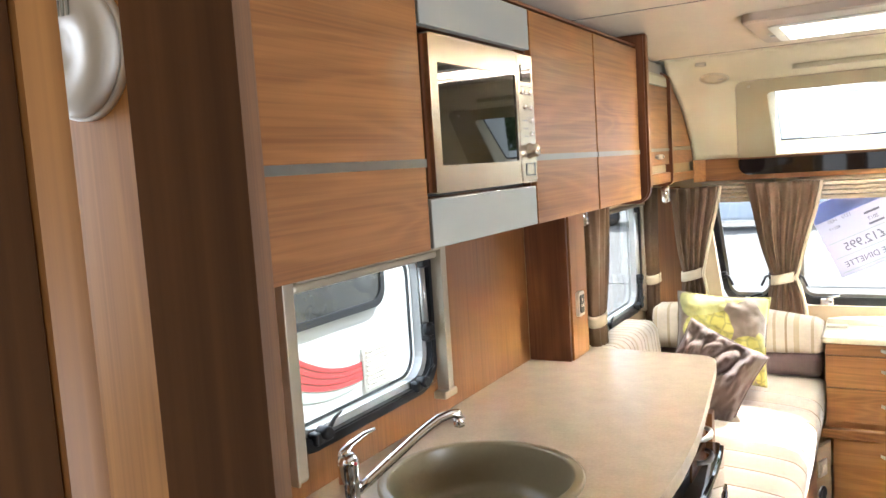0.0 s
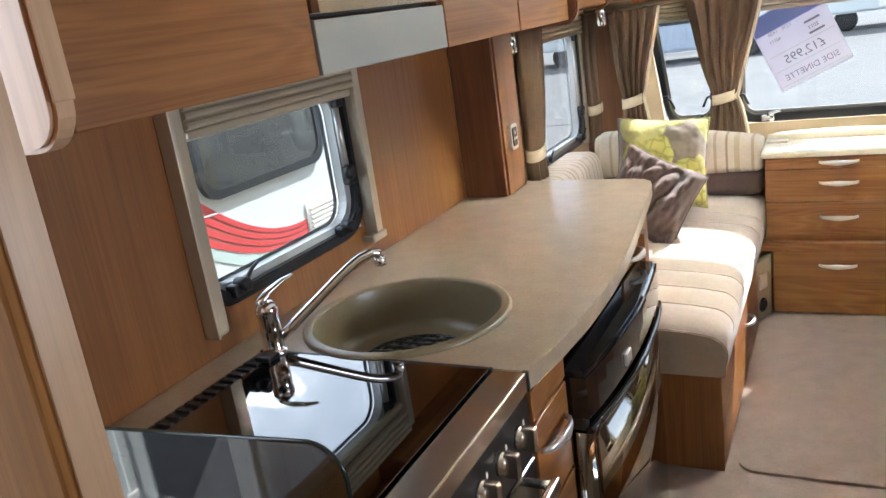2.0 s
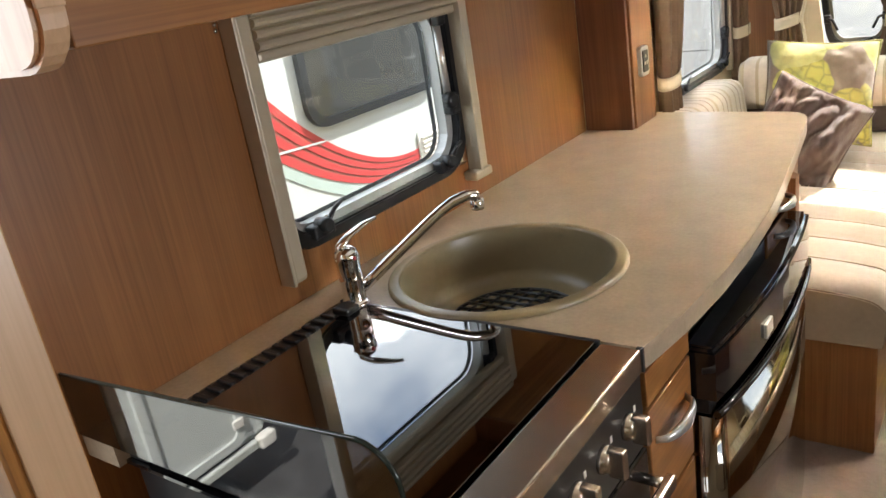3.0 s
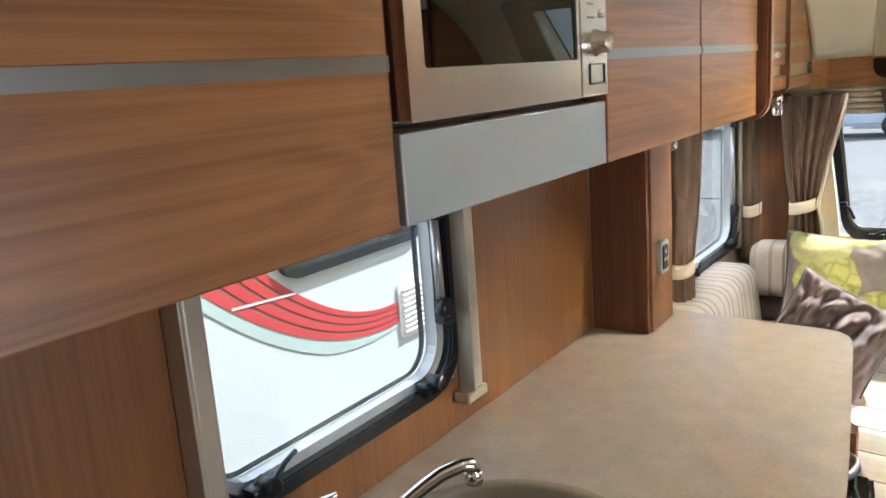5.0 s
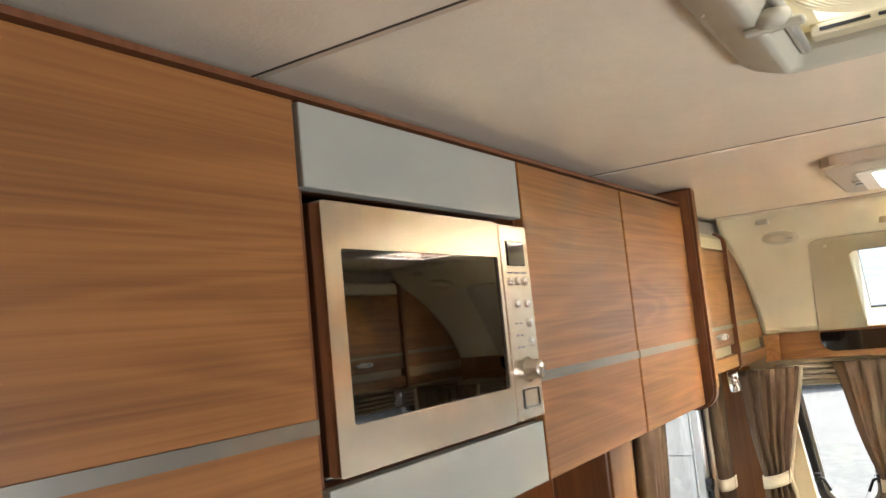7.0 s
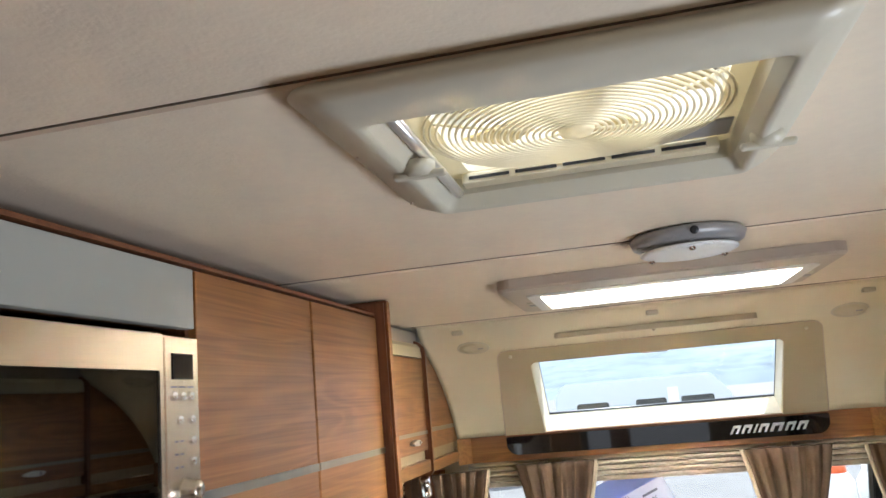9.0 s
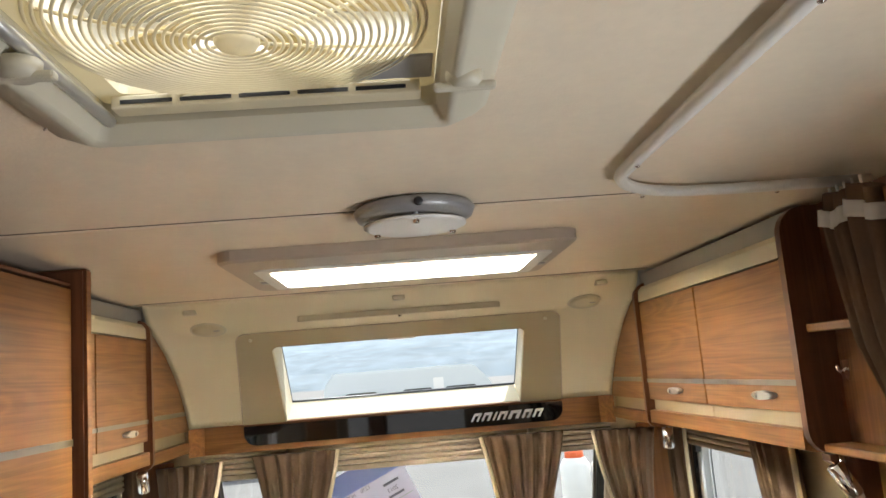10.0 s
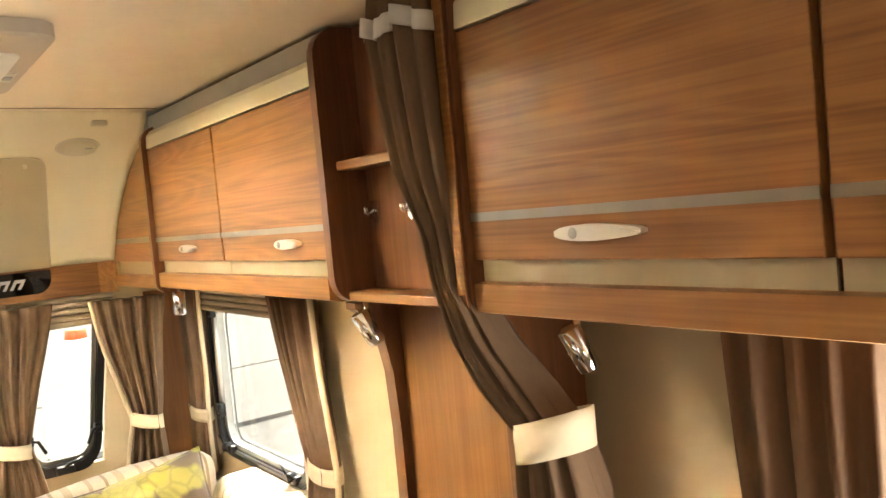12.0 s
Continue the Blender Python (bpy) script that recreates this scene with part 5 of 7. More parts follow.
part("shelf", box(0.922, 0.984, 2.113, 2.461, 1.728, 1.746, 0.003), WOOD_Y, nk, "pale-edged walnut shelf")
part("bottom", box(0.922, 0.984, 2.113, 2.461, 1.476, 1.494, 0.003), WOOD_Y, nk)
for y in (2.43, 2.305):
    hk = thing("coat_hook", "small chrome double coat hook in the niche", "hook", "niche hooks")
    bm = bmesh.new()
    prism(bm, [(y - 0.014, 1.665), (y + 0.014, 1.665), (y + 0.010, 1.632), (y, 1.622), (y - 0.010, 1.632)], "x", 0.979, 0.9849)
    part("plate", bm, CHROME, hk)
    bm = bmesh.new()
    tube(bm, [(0.978, y, 1.648), (0.966, y, 1.638), (0.960, y, 1.644), (0.959, y, 1.654)], 0.004, 8)
    part("hook_arm", bm, CHROME, hk)
rl = thing("overhead_locker", "large walnut overhead locker with a silver almond handle", "locker", "near lockers")
part("body", box(0.921, 1.19, 1.504, 2.036, 1.522, 1.885), WOOD_Y, rl)
d = part("door", box(0.90, 0.919, 1.506, 2.034, 1.557, 1.893, 0.002), WOOD_Y, rl)
part("inlay_strip", box(0.8975, 0.90, 1.506, 2.034, 1.614, 1.627), STRIP, d, "brushed metal inlay strip")
almond_handle(d, 0.90, 1.803, 1.592, -1, 0.14)
part("lower_panel", box(0.916, 0.924, 1.504, 2.036, 1.518, 1.556), BEIGE, rl, "beige recessed panel")
rl = thing("overhead_locker", "walnut overhead locker beyond the dark joint", "locker", "near lockers")
part("body", box(0.921, 1.19, 0.40, 1.498, 1.522, 1.885), WOOD_Y, rl)
d = part("door", box(0.90, 0.919, 0.94, 1.496, 1.557, 1.893, 0.002), WOOD_Y, rl)
part("inlay_strip", box(0.8975, 0.90, 0.94, 1.496, 1.614, 1.627), STRIP, d, "brushed metal inlay strip")
almond_handle(d, 0.90, 1.22, 1.592, -1, 0.14)
d = part("door", box(0.90, 0.919, 0.40, 0.936, 1.557, 1.893, 0.002), WOOD_Y, rl)
part("inlay_strip", box(0.8975, 0.90, 0.40, 0.936, 1.614, 1.627), STRIP, d, "brushed metal inlay strip")
part("lower_panel", box(0.916, 0.924, 0.40, 1.498, 1.518, 1.556), BEIGE, rl, "beige recessed panel")
bm = bmesh.new()
prism(bm, [(0.896, 1.480), (0.896, 1.522), (0.915, 1.524), (0.93, 1.520), (1.19, 1.520), (1.19, 1.475), (0.92, 1.474)], "y", 0.40, 2.036)
solid("locker_rail", bm, WOOD_Y, "walnut rail under the near lockers", "rail", "locker rails")
bm = bmesh.new()
prism(bm, [(0.90, 1.897), (0.903, 1.935), (0.915, 1.950), (0.96, 1.952), (0.96, 1.895)], "y", 0.40, 2.036)
solid("locker_cornice", bm, CREAM, "cream moulded cornice over the near lockers", "cornice", "locker cornices")
solid("locker_gap_panel", box(0.928, 0.940, 0.40, 2.036, 1.9525, CEILZ - 0.012, 0.002), SHADEGREY, "facet above the near cornice, its shade painted grey", "panel")
bm = bmesh.new()
prism(bm, round_rect(0.884, 1.19, 1.458, 1.975, 0.0, radii=(0.045, 0, 0, 0.02)), "y", 2.037, 2.060)
bmesh.ops.bevel(bm, geom=[e for e in bm.edges if abs(e.verts[0].co.y - e.verts[1].co.y) < 1e-6], offset=0.007, segments=2, affect="EDGES")
dv = thing("locker_divider", "walnut upright beside the hanging curtain", "panel", "locker dividers")
part("board", bm, WOOD_DARK, dv)
part("edging", box(0.8795, 0.8838, 2.038, 2.059, 1.505, 1.955, 0.002), WOOD_Y, dv, "paler rounded edging")
# boxed column under the niche, with its flared far board
col = thing("boxed_column", "walnut boxed column under the niche", "column")
part("front_board", box(1.030, 1.044, 2.13, 2.455, 0.0, 1.470, 0.002), WOOD_Z, col)
bm = bmesh.new()
flare = [(1.18, 0.0), (1.012, 0.0), (1.010, 1.20), (1.004, 1.32), (0.99, 1.39), (0.965, 1.435), (0.93, 1.458), (0.93, 1.471), (1.18, 1.471)]
prism(bm, flare, "y", 2.456, 2.490)
part("side_board", bm, WOOD_DARK, col, "dark walnut board flaring out at the top")
part("side_board", box(1.01, 1.18, 2.10, 2.129, 0.0, 1.471, 0.002), WOOD_DARK, col)
solid("wall_panel", box(WR - 0.045, WR - 0.012, 0.40, 2.09, 0.5, 1.0), BEIGE, "beige padded wall panel under the side window", "panel")

# ---- curtain on its ceiling rail ----
tr = thing("curtain_rail", "white curved curtain rail fixed under the ceiling", "curtain rail")
pts = [(0.424, 0.55, CEILZ - 0.014)]
pts += [(0.424, 0.55 + 1.36 * k / 10, CEILZ - 0.014) for k in range(1, 11)]
R = 0.20
pts += [(0.424 + R - R * math.cos(a * math.pi / 20), 1.99 + R * math.sin(a * math.pi / 20) * 1.0, CEILZ - 0.014) for a in range(1, 11)]
pts += [(0.68, 2.195, CEILZ - 0.014), (0.80, 2.195, CEILZ - 0.014), (0.945, 2.19, CEILZ - 0.014)]
bm = bmesh.new()
tube(bm, pts, 0.0115, 8, flat=0.9)
part("track", bm, WHITE, tr)
for x, y in ((0.767, 2.195), (0.50, 2.155), (0.424, 1.93), (0.424, 1.4)):
    part("screw", lathe(bmesh.new(), [(0.004, 0), (0.004, 0.003), (0.001, 0.004)], pose(x, y, CEILZ - 0.0245, 180, 0, 0), 10), CHROME, tr)
cu = thing("divider_curtain", "long taupe curtain swept aside from a ceiling rail and tied", "curtain")
rnd = random.Random(5)
KEY = [(0.866, 2.122, 1.965, 0.125, 0.045), (0.866, 2.128, 1.90, 0.140, 0.050), (0.870, 2.120, 1.80, 0.128, 0.048), (0.876, 2.112, 1.70, 0.115, 0.045), (0.894, 2.094, 1.60, 0.070, 0.042), (0.902, 2.086, 1.52, 0.065, 0.045), (0.918, 2.05, 1.43, 0.095, 0.055), (0.932, 1.998, 1.36, 0.115, 0.062), (0.945, 1.948, 1.30, 0.105, 0.06), (0.95, 1.94, 1.22, 0.14, 0.07), (0.955, 1.93, 0.95, 0.18, 0.07), (0.96, 1.93, 0.60, 0.2, 0.07)]
def key_at(v):
    s = v * (len(KEY) - 1)
    i = min(int(s), len(KEY) - 2)
    f = s - i
    f = f * f * (3 - 2 * f)
    return [a + f * (b - a) for a, b in zip(KEY[i], KEY[i + 1])]
def cloth(u, v):
    x, y, z, w, d = key_at(v)
    a = u * 2
    t, sg = (a, 1) if a <= 1 else (2 - a, -1)
    wav = math.sin(2 * math.pi * 4 * t + 1.2 + 2.0 * v) + 0.4 * math.sin(2 * math.pi * 9 * t + 4 * v)
    cap = math.sqrt(max(0, 1 - (2 * t - 1) ** 4))
    return (x - (sg * d * 0.5 + wav * d * 0.27) * cap * 1.0, y + (0.5 - t) * w, z + 0.008 * math.sin(11 * t))
bm = bmesh.new()
r = sheet_grid(bm, cloth, 96, 44, wrap=True)
bm.faces.new(r[0][::-1])
bm.faces.new(r[-1])
bmesh.ops.recalc_face_normals(bm, faces=bm.faces[:])
part("cloth", bm, CURTAIN, cu)
bm = bmesh.new()
def tape(u, v):
    x, y, z, w, d = key_at(0.04)
    p = cloth(0.02 + 0.62 * u, 0.042 + 0.030 * v)
    o = Vector((p[0] - x, (p[1] - y) * 0.5, 0)).normalized() * 0.005
    return (p[0] + o.x, p[1] + o.y, p[2])
sheet_grid(bm, tape, 72, 3)
tp2 = part("heading_tape", bm, HEADTAPE, cu, "white heading tape")
so2 = tp2.modifiers.new("thickness", "SOLIDIFY")
so2.thickness = 0.003
bm = bmesh.new()
def band2(u, v):
    a = 2 * math.pi * u
    return (0.945 + 0.058 * math.cos(a), 1.945 + 0.062 * math.sin(a), 1.298 + 0.029 * (2 * v - 1) - 0.018 * math.sin(a))
sheet_grid(bm, band2, 40, 3, wrap=True)
bmesh.ops.recalc_face_normals(bm, faces=bm.faces[:])
t = part("tie_band", bm, TIE, cu, "cream tie band")
so2 = t.modifiers.new("thickness", "SOLIDIFY")
so2.thickness = 0.004
for k in range(5):
    y = 2.09 + 0.025 * k
    part("glider", tube(bmesh.new(), [(0.866, y, 1.965), (0.866, y + 0.003, 1.985)], 0.003, 6), WHITE, cu)


# ---- ceiling fittings ----
fv = thing("roof_fan_vent", "cream roof vent with a round fan grille behind clear plastic", "roof vent")
def sloped_frame(x0, x1, y0, y1, outx0, outx1, outy0, outy1, drop, r_out, r_in):
    """A moulded frame that swells down from the ceiling round an opening."""
    bm = bmesh.new()
    o = round_rect(outx0, outx1, outy0, outy1, r_out)
    m1 = round_rect(outx0 + 0.007, outx1 - 0.007, outy0 + 0.007, outy1 - 0.007, r_out)
    m2 = round_rect(x0 - 0.012, x1 + 0.012, y0 - 0.012, y1 + 0.012, r_in + 0.01)
    i1 = round_rect(x0, x1, y0, y1, r_in)
    z = CEILZ
    loops = [[bm.verts.new((*p, zz)) for p in pts] for pts, zz in ((o, z - 0.0005), (o, z - drop * 0.8), (m1, z - drop), (m2, z - drop), (i1, z - drop * 0.7), (i1, z + 0.055))]
    n = len(o)
    for a, b in zip(loops, loops[1:]):
        for k in range(n):
            f = bm.faces.new((a[k], a[(k + 1) % n], b[(k + 1) % n], b[k]))
    bmesh.ops.recalc_face_normals(bm, faces=bm.faces[:])
    return bm
def vent_frame():
    """A moulded frame: a bulging bar on one long side, sloping cheeks, a thin lip opposite."""
    bm = bmesh.new()
    outs = [(-0.322, 0.172, 1.238, 1.685, 0.030, 0.0005), (-0.319, 0.169, 1.226, 1.682, 0.030, 0.010), (-0.306, 0.157, 1.217, 1.674, 0.026, 0.020), (-0.284, 0.140, 1.222, 1.660, 0.020, 0.030), (-0.270, 0.128, 1.243, 1.650, 0.014, 0.036), (-0.263, 0.123, 1.268, 1.646, 0.012, 0.037), (-0.257, 0.118, 1.280, 1.640, 0.010, 0.033), (FAN[0] + 0.003, FAN[1] - 0.003, FAN[2] + 0.003, FAN[3] - 0.003, 0.008, 0.018), (FAN[0] + 0.004, FAN[1] - 0.004, FAN[2] + 0.004, FAN[3] - 0.004, 0.008, -0.055)]
    loops = [[bm.verts.new((*p, CEILZ - d)) for p in round_rect(x0, x1, y0, y1, r)] for x0, x1, y0, y1, r, d in outs]
    n = len(loops[0])
    for k, (a, b) in enumerate(zip(loops, loops[1:])):
        for i in range(n):
            bm.faces.new((a[i], a[(i + 1) % n], b[(i + 1) % n], b[i])).smooth = k < 6
    bmesh.ops.recalc_face_normals(bm, faces=bm.faces[:])
    return bm
part("frame", vent_frame(), TRIM, fv)
for y in (1.40, 1.62):
    part("screw_cap", lathe(bmesh.new(), [(0.004, 0), (0.004, 0.002), (0.001, 0.0025)], pose(-0.305, y, CEILZ - 0.0195, 200, -40, 0), 10), TAUPE, fv)
bm = bmesh.new()
ring(bm, round_rect(FAN[0] + 0.005, FAN[1] - 0.005, FAN[2] + 0.005, FAN[3] - 0.005, 0.01), round_rect(FAN[0] + 0.03, FAN[1] - 0.03, FAN[2] + 0.03, FAN[3] - 0.03, 0.01), "z", CEILZ + 0.004, CEILZ + 0.012)
part("inner_rim", bm, FANPLASTIC, fv, "yellowed ivory rim")
bar = part("slot_bar", box(FAN[0] + 0.02, FAN[1] - 0.02, FAN[3] - 0.032, FAN[3] - 0.006, CEILZ - 0.012, CEILZ + 0.003, 0.002), FANPLASTIC, fv, "ivory bar with dark slots")
for k in range(5):
    part("slot", box(FAN[0] + 0.030 + 0.061 * k, FAN[0] + 0.083 + 0.061 * k, FAN[3] - 0.0335, FAN[3] - 0.031, CEILZ - 0.007, CEILZ - 0.003), BLACK, bar)
FC = (-0.072, 1.460)
bm = bmesh.new()
for k in range(21):
    r = 0.026 + k * 0.0071
    tube(bm, [(FC[0] + r * math.cos(a * math.pi / 28), FC[1] + r * math.sin(a * math.pi / 28), CEILZ + 0.004 - 0.014 * (1 - (k / 21) ** 2)) for a in range(56)], 0.0017, 6, closed=True)
for k in range(8):
    a = k * math.pi / 4 + 0.35
    tube(bm, [(FC[0] + r * math.cos(a), FC[1] + r * math.sin(a), CEILZ + 0.0065 - 0.014 * (1 - (r / 0.17) ** 2)) for r in (0.02, 0.07, 0.12, 0.17)], 0.0016, 6)
part("fan_grille", bm, FANPLASTIC, fv, "ivory ring grille")
part("fan_hub", lathe(bmesh.new(), [(0.001, CEILZ - 0.014), (0.017, CEILZ - 0.013), (0.020, CEILZ - 0.009), (0.020, CEILZ + 0.004)], Matrix.Translation((*FC, 0)), 24), FANPLASTIC, fv)
for k in range(5):
    a = k * 2 * math.pi / 5
    bm = bmesh.new()
    p = [(FC[0] + r * math.cos(a + s), FC[1] + r * math.sin(a + s)) for r, s in ((0.02, -0.2), (0.15, -0.30), (0.155, 0.16), (0.02, 0.4))]
    prism(bm, p, "z", CEILZ + 0.024, CEILZ + 0.027)
    part("fan_blade", bm, IVORY, fv, "yellowed fan blade")
part("control_plate", box(0.02, 0.105, FAN[3] - 0.095, FAN[3] - 0.034, CEILZ + 0.002, CEILZ + 0.008, 0.003), LAMPGREY, fv, "grey control plate")
for x, y, turn in ((FAN[0] + 0.004, 1.435, 0), (FAN[1] + 0.018, 1.515, 0)):
    bm = bmesh.new()
    lathe(bm, [(0.018, 0), (0.018, 0.010), (0.013, 0.016), (0.001, 0.017)], pose(x, y, CEILZ - 0.026, 180, 0, 0), 20)
    rbox(bm, x - 0.030, x + 0.030, y - 0.006, y + 0.006, CEILZ - 0.044, CEILZ - 0.036, 0.003)
    part("turn_knob", bm, TRIM, fv)
part("slide_rail", tube(bmesh.new(), [(FAN[0] + 0.010, FAN[2] + 0.006, CEILZ - 0.016), (FAN[0] + 0.010, FAN[3] - 0.006, CEILZ - 0.016)], 0.007, 8), SATIN, fv)
# Dome colour is darkened to hold back the daylight coming through.
dm = part("dome", box(FAN[0] - 0.02, FAN[1] + 0.02, FAN[2] - 0.02, FAN[3] + 0.02, CEILZ + 0.10, CEILZ + 0.105, 0.002), milky("dimmed vent dome", (0.34, 0.32, 0.26), 0.7), fv, "outer dome darkened to dim its glow")
bm = bmesh.new()
ring(bm, round_rect(FAN[0] - 0.02, FAN[1] + 0.02, FAN[2] - 0.02, FAN[3] + 0.02, 0.02), round_rect(FAN[0] - 0.005, FAN[1] + 0.005, FAN[2] - 0.005, FAN[3] + 0.005, 0.02), "z", CEILZ + 0.0505, CEILZ + 0.0998)
part("upstand", bm, WHITE, fv)

rk = thing("rooflight", "wide cream rooflight with a bright white blind", "rooflight")
part("frame", sloped_frame(SKYL[0] + 0.004, SKYL[1] - 0.004, SKYL[2] + 0.004, SKYL[3] - 0.004, -0.352, 0.480, 2.56, 3.14, 0.030, 0.05, 0.012), TAUPE, rk, "taupe moulded frame")
part("inner_frame", ring(bmesh.new(), round_rect(SKYL[0] - 0.028, SKYL[1] + 0.028, SKYL[2] - 0.028, SKYL[3] + 0.028, 0.02), round_rect(SKYL[0] + 0.006, SKYL[1] - 0.006, SKYL[2] + 0.006, SKYL[3] - 0.006, 0.012), "z", CEILZ - 0.0345, CEILZ - 0.0305), WHITE, rk, "white inner frame")
part("blind", box(SKYL[0] + 0.006, SKYL[1] - 0.006, SKYL[2] + 0.006, SKYL[3] - 0.006, CEILZ + 0.02, CEILZ + 0.022), BLINDCLOTH, rk, "white blind glowing with daylight")
part("dome", box(SKYL[0] - 0.02, SKYL[1] + 0.02, SKYL[2] - 0.02, SKYL[3] + 0.02, CEILZ + 0.08, CEILZ + 0.084), OPAL, rk)
bm = bmesh.new()
ring(bm, round_rect(SKYL[0] - 0.02, SKYL[1] + 0.02, SKYL[2] - 0.02, SKYL[3] + 0.02, 0.02), round_rect(SKYL[0] - 0.005, SKYL[1] + 0.005, SKYL[2] - 0.005, SKYL[3] + 0.005, 0.02), "z", CEILZ + 0.0505, CEILZ + 0.0798)
part("upstand", bm, WHITE, rk)
for x in (SKYL[0] - 0.035, SKYL[1] + 0.035):
    part("latch", box(x - 0.014, x + 0.014, 2.86, 2.96, CEILZ - 0.034, CEILZ - 0.022, 0.005), TRIM, rk)
    part("latch_button", box(x - 0.008, x + 0.008, 2.89, 2.92, CEILZ - 0.037, CEILZ - 0.0335, 0.001), LAMPGREY, rk)

lp = thing("ceiling_lamp", "oval grey ceiling lamp with a frosted glass disc", "lamp")
m = Matrix.Translation((0.094, 2.225, 0))
part("body", lathe(bmesh.new(), [(0.105, CEILZ - 0.002), (0.112, CEILZ - 0.010), (0.106, CEILZ - 0.024), (0.080, CEILZ - 0.030), (0.001, CEILZ - 0.031)][::-1], m, 48), LAMPGREY, lp)
part("glass_disc", lathe(bmesh.new(), [(0.001, CEILZ - 0.045), (0.085, CEILZ - 0.043), (0.094, CEILZ - 0.039), (0.094, CEILZ - 0.035), (0.001, CEILZ - 0.033)], m, 48), FROST, lp, "frosted glass disc")
for k in range(3):
    a = -math.pi / 2 + k * 2 * math.pi / 3
    part("stud", lathe(bmesh.new(), [(0.006, 0), (0.006, 0.022), (0.004, 0.025), (0.001, 0.025)], pose(0.094 + 0.082 * math.cos(a), 2.225 + 0.082 * math.sin(a), CEILZ - 0.024, 180, 0, 0), 12), CHROME, lp)
part("switch", lathe(bmesh.new(), [(0.008, 0), (0.008, 0.008), (0.006, 0.010), (0.001, 0.010)], pose(0.099, 2.118, CEILZ - 0.015, 100, 0, 0), 12), BLACK, lp)


# ---- seats ----
def seat(mirror):
    def X(x):
        return x if not mirror else mx(x)
    def bx(x0, x1, *a, **k):
        p, q = X(x0), X(x1)
        return box(min(p, q), max(p, q), *a, **k)
    y0 = 2.40
    s = thing("bench_seat", "walnut bench base with a ribbed cream seat cushion", "seat", "lounge bench seats")
    part("end_board", bx(-1.05, -0.235, y0, y0 + 0.020, 0.0, 0.345, 0.004), WOOD_Z, s)
    fb = part("front_board", bx(-0.255, -0.236, y0 + 0.021, 3.58, 0.0, 0.340, 0.002), WOOD_Y, s)
    p = X(-0.236)
    bow_handle(fb, p, 3.15, 0.215, 0.11, out=-1 if mirror else 1)
    # cushion: a rounded bolster profile with seams across
    W0, W1 = -1.06, -0.212
    n, m = 40, 96
    seams = [y0 + 0.002 + k * 0.155 for k in range(1, 9)]
    end = 3.98
    bm = bmesh.new()
    prof = []
    for k in range(n + 1):
        t = k / n
        if t < 0.68:
            x = W0 + (W1 - 0.07 - W0) * t / 0.68
            prof.append((x, 0.515 + 0.022 * math.sin(math.pi * min(1, t / 0.68)) ** 0.6, 1.0))
        else:
            a = (t - 0.68) / 0.32
            if a < 0.5:
                q = a / 0.5 * math.pi / 2
                prof.append((W1 - 0.07 + 0.07 * math.sin(q), 0.455 + 0.06 * math.cos(q), 0.9))
            else:
                prof.append((W1 - 0.012 * (a - 0.5) / 0.5, 0.455 - (0.455 - 0.345) * (a - 0.5) / 0.5, 0.35))
    rows = []
    for j in range(m + 1):
        y = y0 - 0.012 + (end - y0) * j / m
        near = min(abs(y - q) for q in seams)
        puff = -0.013 * math.exp(-(near / 0.012) ** 2) + 0.006 * math.cos(math.pi * min(1, near / 0.0775)) * -1
        e = min(1.0, (y - y0 + 0.012) / 0.05)
        rnd_end = 1 - 0.03 * (1 - math.sqrt(max(0, 1 - (1 - e) ** 2)))
        rows.append([bm.verts.new((X(MID + (x - MID)) - 0.0, y, z * 1.0 + puff * g - (0.035 * (1 - math.sqrt(max(0.0, 1 - (1 - e) ** 2))) if z > 0.40 else 0))) for x, z, g in prof])
    for j in range(m):
        for k in range(n):
            f = bm.faces.new((rows[j][k], rows[j][k + 1], rows[j + 1][k + 1], rows[j + 1][k]))
            f.smooth = True
    base_n, base_f = [bm.verts.new((X(W0), y0 - 0.012, 0.346)), bm.verts.new((X(W0), end - 0.012, 0.346))], None
    bm.faces.new([base_n[0]] + rows[0])
    bm.faces.new([base_n[1]] + rows[-1][::-1])
    bm.faces.new([base_n[0], base_n[1]] + [rows[j][-1] for j in range(m, -1, -1)])
    bm.faces.new([base_n[1], base_n[0]] + [rows[j][0] for j in range(m + 1)])
    bmesh.ops.recalc_face_normals(bm, faces=bm.faces[:])
    c = part("seat_cushion", bm, SEAT, s, "cream ribbed velour cushion")
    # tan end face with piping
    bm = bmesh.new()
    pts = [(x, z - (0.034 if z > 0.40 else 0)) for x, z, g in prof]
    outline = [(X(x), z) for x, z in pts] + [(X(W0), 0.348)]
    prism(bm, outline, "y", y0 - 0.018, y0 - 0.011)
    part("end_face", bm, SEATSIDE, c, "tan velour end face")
    bm = bmesh.new()
    tube(bm, [(X(x), y0 - 0.012, z + 0.001) for x, z in pts], 0.0035, 6)
    part("piping", bm, PIPING, c)
    # Seam shading drawn as thin tan lines; the seams share the cushion's colour.
    for q in seams:
        bm = bmesh.new()
        tube(bm, [(X(x), q, z - 0.012 * g + 0.0005) for x, z, g in prof[4:36]], 0.0018, 6)
        part("seam_shade", bm, SEATSIDE, c)
    bm = bmesh.new()
    tube(bm, [(X(-0.565), y0 + 0.0 + 1.45 * k / 20, 0.535 - 0.004) for k in range(21)], 0.0018, 6)
    part("seam_shade", bm, SEATSIDE, c)
    # backrest along the wall
    b = thing("backrest_cushion", "cream striped backrest cushion along the wall", "cushion", "backrest cushions")
    bm = bmesh.new()
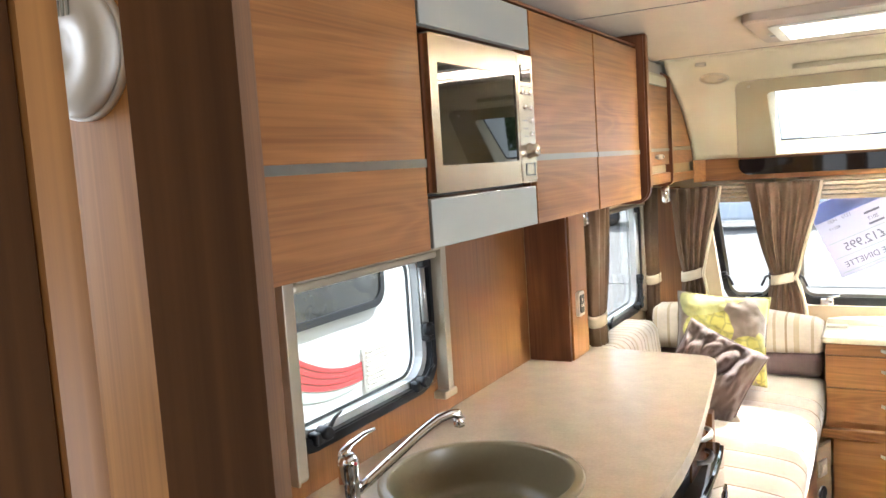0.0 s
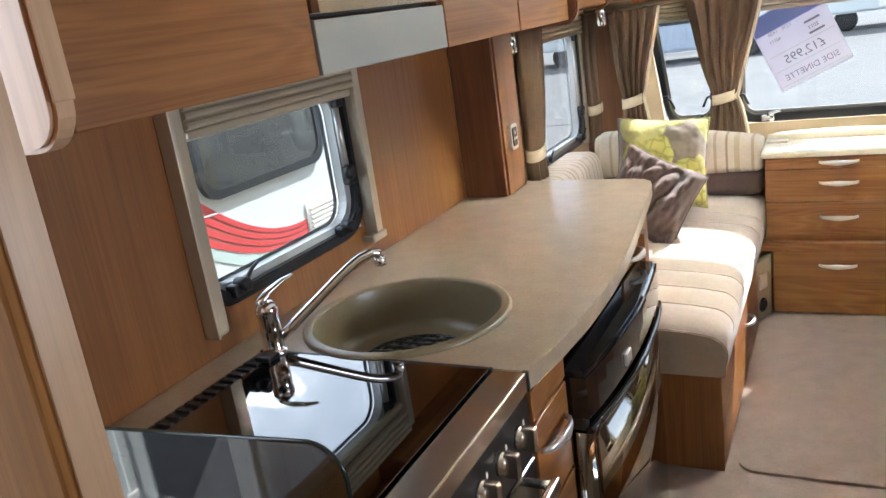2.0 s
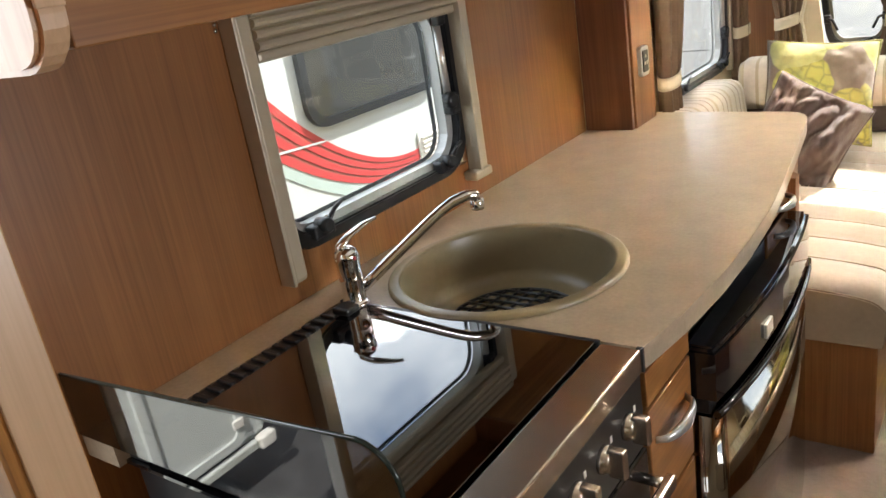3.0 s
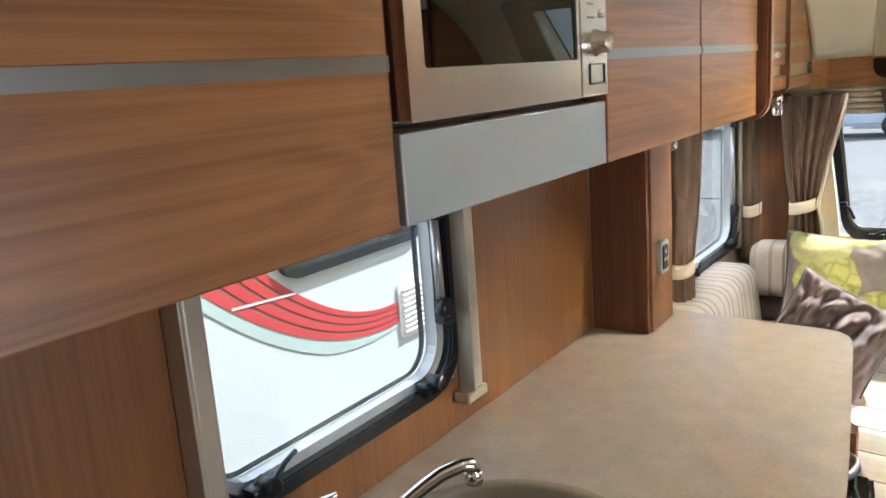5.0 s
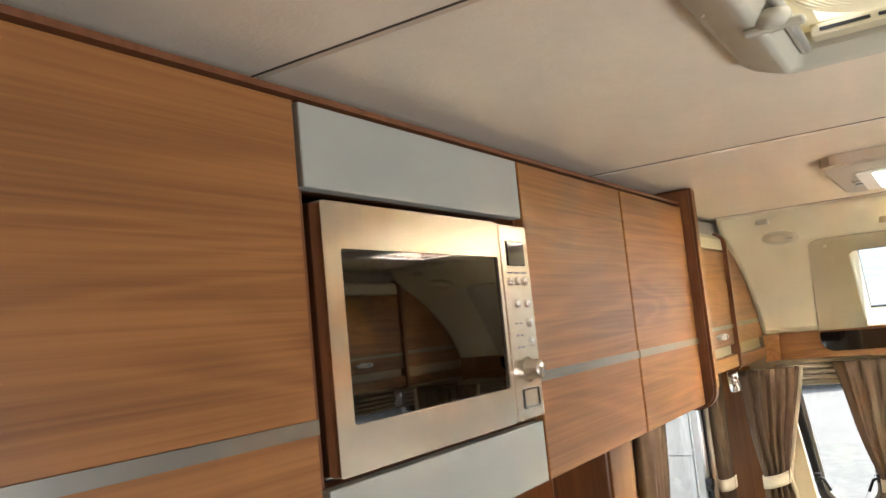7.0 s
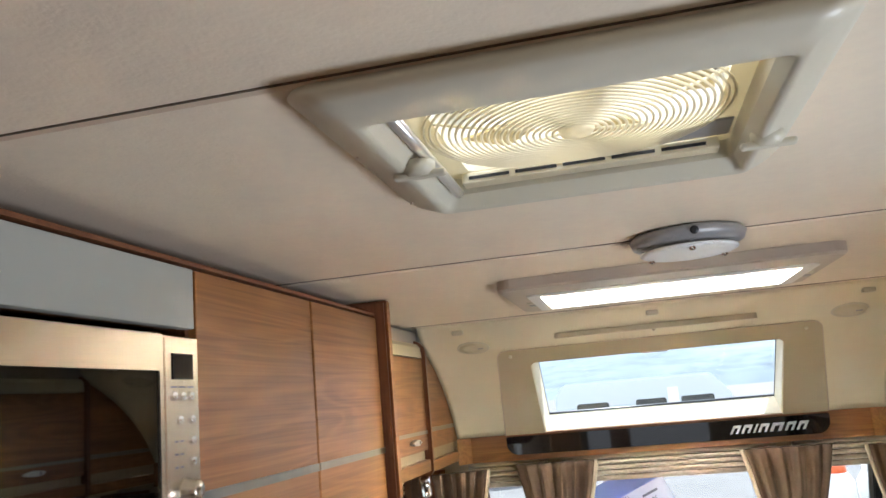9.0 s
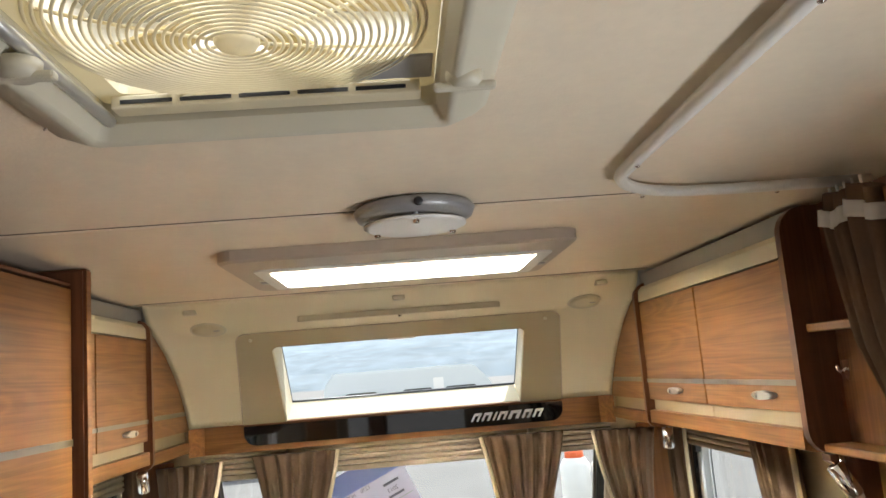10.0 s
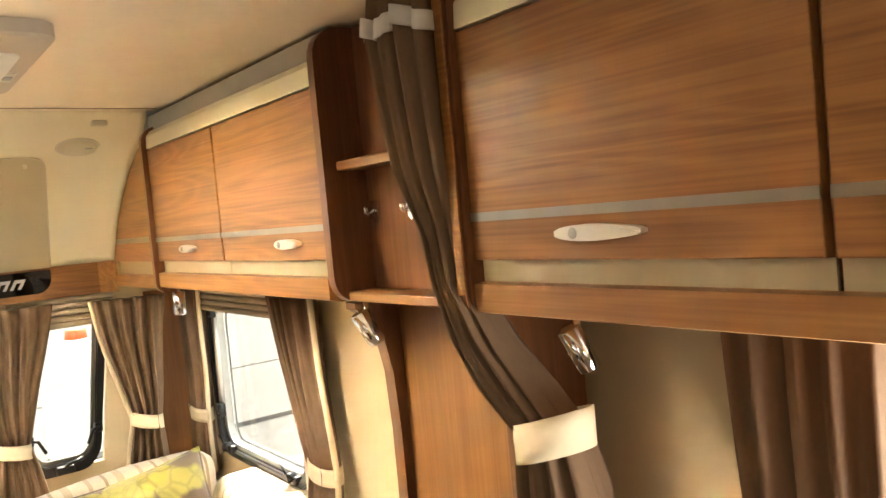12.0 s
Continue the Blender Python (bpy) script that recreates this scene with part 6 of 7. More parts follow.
    rbox(bm, min(X(-1.085), X(-0.90)), max(X(-1.085), X(-0.90)), 2.46 if mirror else 2.78, 3.74, 0.54, 0.815, 0.05, 5)
    for v in bm.verts:
        k = (v.co.z - 0.54) / 0.27
        v.co.x += (0.035 if mirror else -0.035) * k
    for f in bm.faces:
        f.smooth = True
    part("pad", bm, STRIPES_Y, b)
    # corner backrest across the front
    b = thing("corner_seat_cushion", "curved striped corner backrest over a brown base roll", "cushion", "corner backrests")
    bm = bmesh.new()
    def cr(u, v):
        a = u * 2 * math.pi
        xx = -0.985 + 0.76 * v
        hump = 0.83 + 0.045 * math.sin(math.pi * min(1, 0.25 + 0.75 * v)) - 0.03 * v
        hz = (hump - 0.645) / 2
        cyy = 3.93 - 0.10 * max(0, 0.35 - v) - 0.03 * math.sin(math.pi * v)
        e = 1 if 0.02 < v < 0.98 else 0.86
        cx, cz = math.cos(a), math.sin(a)
        return (X(xx), cyy + 0.085 * e * math.copysign(abs(cx) ** 0.55, cx), 0.645 + hz + hz * e * math.copysign(abs(cz) ** 0.55, cz))
    r = sheet_grid(bm, cr, 36, 30, wrap=True)
    bm.faces.new(r[0][::-1])
    bm.faces.new(r[-1])
    bmesh.ops.recalc_face_normals(bm, faces=bm.faces[:])
    part("pad", bm, STRIPES_X, b)
    bm = bmesh.new()
    rbox(bm, min(X(-0.985), X(-0.225)), max(X(-0.985), X(-0.225)), 3.845, 4.02, 0.54, 0.655, 0.035, 4)
    for f in bm.faces:
        f.smooth = True
    part("base_roll", bm, BROWNCLOTH, b, "brown velvet base roll")
    # window ledge behind
    solid("seat_ledge", bx(-1.09, -0.24, 4.03, 4.215, 0.60, 0.70, 0.004), BEIGE, "beige ledge behind the corner backrest", "ledge")
    # angled corner panel beside the chest
    cpn = thing("outlet_board", "beige angled panel with outlets between seat and chest", "panel", "corner panels")
    bm = bmesh.new()
    prism(bm, [(X(-0.255), 3.585), (X(-0.192), 3.742), (X(-0.192), 3.78), (X(-0.28), 3.60)], "z", 0.002, 0.285)
    part("board", bm, BEIGE, cpn)
    if not mirror:
        ang = math.degrees(math.atan2(3.742 - 3.585, -0.192 + 0.255))
        m1 = pose(-0.2235, 3.6635, 0.19, 0, 0, ang - 90) @ pose(0, 0, 0, 0, 90, 0)
        bm = bmesh.new()
        rbox(bm, -0.036, 0.036, -0.034, 0.034, 0, 0.010, 0.003)
        for v in bm.verts:
            v.co = m1 @ v.co
        part("switch_plate", bm, SATIN, cpn, "grey switch plate")
        bm = bmesh.new()
        rbox(bm, -0.016, 0.016, -0.020, 0.020, 0.010, 0.014, 0.002)
        for v in bm.verts:
            v.co = m1 @ v.co
        part("rocker", bm, WHITE, cpn)
        m2 = pose(-0.2235, 3.6635, 0.075, 0, 0, ang - 90) @ pose(0, 0, 0, 0, 90, 0)
        part("round_outlet", lathe(bmesh.new(), [(0.033, 0), (0.033, 0.006), (0.027, 0.010), (0.024, 0.004), (0.001, 0.004)], m2, 24), BLACK, cpn, "black round outlet")
        bm = bmesh.new()
    return s


seat(False)
seat(True)

# ---- chest of drawers ----
ch = thing("chest_of_drawers", "walnut chest of drawers with a pale top and bow handles", "chest")
part("body", box(-0.210, 0.370, 3.772, 4.20, 0.302, 0.728), WOOD_X, ch)
part("plinth_body", box(-0.185, 0.345, 3.775, 4.20, 0.0, 0.300), WOOD_X, ch)
part("ledge", box(-0.232, 0.390, 3.735, 3.80, 0.303, 0.345, 0.004), WOOD_X, ch)
TOP = plain("pale laminate top", (0.74, 0.66, 0.50), 0.35, vary=0.03, scale=20)
part("top", box(-0.225, 0.385, 3.742, 4.20, 0.730, 0.757, 0.008, 3), TOP, ch, "pale laminate top")
for z0, z1, hz in ((0.678, 0.728, 0.706), (0.532, 0.675, 0.615), (0.378, 0.529, 0.462)):
    d = part("drawer", box(-0.208, 0.368, 3.752, 3.771, z0, z1, 0.003), WOOD_X, ch)
    bow_handle(d, 0.085, 3.752, hz, 0.15, out=-1, face="y")
d = part("drawer", box(-0.183, 0.343, 3.755, 3.774, 0.006, 0.300, 0.003), WOOD_X, ch)
bow_handle(d, 0.082, 3.755, 0.237, 0.15, out=-1, face="y")
ty = thing("flap_table", "cream moulded fold-out table top lying on the chest", "table top")
bm = bmesh.new()
n = 24
outer = [(-0.215 + 0.59 * k / n, 4.02 + 0.10 * math.sin(math.pi * k / n) ** 0.5) for k in range(n + 1)]
inn = [(-0.10 + 0.36 * k / n, 4.032 + 0.05 * math.sin(math.pi * k / n) ** 0.5) for k in range(n + 1)]
ring(bm, outer, inn, "z", 0.7575, 0.785)
part("rim", bm, TOP, ty)
for x in (-0.215, 0.285):
    part("hinge_pad", box(x, x + 0.09, 3.95, 4.0, 0.7575, 0.768, 0.004), TOP, ty)

# ---- loose cushions ----
def pillow(name, label, w, h, t, m, mat, seed, crush=1.0):
    rnd = random.Random(seed)
    off = Vector((rnd.uniform(0, 9), rnd.uniform(0, 9), rnd.uniform(0, 9)))
    bm = bmesh.new()
    n = 56
    sides = []
    for sg in (1, -1):
        rows = []
        for j in range(n + 1):
            row = []
            for i in range(n + 1):
                u, v = 2 * i / n - 1, 2 * j / n - 1
                e = (1 - u ** 4) ** 0.5 * (1 - v ** 4) ** 0.5
                fold = 0.0
                if crush > 1.5:
                    q = Vector((u * 1.3 + 0.5 * v, v * 0.5 - 0.6 * u, sg * 0.3)) + off
                    fold = 0.12 * (0.25 - abs(noise.noise(q * 1.7))) * e + 0.045 * (0.25 - abs(noise.noise(q * 4.1 + off))) * e
                wr = fold + noise.fractal(Vector((u * (1.6 if crush < 1.5 else 1.9), v * (1.6 if crush < 1.5 else 0.8), sg)) + off, 1.1, 2.1, 4 if crush < 1.5 else 3) * 0.018 * crush * (0.3 + e)
                pin = 1 - 0.07 * (1 - abs(u) ** 2) * abs(v) ** 3 - 0.0
                pin2 = 1 - 0.07 * (1 - abs(v) ** 2) * abs(u) ** 3
                row.append(bm.verts.new(m @ Vector((u * w / 2 * pin2, v * h / 2 * pin - 0.05 * (crush - 1) * (1 - v) * (0.4 + u * u) * 0.4, sg * (t / 2 * e) + wr))))
            rows.append(row)
        sides.append(rows)
        for j in range(n):
            for i in range(n):
                f = bm.faces.new((rows[j][i], rows[j][i + 1], rows[j + 1][i + 1], rows[j + 1][i]))
                f.smooth = True
    bmesh.ops.remove_doubles(bm, verts=bm.verts[:], dist=0.012 * 0.2)
    bmesh.ops.recalc_face_normals(bm, faces=bm.faces[:])
    c = thing(name, label, "cushion", "scatter cushions")
    part("cover", bm, mat, c)
    bm = bmesh.new()
    ring_pts = []
    for k in range(80):
        a = 4 * k / 80
        s, f = int(a), a - int(a)
        u, v = ((2 * f - 1, -1), (1, 2 * f - 1), (1 - 2 * f, 1), (-1, 1 - 2 * f))[s]
        pin = 1 - 0.07 * (1 - abs(u) ** 2) * abs(v) ** 3
        pin2 = 1 - 0.07 * (1 - abs(v) ** 2) * abs(u) ** 3
        ring_pts.append(m @ Vector((u * w / 2 * pin2, v * h / 2 * pin, 0)))
    tube(bm, ring_pts, 0.004, 6, closed=True)
    part("piping", bm, mat, c)
    return c


def flower_cloth():
    m = plain("floral cushion cloth", (0.22, 0.17, 0.12), 0.8, vary=0.1, scale=60, bump=0.25, bump_scale=600, sheen=0.3)
    n, l = m.node_tree.nodes, m.node_tree.links
    b = n["Principled BSDF"]
    co = n.new("ShaderNodeTexCoord")
    warp = n.new("ShaderNodeTexNoise")
    warp.inputs["Scale"].default_value = 14
    l.new(co.outputs["Object"], warp.inputs["Vector"])
    add = n.new("ShaderNodeVectorMath")
    add.operation = "MULTIPLY_ADD"
    add.inputs[1].default_value = (0.035, 0.035, 0.035)
    l.new(warp.outputs["Color"], add.inputs[0])
    l.new(co.outputs["Object"], add.inputs[2])
    vo = n.new("ShaderNodeTexVoronoi")
    vo.inputs["Scale"].default_value = 6.5
    l.new(add.outputs[0], vo.inputs["Vector"])
    petals = n.new("ShaderNodeTexVoronoi")
    petals.inputs["Scale"].default_value = 21
    l.new(add.outputs[0], petals.inputs["Vector"])
    petals.feature = "DISTANCE_TO_EDGE"
    mask = n.new("ShaderNodeValToRGB")
    mask.color_ramp.elements[0].position, mask.color_ramp.elements[0].color = 0.62, (1, 1, 1, 1)
    mask.color_ramp.elements[1].position, mask.color_ramp.elements[1].color = 0.66, (0, 0, 0, 1)
    l.new(vo.outputs["Distance"], mask.inputs["Fac"])
    tone = n.new("ShaderNodeValToRGB")
    tone.color_ramp.elements[0].position, tone.color_ramp.elements[0].color = 0.0, (0.20, 0.17, 0.02, 1)
    tone.color_ramp.elements[1].position, tone.color_ramp.elements[1].color = 0.14, (0.46, 0.40, 0.04, 1)
    l.new(petals.outputs["Distance"], tone.inputs["Fac"])
    pale = n.new("ShaderNodeMix")
    pale.data_type = "RGBA"
    l.new(vo.outputs["Color"], pale.inputs["Factor"])
    l.new(tone.outputs["Color"], pale.inputs["A"])
    pale.inputs["B"].default_value = (0.44, 0.42, 0.16, 1)
    mix = n.new("ShaderNodeMix")
    mix.data_type = "RGBA"
    l.new(mask.outputs["Color"], mix.inputs["Factor"])
    old = b.inputs["Base Color"].links[0].from_socket
    l.new(old, mix.inputs["A"])
    l.new(pale.outputs["Result"], mix.inputs["B"])
    l.new(mix.outputs["Result"], b.inputs["Base Color"])
    return m


FLOWERS = flower_cloth()
pillow("scatter_cushion", "lime floral cushion leaning on the corner backrest", 0.39, 0.39, 0.13, look((-0.605, 3.52, 0.785), (-0.30, 2.4, 1.20)) @ pose(0, 0, 0, 0, 0, 6), FLOWERS, 3)
pillow("scatter_cushion", "crumpled plain brown velvet cushion lying on the seat", 0.34, 0.33, 0.13, look((-0.605, 3.27, 0.70), (-0.38, 2.4, 1.15)) @ pose(0, 0, 0, 0, 0, 30), BROWNCLOTH, 4, 1.65)
pillow("scatter_cushion", "lime floral cushion leaning on the far backrest", 0.42, 0.40, 0.13, look((0.80, 3.60, 0.725), (0.35, 2.6, 1.15)) @ pose(0, 0, 0, 0, 0, -14), FLOWERS, 6)

# ---- price sheet in the front window ----
ps = thing("price_sheet", "tilted printed price sheet stuck inside the front window", "paper sign")
PC = Vector((-0.085, 4.200, 1.190))
ang = -24.5
mp = Matrix.Translation(PC) @ pose(0, 0, 0, 90, 0, 180) @ pose(0, 0, 0, 0, 0, ang)
def on_sheet(u0, u1, v0, v1, d0, d1):
    bm = box(u0, u1, v0, v1, d0, d1)
    for v in bm.verts:
        v.co = mp @ v.co
    bmesh.ops.recalc_face_normals(bm, faces=bm.faces[:])
    return bm
part("sheet", on_sheet(-0.165, 0.165, -0.185, 0.185, -0.0006, 0.0006), PAPERMAT, ps)
part("sky_print", on_sheet(-0.162, 0.162, 0.095, 0.182, -0.0011, -0.0007), milky("printed blue", (0.34, 0.42, 0.75), 0.5), ps, "blue printed band")
part("frame_print", on_sheet(-0.150, 0.150, -0.096, -0.092, -0.0012, -0.0007), SAGE, ps)
part("frame_print", on_sheet(-0.150, 0.150, -0.170, -0.166, -0.0012, -0.0007), SAGE, ps)
part("frame_print", on_sheet(-0.150, 0.150, -0.020, -0.016, -0.0012, -0.0007), SAGE, ps)
def words(text, u, v, size, parent):
    cv = bpy.data.curves.new("words", "FONT")
    cv.body, cv.size, cv.align_x, cv.extrude = text, size, "CENTER", 0.0003
    ob = new("words", cv)
    me = bpy.data.meshes.new_from_object(ob.evaluated_get(bpy.context.evaluated_depsgraph_get()))
    bpy.data.objects.remove(ob)
    me.transform(mp @ pose(u, v, -0.0014))
    me.materials.clear()
    me.materials.append(INK)
    o = new("printed_words", me)
    o.parent = parent
words("SIDE DINETTE", 0, -0.148, 0.040, ps)
words("£12,995", 0, -0.075, 0.058, ps)
words("2013", -0.08, 0.02, 0.024, ps)
words("1270", 0.02, 0.075, 0.022, ps)
words("1420", 0.085, 0.075, 0.022, ps)
words("40111", 0.09, 0.04, 0.022, ps)
for v in (0.052, -0.002):
    part("print_bar", on_sheet(-0.12, -0.05, v, v + 0.010, -0.0012, -0.0007), INK, ps)


# ---- outside ----
GZ = -0.55
bm = bmesh.new()
rbox(bm, -400, 400, -400, 400, GZ - 0.2, GZ)
solid("ground", bm, CONCRETE, "grey sunlit concrete yard", "ground", kind="structure")
solid("gravel_bed", box(1.9, 9.0, -3.0, 9.4, GZ + 0.004, GZ + 0.02), GRAVEL, "grey gravel beside the caravan", "ground", kind="structure")
solid("tarmac_strip", box(-5.0, -1.25, -6.0, 1.2, GZ + 0.004, GZ + 0.016), TARMAC, "dark tarmac between the caravans", "ground", kind="structure")
solid("gravel_bed", box(-2.4, -1.25, 1.22, 14.0, GZ + 0.004, GZ + 0.02), GRAVEL, "grey gravel strip between the caravans", "ground", kind="structure")
solid("pavement_kerb", box(1.6, 30.0, 9.4, 9.6, GZ + 0.004, GZ + 0.07, 0.01), CONCRETE, "pale kerb at the gravel's edge", "kerb", kind="structure")
solid("road", box(-60, 60, 13.0, 22.0, GZ + 0.004, GZ + 0.012), ASPHALT, "dusty grey tarmac road", "road", kind="structure")
nb = thing("neighbour_caravan", "white touring caravan with red swoosh stripes alongside", "caravan")
NX = -2.50
bm = bmesh.new()
prism(bm, round_rect(-0.60, 5.3, GZ + 0.24, 1.62, 0.35, 8, radii=(0.05, 0.35, 0.35, 0.35)), "x", NX - 2.1, NX)
bmesh.ops.bevel(bm, geom=[e for e in bm.edges if abs(e.verts[0].co.x - e.verts[1].co.x) < 1e-6 and e.verts[0].co.x > NX - 0.1], offset=0.04, segments=3, affect="EDGES")
part("shell", bm, VANWHITE, nb)
w = part("window", prism(bmesh.new(), round_rect(2.72, 3.66, 0.875, 1.36, 0.10), "x", NX + 0.001, NX + 0.022), DARKPANE, nb, "dark tinted window")
part("window_inset", ring(bmesh.new(), round_rect(2.70, 3.68, 0.855, 1.38, 0.11), round_rect(2.74, 3.64, 0.895, 1.34, 0.09), "x", NX + 0.001, NX + 0.03), RUBBER, w)
def stripe_low(y):
    t = (3.43 - y) / 0.9
    return 0.475 - 0.05 * t + 0.335 * t * t


def stripe_high(y):
    return stripe_low(y) + 0.10 + 0.16 * max(0.0, (3.43 - y) / 0.9) ** 1.8


def band(name, low, high, y0, y1, mat, proud, label=""):
    """A vinyl band on the caravan side between two curves."""
    ys = [y0 + (y1 - y0) * k / 30 for k in range(31)]
    part(name, prism(bmesh.new(), [(y, low(y)) for y in ys] + [(y, high(y)) for y in reversed(ys)], "x", NX + 0.0005, NX + proud), mat, nb, label)


def share(f):
    return lambda y: stripe_low(y) + f * (stripe_high(y) - stripe_low(y))


band("stripe_ground", stripe_low, stripe_high, 2.0, 3.44, plain("dull red vinyl", (0.30, 0.10, 0.08), 0.4, vary=0.06), 0.002)
for k in range(4):
    band("stripe", share(0.27 * k), share(0.27 * k + 0.19), 2.0, 3.44, RED, 0.005)
band("green_stripe", lambda y: stripe_low(y) - 0.065 + 0.05 * max(0.0, (y - 2.95) / 0.49), lambda y: stripe_low(y) - 0.012, 2.0, 3.44, SAGE, 0.004, "pale green stripe")
part("white_slash", prism(bmesh.new(), [(2.46, 0.812), (2.46, 0.823), (2.79, 0.797), (2.79, 0.789)], "x", NX + 0.0062, NX + 0.008), VANWHITE, nb)
# service hatch low on the side
ht = part("service_hatch", prism(bmesh.new(), round_rect(-0.44, -0.06, -0.24, 0.34, 0.05), "x", NX + 0.001, NX + 0.012), VANWHITE, nb, "white moulded service hatch")
part("hatch_rim", ring(bmesh.new(), round_rect(-0.46, -0.04, -0.26, 0.36, 0.06), round_rect(-0.425, -0.075, -0.225, 0.325, 0.045), "x", NX + 0.001, NX + 0.026), VANWHITE, ht)
for z in (-0.16, 0.26):
    part("hatch_catch", box(NX + 0.0261, NX + 0.04, -0.455, -0.40, z - 0.02, z + 0.02, 0.006), WHITE, ht)
part("skirt_rail", box(NX + 0.001, NX + 0.03, -0.50, 4.95, -0.325, -0.285, 0.008), VANWHITE, nb, "ribbed white rail along the bottom edge")
for k in range(3):
    part("rail_groove", box(NX + 0.0301, NX + 0.0325, -0.50, 4.95, -0.319 + 0.011 * k, -0.316 + 0.011 * k), GREY, nb)
part("rail_end_cap", box(NX + 0.001, NX + 0.05, -0.585, -0.50, -0.335, -0.275, 0.012, 3), WHITE, nb)
gl2 = part("vent_grille", prism(bmesh.new(), round_rect(3.445, 3.76, 0.385, 0.665, 0.03), "x", NX + 0.001, NX + 0.012), WHITE, nb, "white vent grille")
for k in range(9):
    part("louvre", box(NX + 0.012, NX + 0.026, 3.465, 3.74, 0.41 + 0.026 * k, 0.423 + 0.026 * k, 0.003), WHITE, gl2)
for y in (1.3, 2.2):
    part("wheel", lathe(bmesh.new(), [(0.30, -0.09), (0.32, -0.06), (0.32, 0.06), (0.30, 0.09), (0.001, 0.09)], pose(NX - 0.1, y - 0.2, GZ + 0.32, 0, 90, 0), 28), TYRE, nb)


def tourer(x, y, turn, w, l, h, label, stripe):
    """A parked touring caravan, long side along local x."""
    c = thing("touring_caravan", label, "caravan", "parked caravans")
    m = pose(x, y, GZ, 0, 0, turn)
    def put(name, bm, mat, parent=None, lab=""):
        for v in bm.verts:
            v.co = m @ v.co
        return part(name, bm, mat, parent or c, lab)
    bm = bmesh.new()
    prism(bm, [(-l / 2, 0.5), (l / 2 - 0.3, 0.5), (l / 2, 1.2), (l / 2 - 0.15, 1.9), (l / 2 - 0.7, h), (-l / 2 + 0.3, h), (-l / 2, h - 0.4)], "y", -w / 2, w / 2)
    bmesh.ops.bevel(bm, geom=bm.edges[:], offset=0.06, segments=2, affect="EDGES")
    put("shell", bm, VANWHITE)
    for x0, x1 in ((-l * 0.38, -l * 0.20), (-l * 0.05, l * 0.12), (l * 0.2, l * 0.38)):
        put("window", prism(bmesh.new(), round_rect(x0, x1, 1.35, 1.85, 0.08), "y", -w / 2 - 0.02, -w / 2 + 0.02), DARKPANE)
    put("stripe", box(-l / 2 + 0.1, l / 2 - 0.2, -w / 2 - 0.012, -w / 2 + 0.01, 0.95, 1.08), stripe)
    wh = lathe(bmesh.new(), [(0.24, -0.1), (0.31, -0.07), (0.31, 0.07), (0.24, 0.1), (0.001, 0.1)], pose(-0.1, -w / 2 + 0.24, 0.31, 90, 0, 0), 24)
    put("wheel", wh, TYRE)
    bm = tube(bmesh.new(), [(l / 2 - 0.3, -0.3, 0.48), (l / 2 + 1.0, 0, 0.48)], 0.04, 8)
    tube(bm, [(l / 2 - 0.3, 0.3, 0.48), (l / 2 + 1.0, 0, 0.48)], 0.04, 8)
    tube(bm, [(l / 2 + 0.9, 0, 0.48), (l / 2 + 0.9, 0, 0.05)], 0.04, 8)
    put("drawbar", bm, LAMPGREY)
    put("door", prism(bmesh.new(), round_rect(l * 0.13, l * 0.19, 0.6, h - 0.35, 0.03), "y", -w / 2 - 0.015, -w / 2 + 0.01), WHITE)
    return c


tourer(-7.5, 25.0, 0, 2.2, 6.0, 2.5, "white caravan parked across the yard", RED)
tourer(0.2, 27.5, 4, 2.2, 5.5, 2.5, "white caravan with a dark drawbar across the yard", SAGE)
tourer(9.0, 26.0, 175, 2.2, 6.2, 2.6, "white caravan parked among others in the yard", SAGE)
tourer(16.0, 20.0, 150, 2.2, 6.0, 2.5, "white caravan parked beside the gravel", RED)
tourer(13.0, 10.5, 95, 2.2, 6.0, 2.5, "white caravan seen past the side window", SAGE)


def car(x, y, turn):
    c = thing("parked_car", "silver blue hatchback parked in the yard", "car")
    m = pose(x, y, GZ, 0, 0, turn)
    def put(name, bm, mat):
        for v in bm.verts:
            v.co = m @ v.co
        part(name, bm, mat, c)
    bm = bmesh.new()
    prism(bm, [(-2.0, 0.3), (2.0, 0.3), (2.05, 0.65), (1.85, 0.85), (1.0, 0.95), (0.45, 1.4), (-1.2, 1.45), (-1.95, 0.95)], "y", -0.85, 0.85)
    bmesh.ops.bevel(bm, geom=bm.edges[:], offset=0.07, segments=2, affect="EDGES")
    put("body", bm, CARBLUE)
    put("side_glass", prism(bmesh.new(), [(-1.5, 1.0), (0.75, 1.0), (0.4, 1.33), (-1.15, 1.36)], "y", -0.87, -0.80), DARKPANE)
    for xx in (-1.25, 1.25):
        put("wheel", lathe(bmesh.new(), [(0.2, -0.1), (0.31, -0.08), (0.31, 0.08), (0.2, 0.1), (0.001, 0.1)], pose(xx, -0.8, 0.31, 90, 0, 0), 20), TYRE)
car(-3.4, 22.6, 10)
# water containers by the road
for x, cap in ((1.755, ORANGE), (2.12, WHITE)):
    wc = thing("water_container", "white water container with a coloured cap", "container", "water containers")
    part("body", lathe(bmesh.new(), [(0.16, 0), (0.17, 0.03), (0.17, 0.42), (0.12, 0.50), (0.06, 0.53), (0.001, 0.53)], pose(x + 0.15, 9.9, GZ + 0.70), 20), WHITE, wc)
    part("cap", lathe(bmesh.new(), [(0.10, 0.50), (0.11, 0.51), (0.10, 0.60), (0.001, 0.60)], pose(x + 0.15, 9.9, GZ + 0.70), 20), cap, wc)
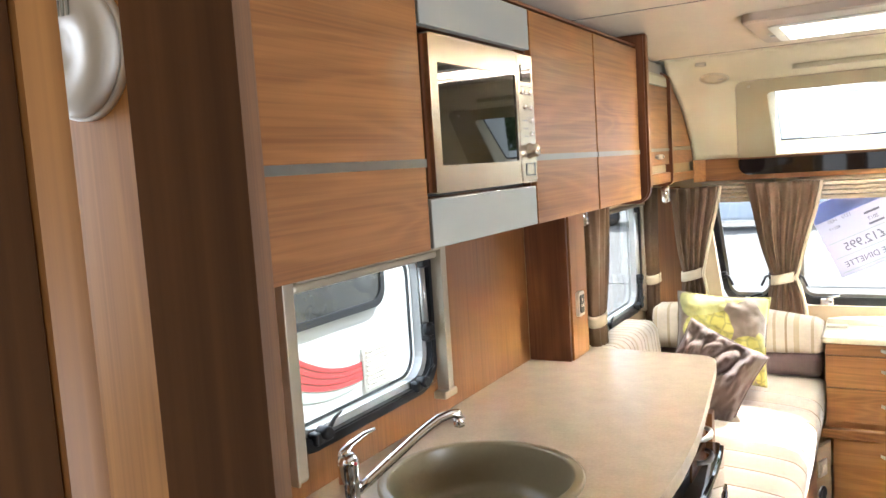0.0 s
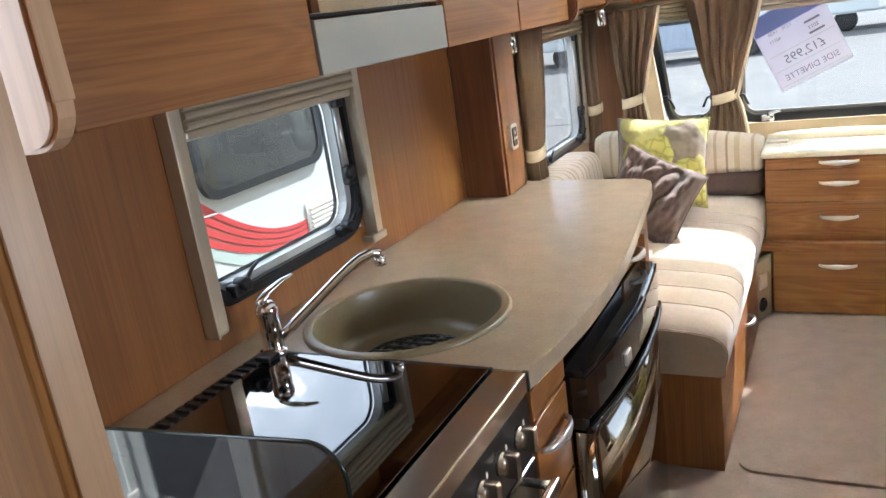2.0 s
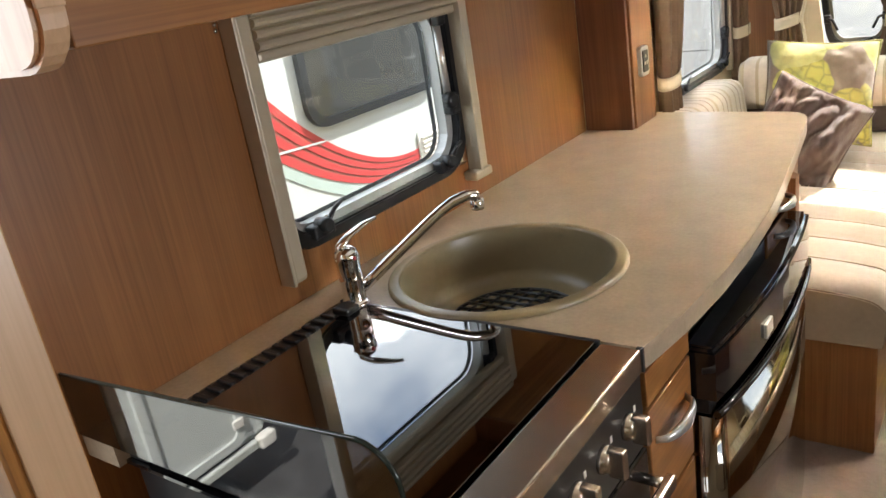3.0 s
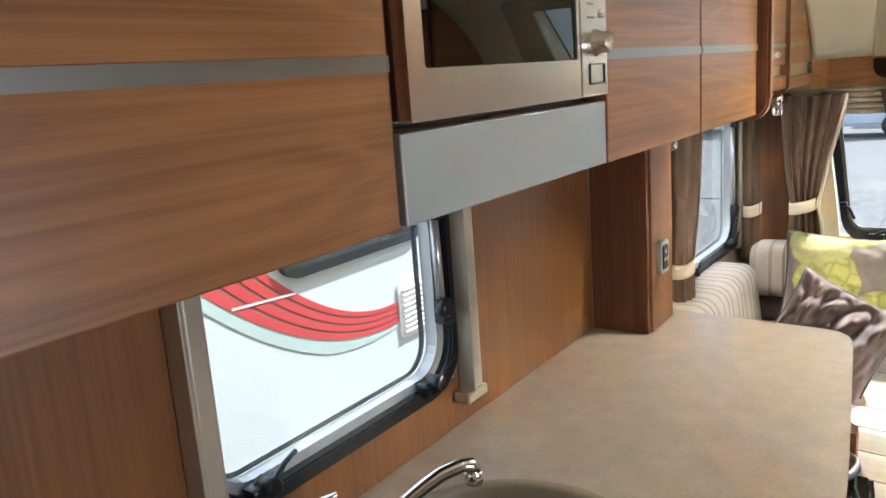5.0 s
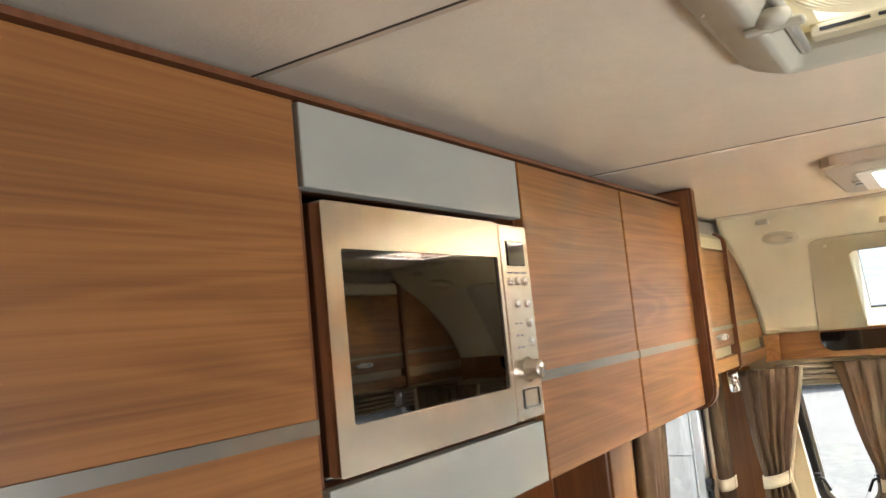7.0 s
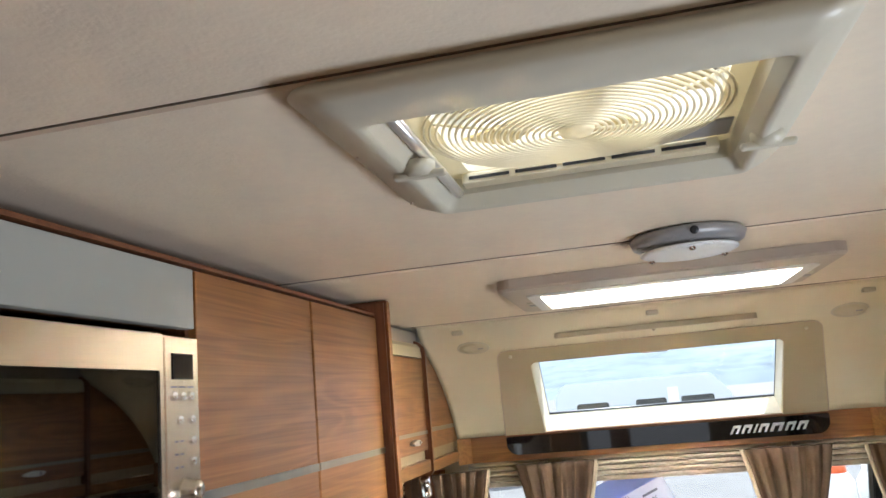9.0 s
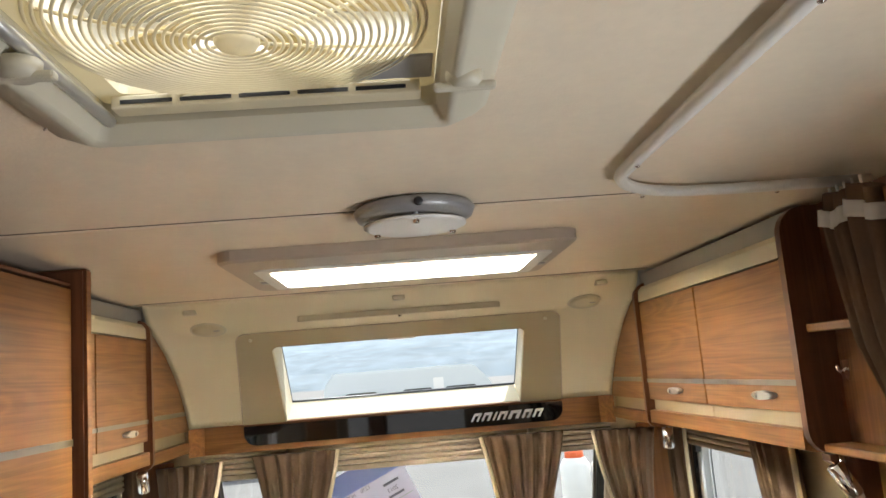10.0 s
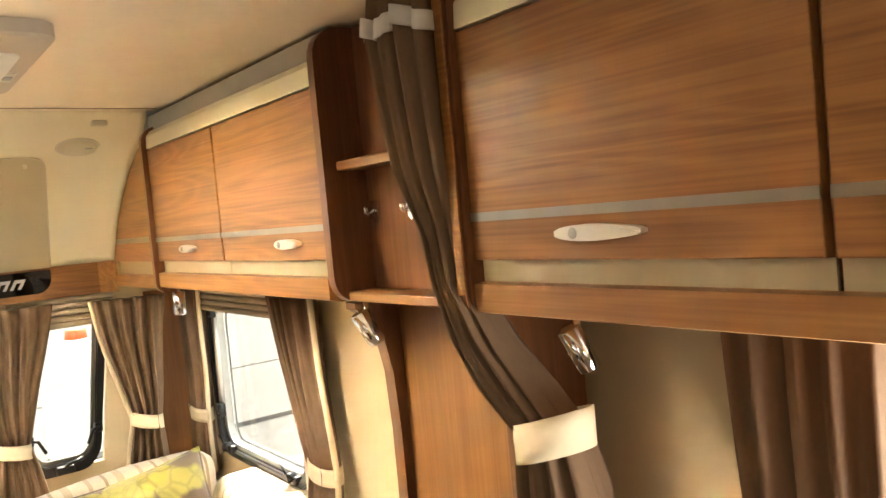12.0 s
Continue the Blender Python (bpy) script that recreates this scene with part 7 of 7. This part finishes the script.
solid("display_stand", box(1.55, 2.6, 9.72, 10.1, GZ, GZ + 0.70, 0.02), WHITE, "white stand carrying water containers", "stand")


def tree(x, y, h, seed):
    t = thing("tree", "leafy green tree behind the yard", "tree", "yard trees")
    rnd = random.Random(seed)
    bm = bmesh.new()
    tube(bm, [(x, y, GZ), (x + 0.1, y, GZ + h * 0.35), (x, y, GZ + h * 0.75)], [0.22, 0.16, 0.05], 8)
    for k in range(6):
        a = rnd.uniform(0, 6.28)
        z = GZ + h * rnd.uniform(0.3, 0.6)
        tube(bm, [(x, y, z), (x + h * 0.22 * math.cos(a), y + h * 0.22 * math.sin(a), z + h * 0.2)], [0.08, 0.02], 6)
    part("trunk", bm, BARK, t)
    bm = bmesh.new()
    for k in range(2600):
        a, b = rnd.uniform(0, 6.28), rnd.uniform(-1.4, 1.5)
        r = h * 0.30 * rnd.random() ** 0.45 * (1 + 0.22 * math.sin(3 * a + seed) + 0.18 * math.sin(5 * b + 2 * a + seed))
        p = Vector((x + r * math.cos(a) * math.cos(b), y + r * math.sin(a) * math.cos(b), GZ + h * 0.66 + r * 1.05 * math.sin(b)))
        q = Euler((rnd.uniform(0, 6), rnd.uniform(0, 6), rnd.uniform(0, 6))).to_matrix()
        s = rnd.uniform(0.2, 0.42)
        bm.faces.new([bm.verts.new(p + q @ Vector(c) * s) for c in ((-1, 0, 0), (0, -0.6, 0.2), (1, 0, 0), (0, 0.6, 0.2))])
    part("crown", bm, LEAF, t)
for k, (x, y, h) in enumerate(((-30, 66, 9), (-24, 80, 9), (24, 80, 11), (30, 72, 10), (34, 48, 8), (42, 30, 8))):
    tree(x, y, h, k + 1)


# ---- added backdrop hill closing the view, haze painted into its colour ----
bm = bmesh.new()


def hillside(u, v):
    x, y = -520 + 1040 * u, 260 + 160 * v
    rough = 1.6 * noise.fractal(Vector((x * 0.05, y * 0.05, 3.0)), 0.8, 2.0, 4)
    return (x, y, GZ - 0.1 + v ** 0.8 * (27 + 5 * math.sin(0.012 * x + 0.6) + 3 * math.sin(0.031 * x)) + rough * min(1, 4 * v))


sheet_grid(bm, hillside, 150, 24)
solid("far_hillside", bm, HAZE_TINT, "wooded backdrop hill beyond the yard, haze painted into its blue-green", "hill", kind="structure")
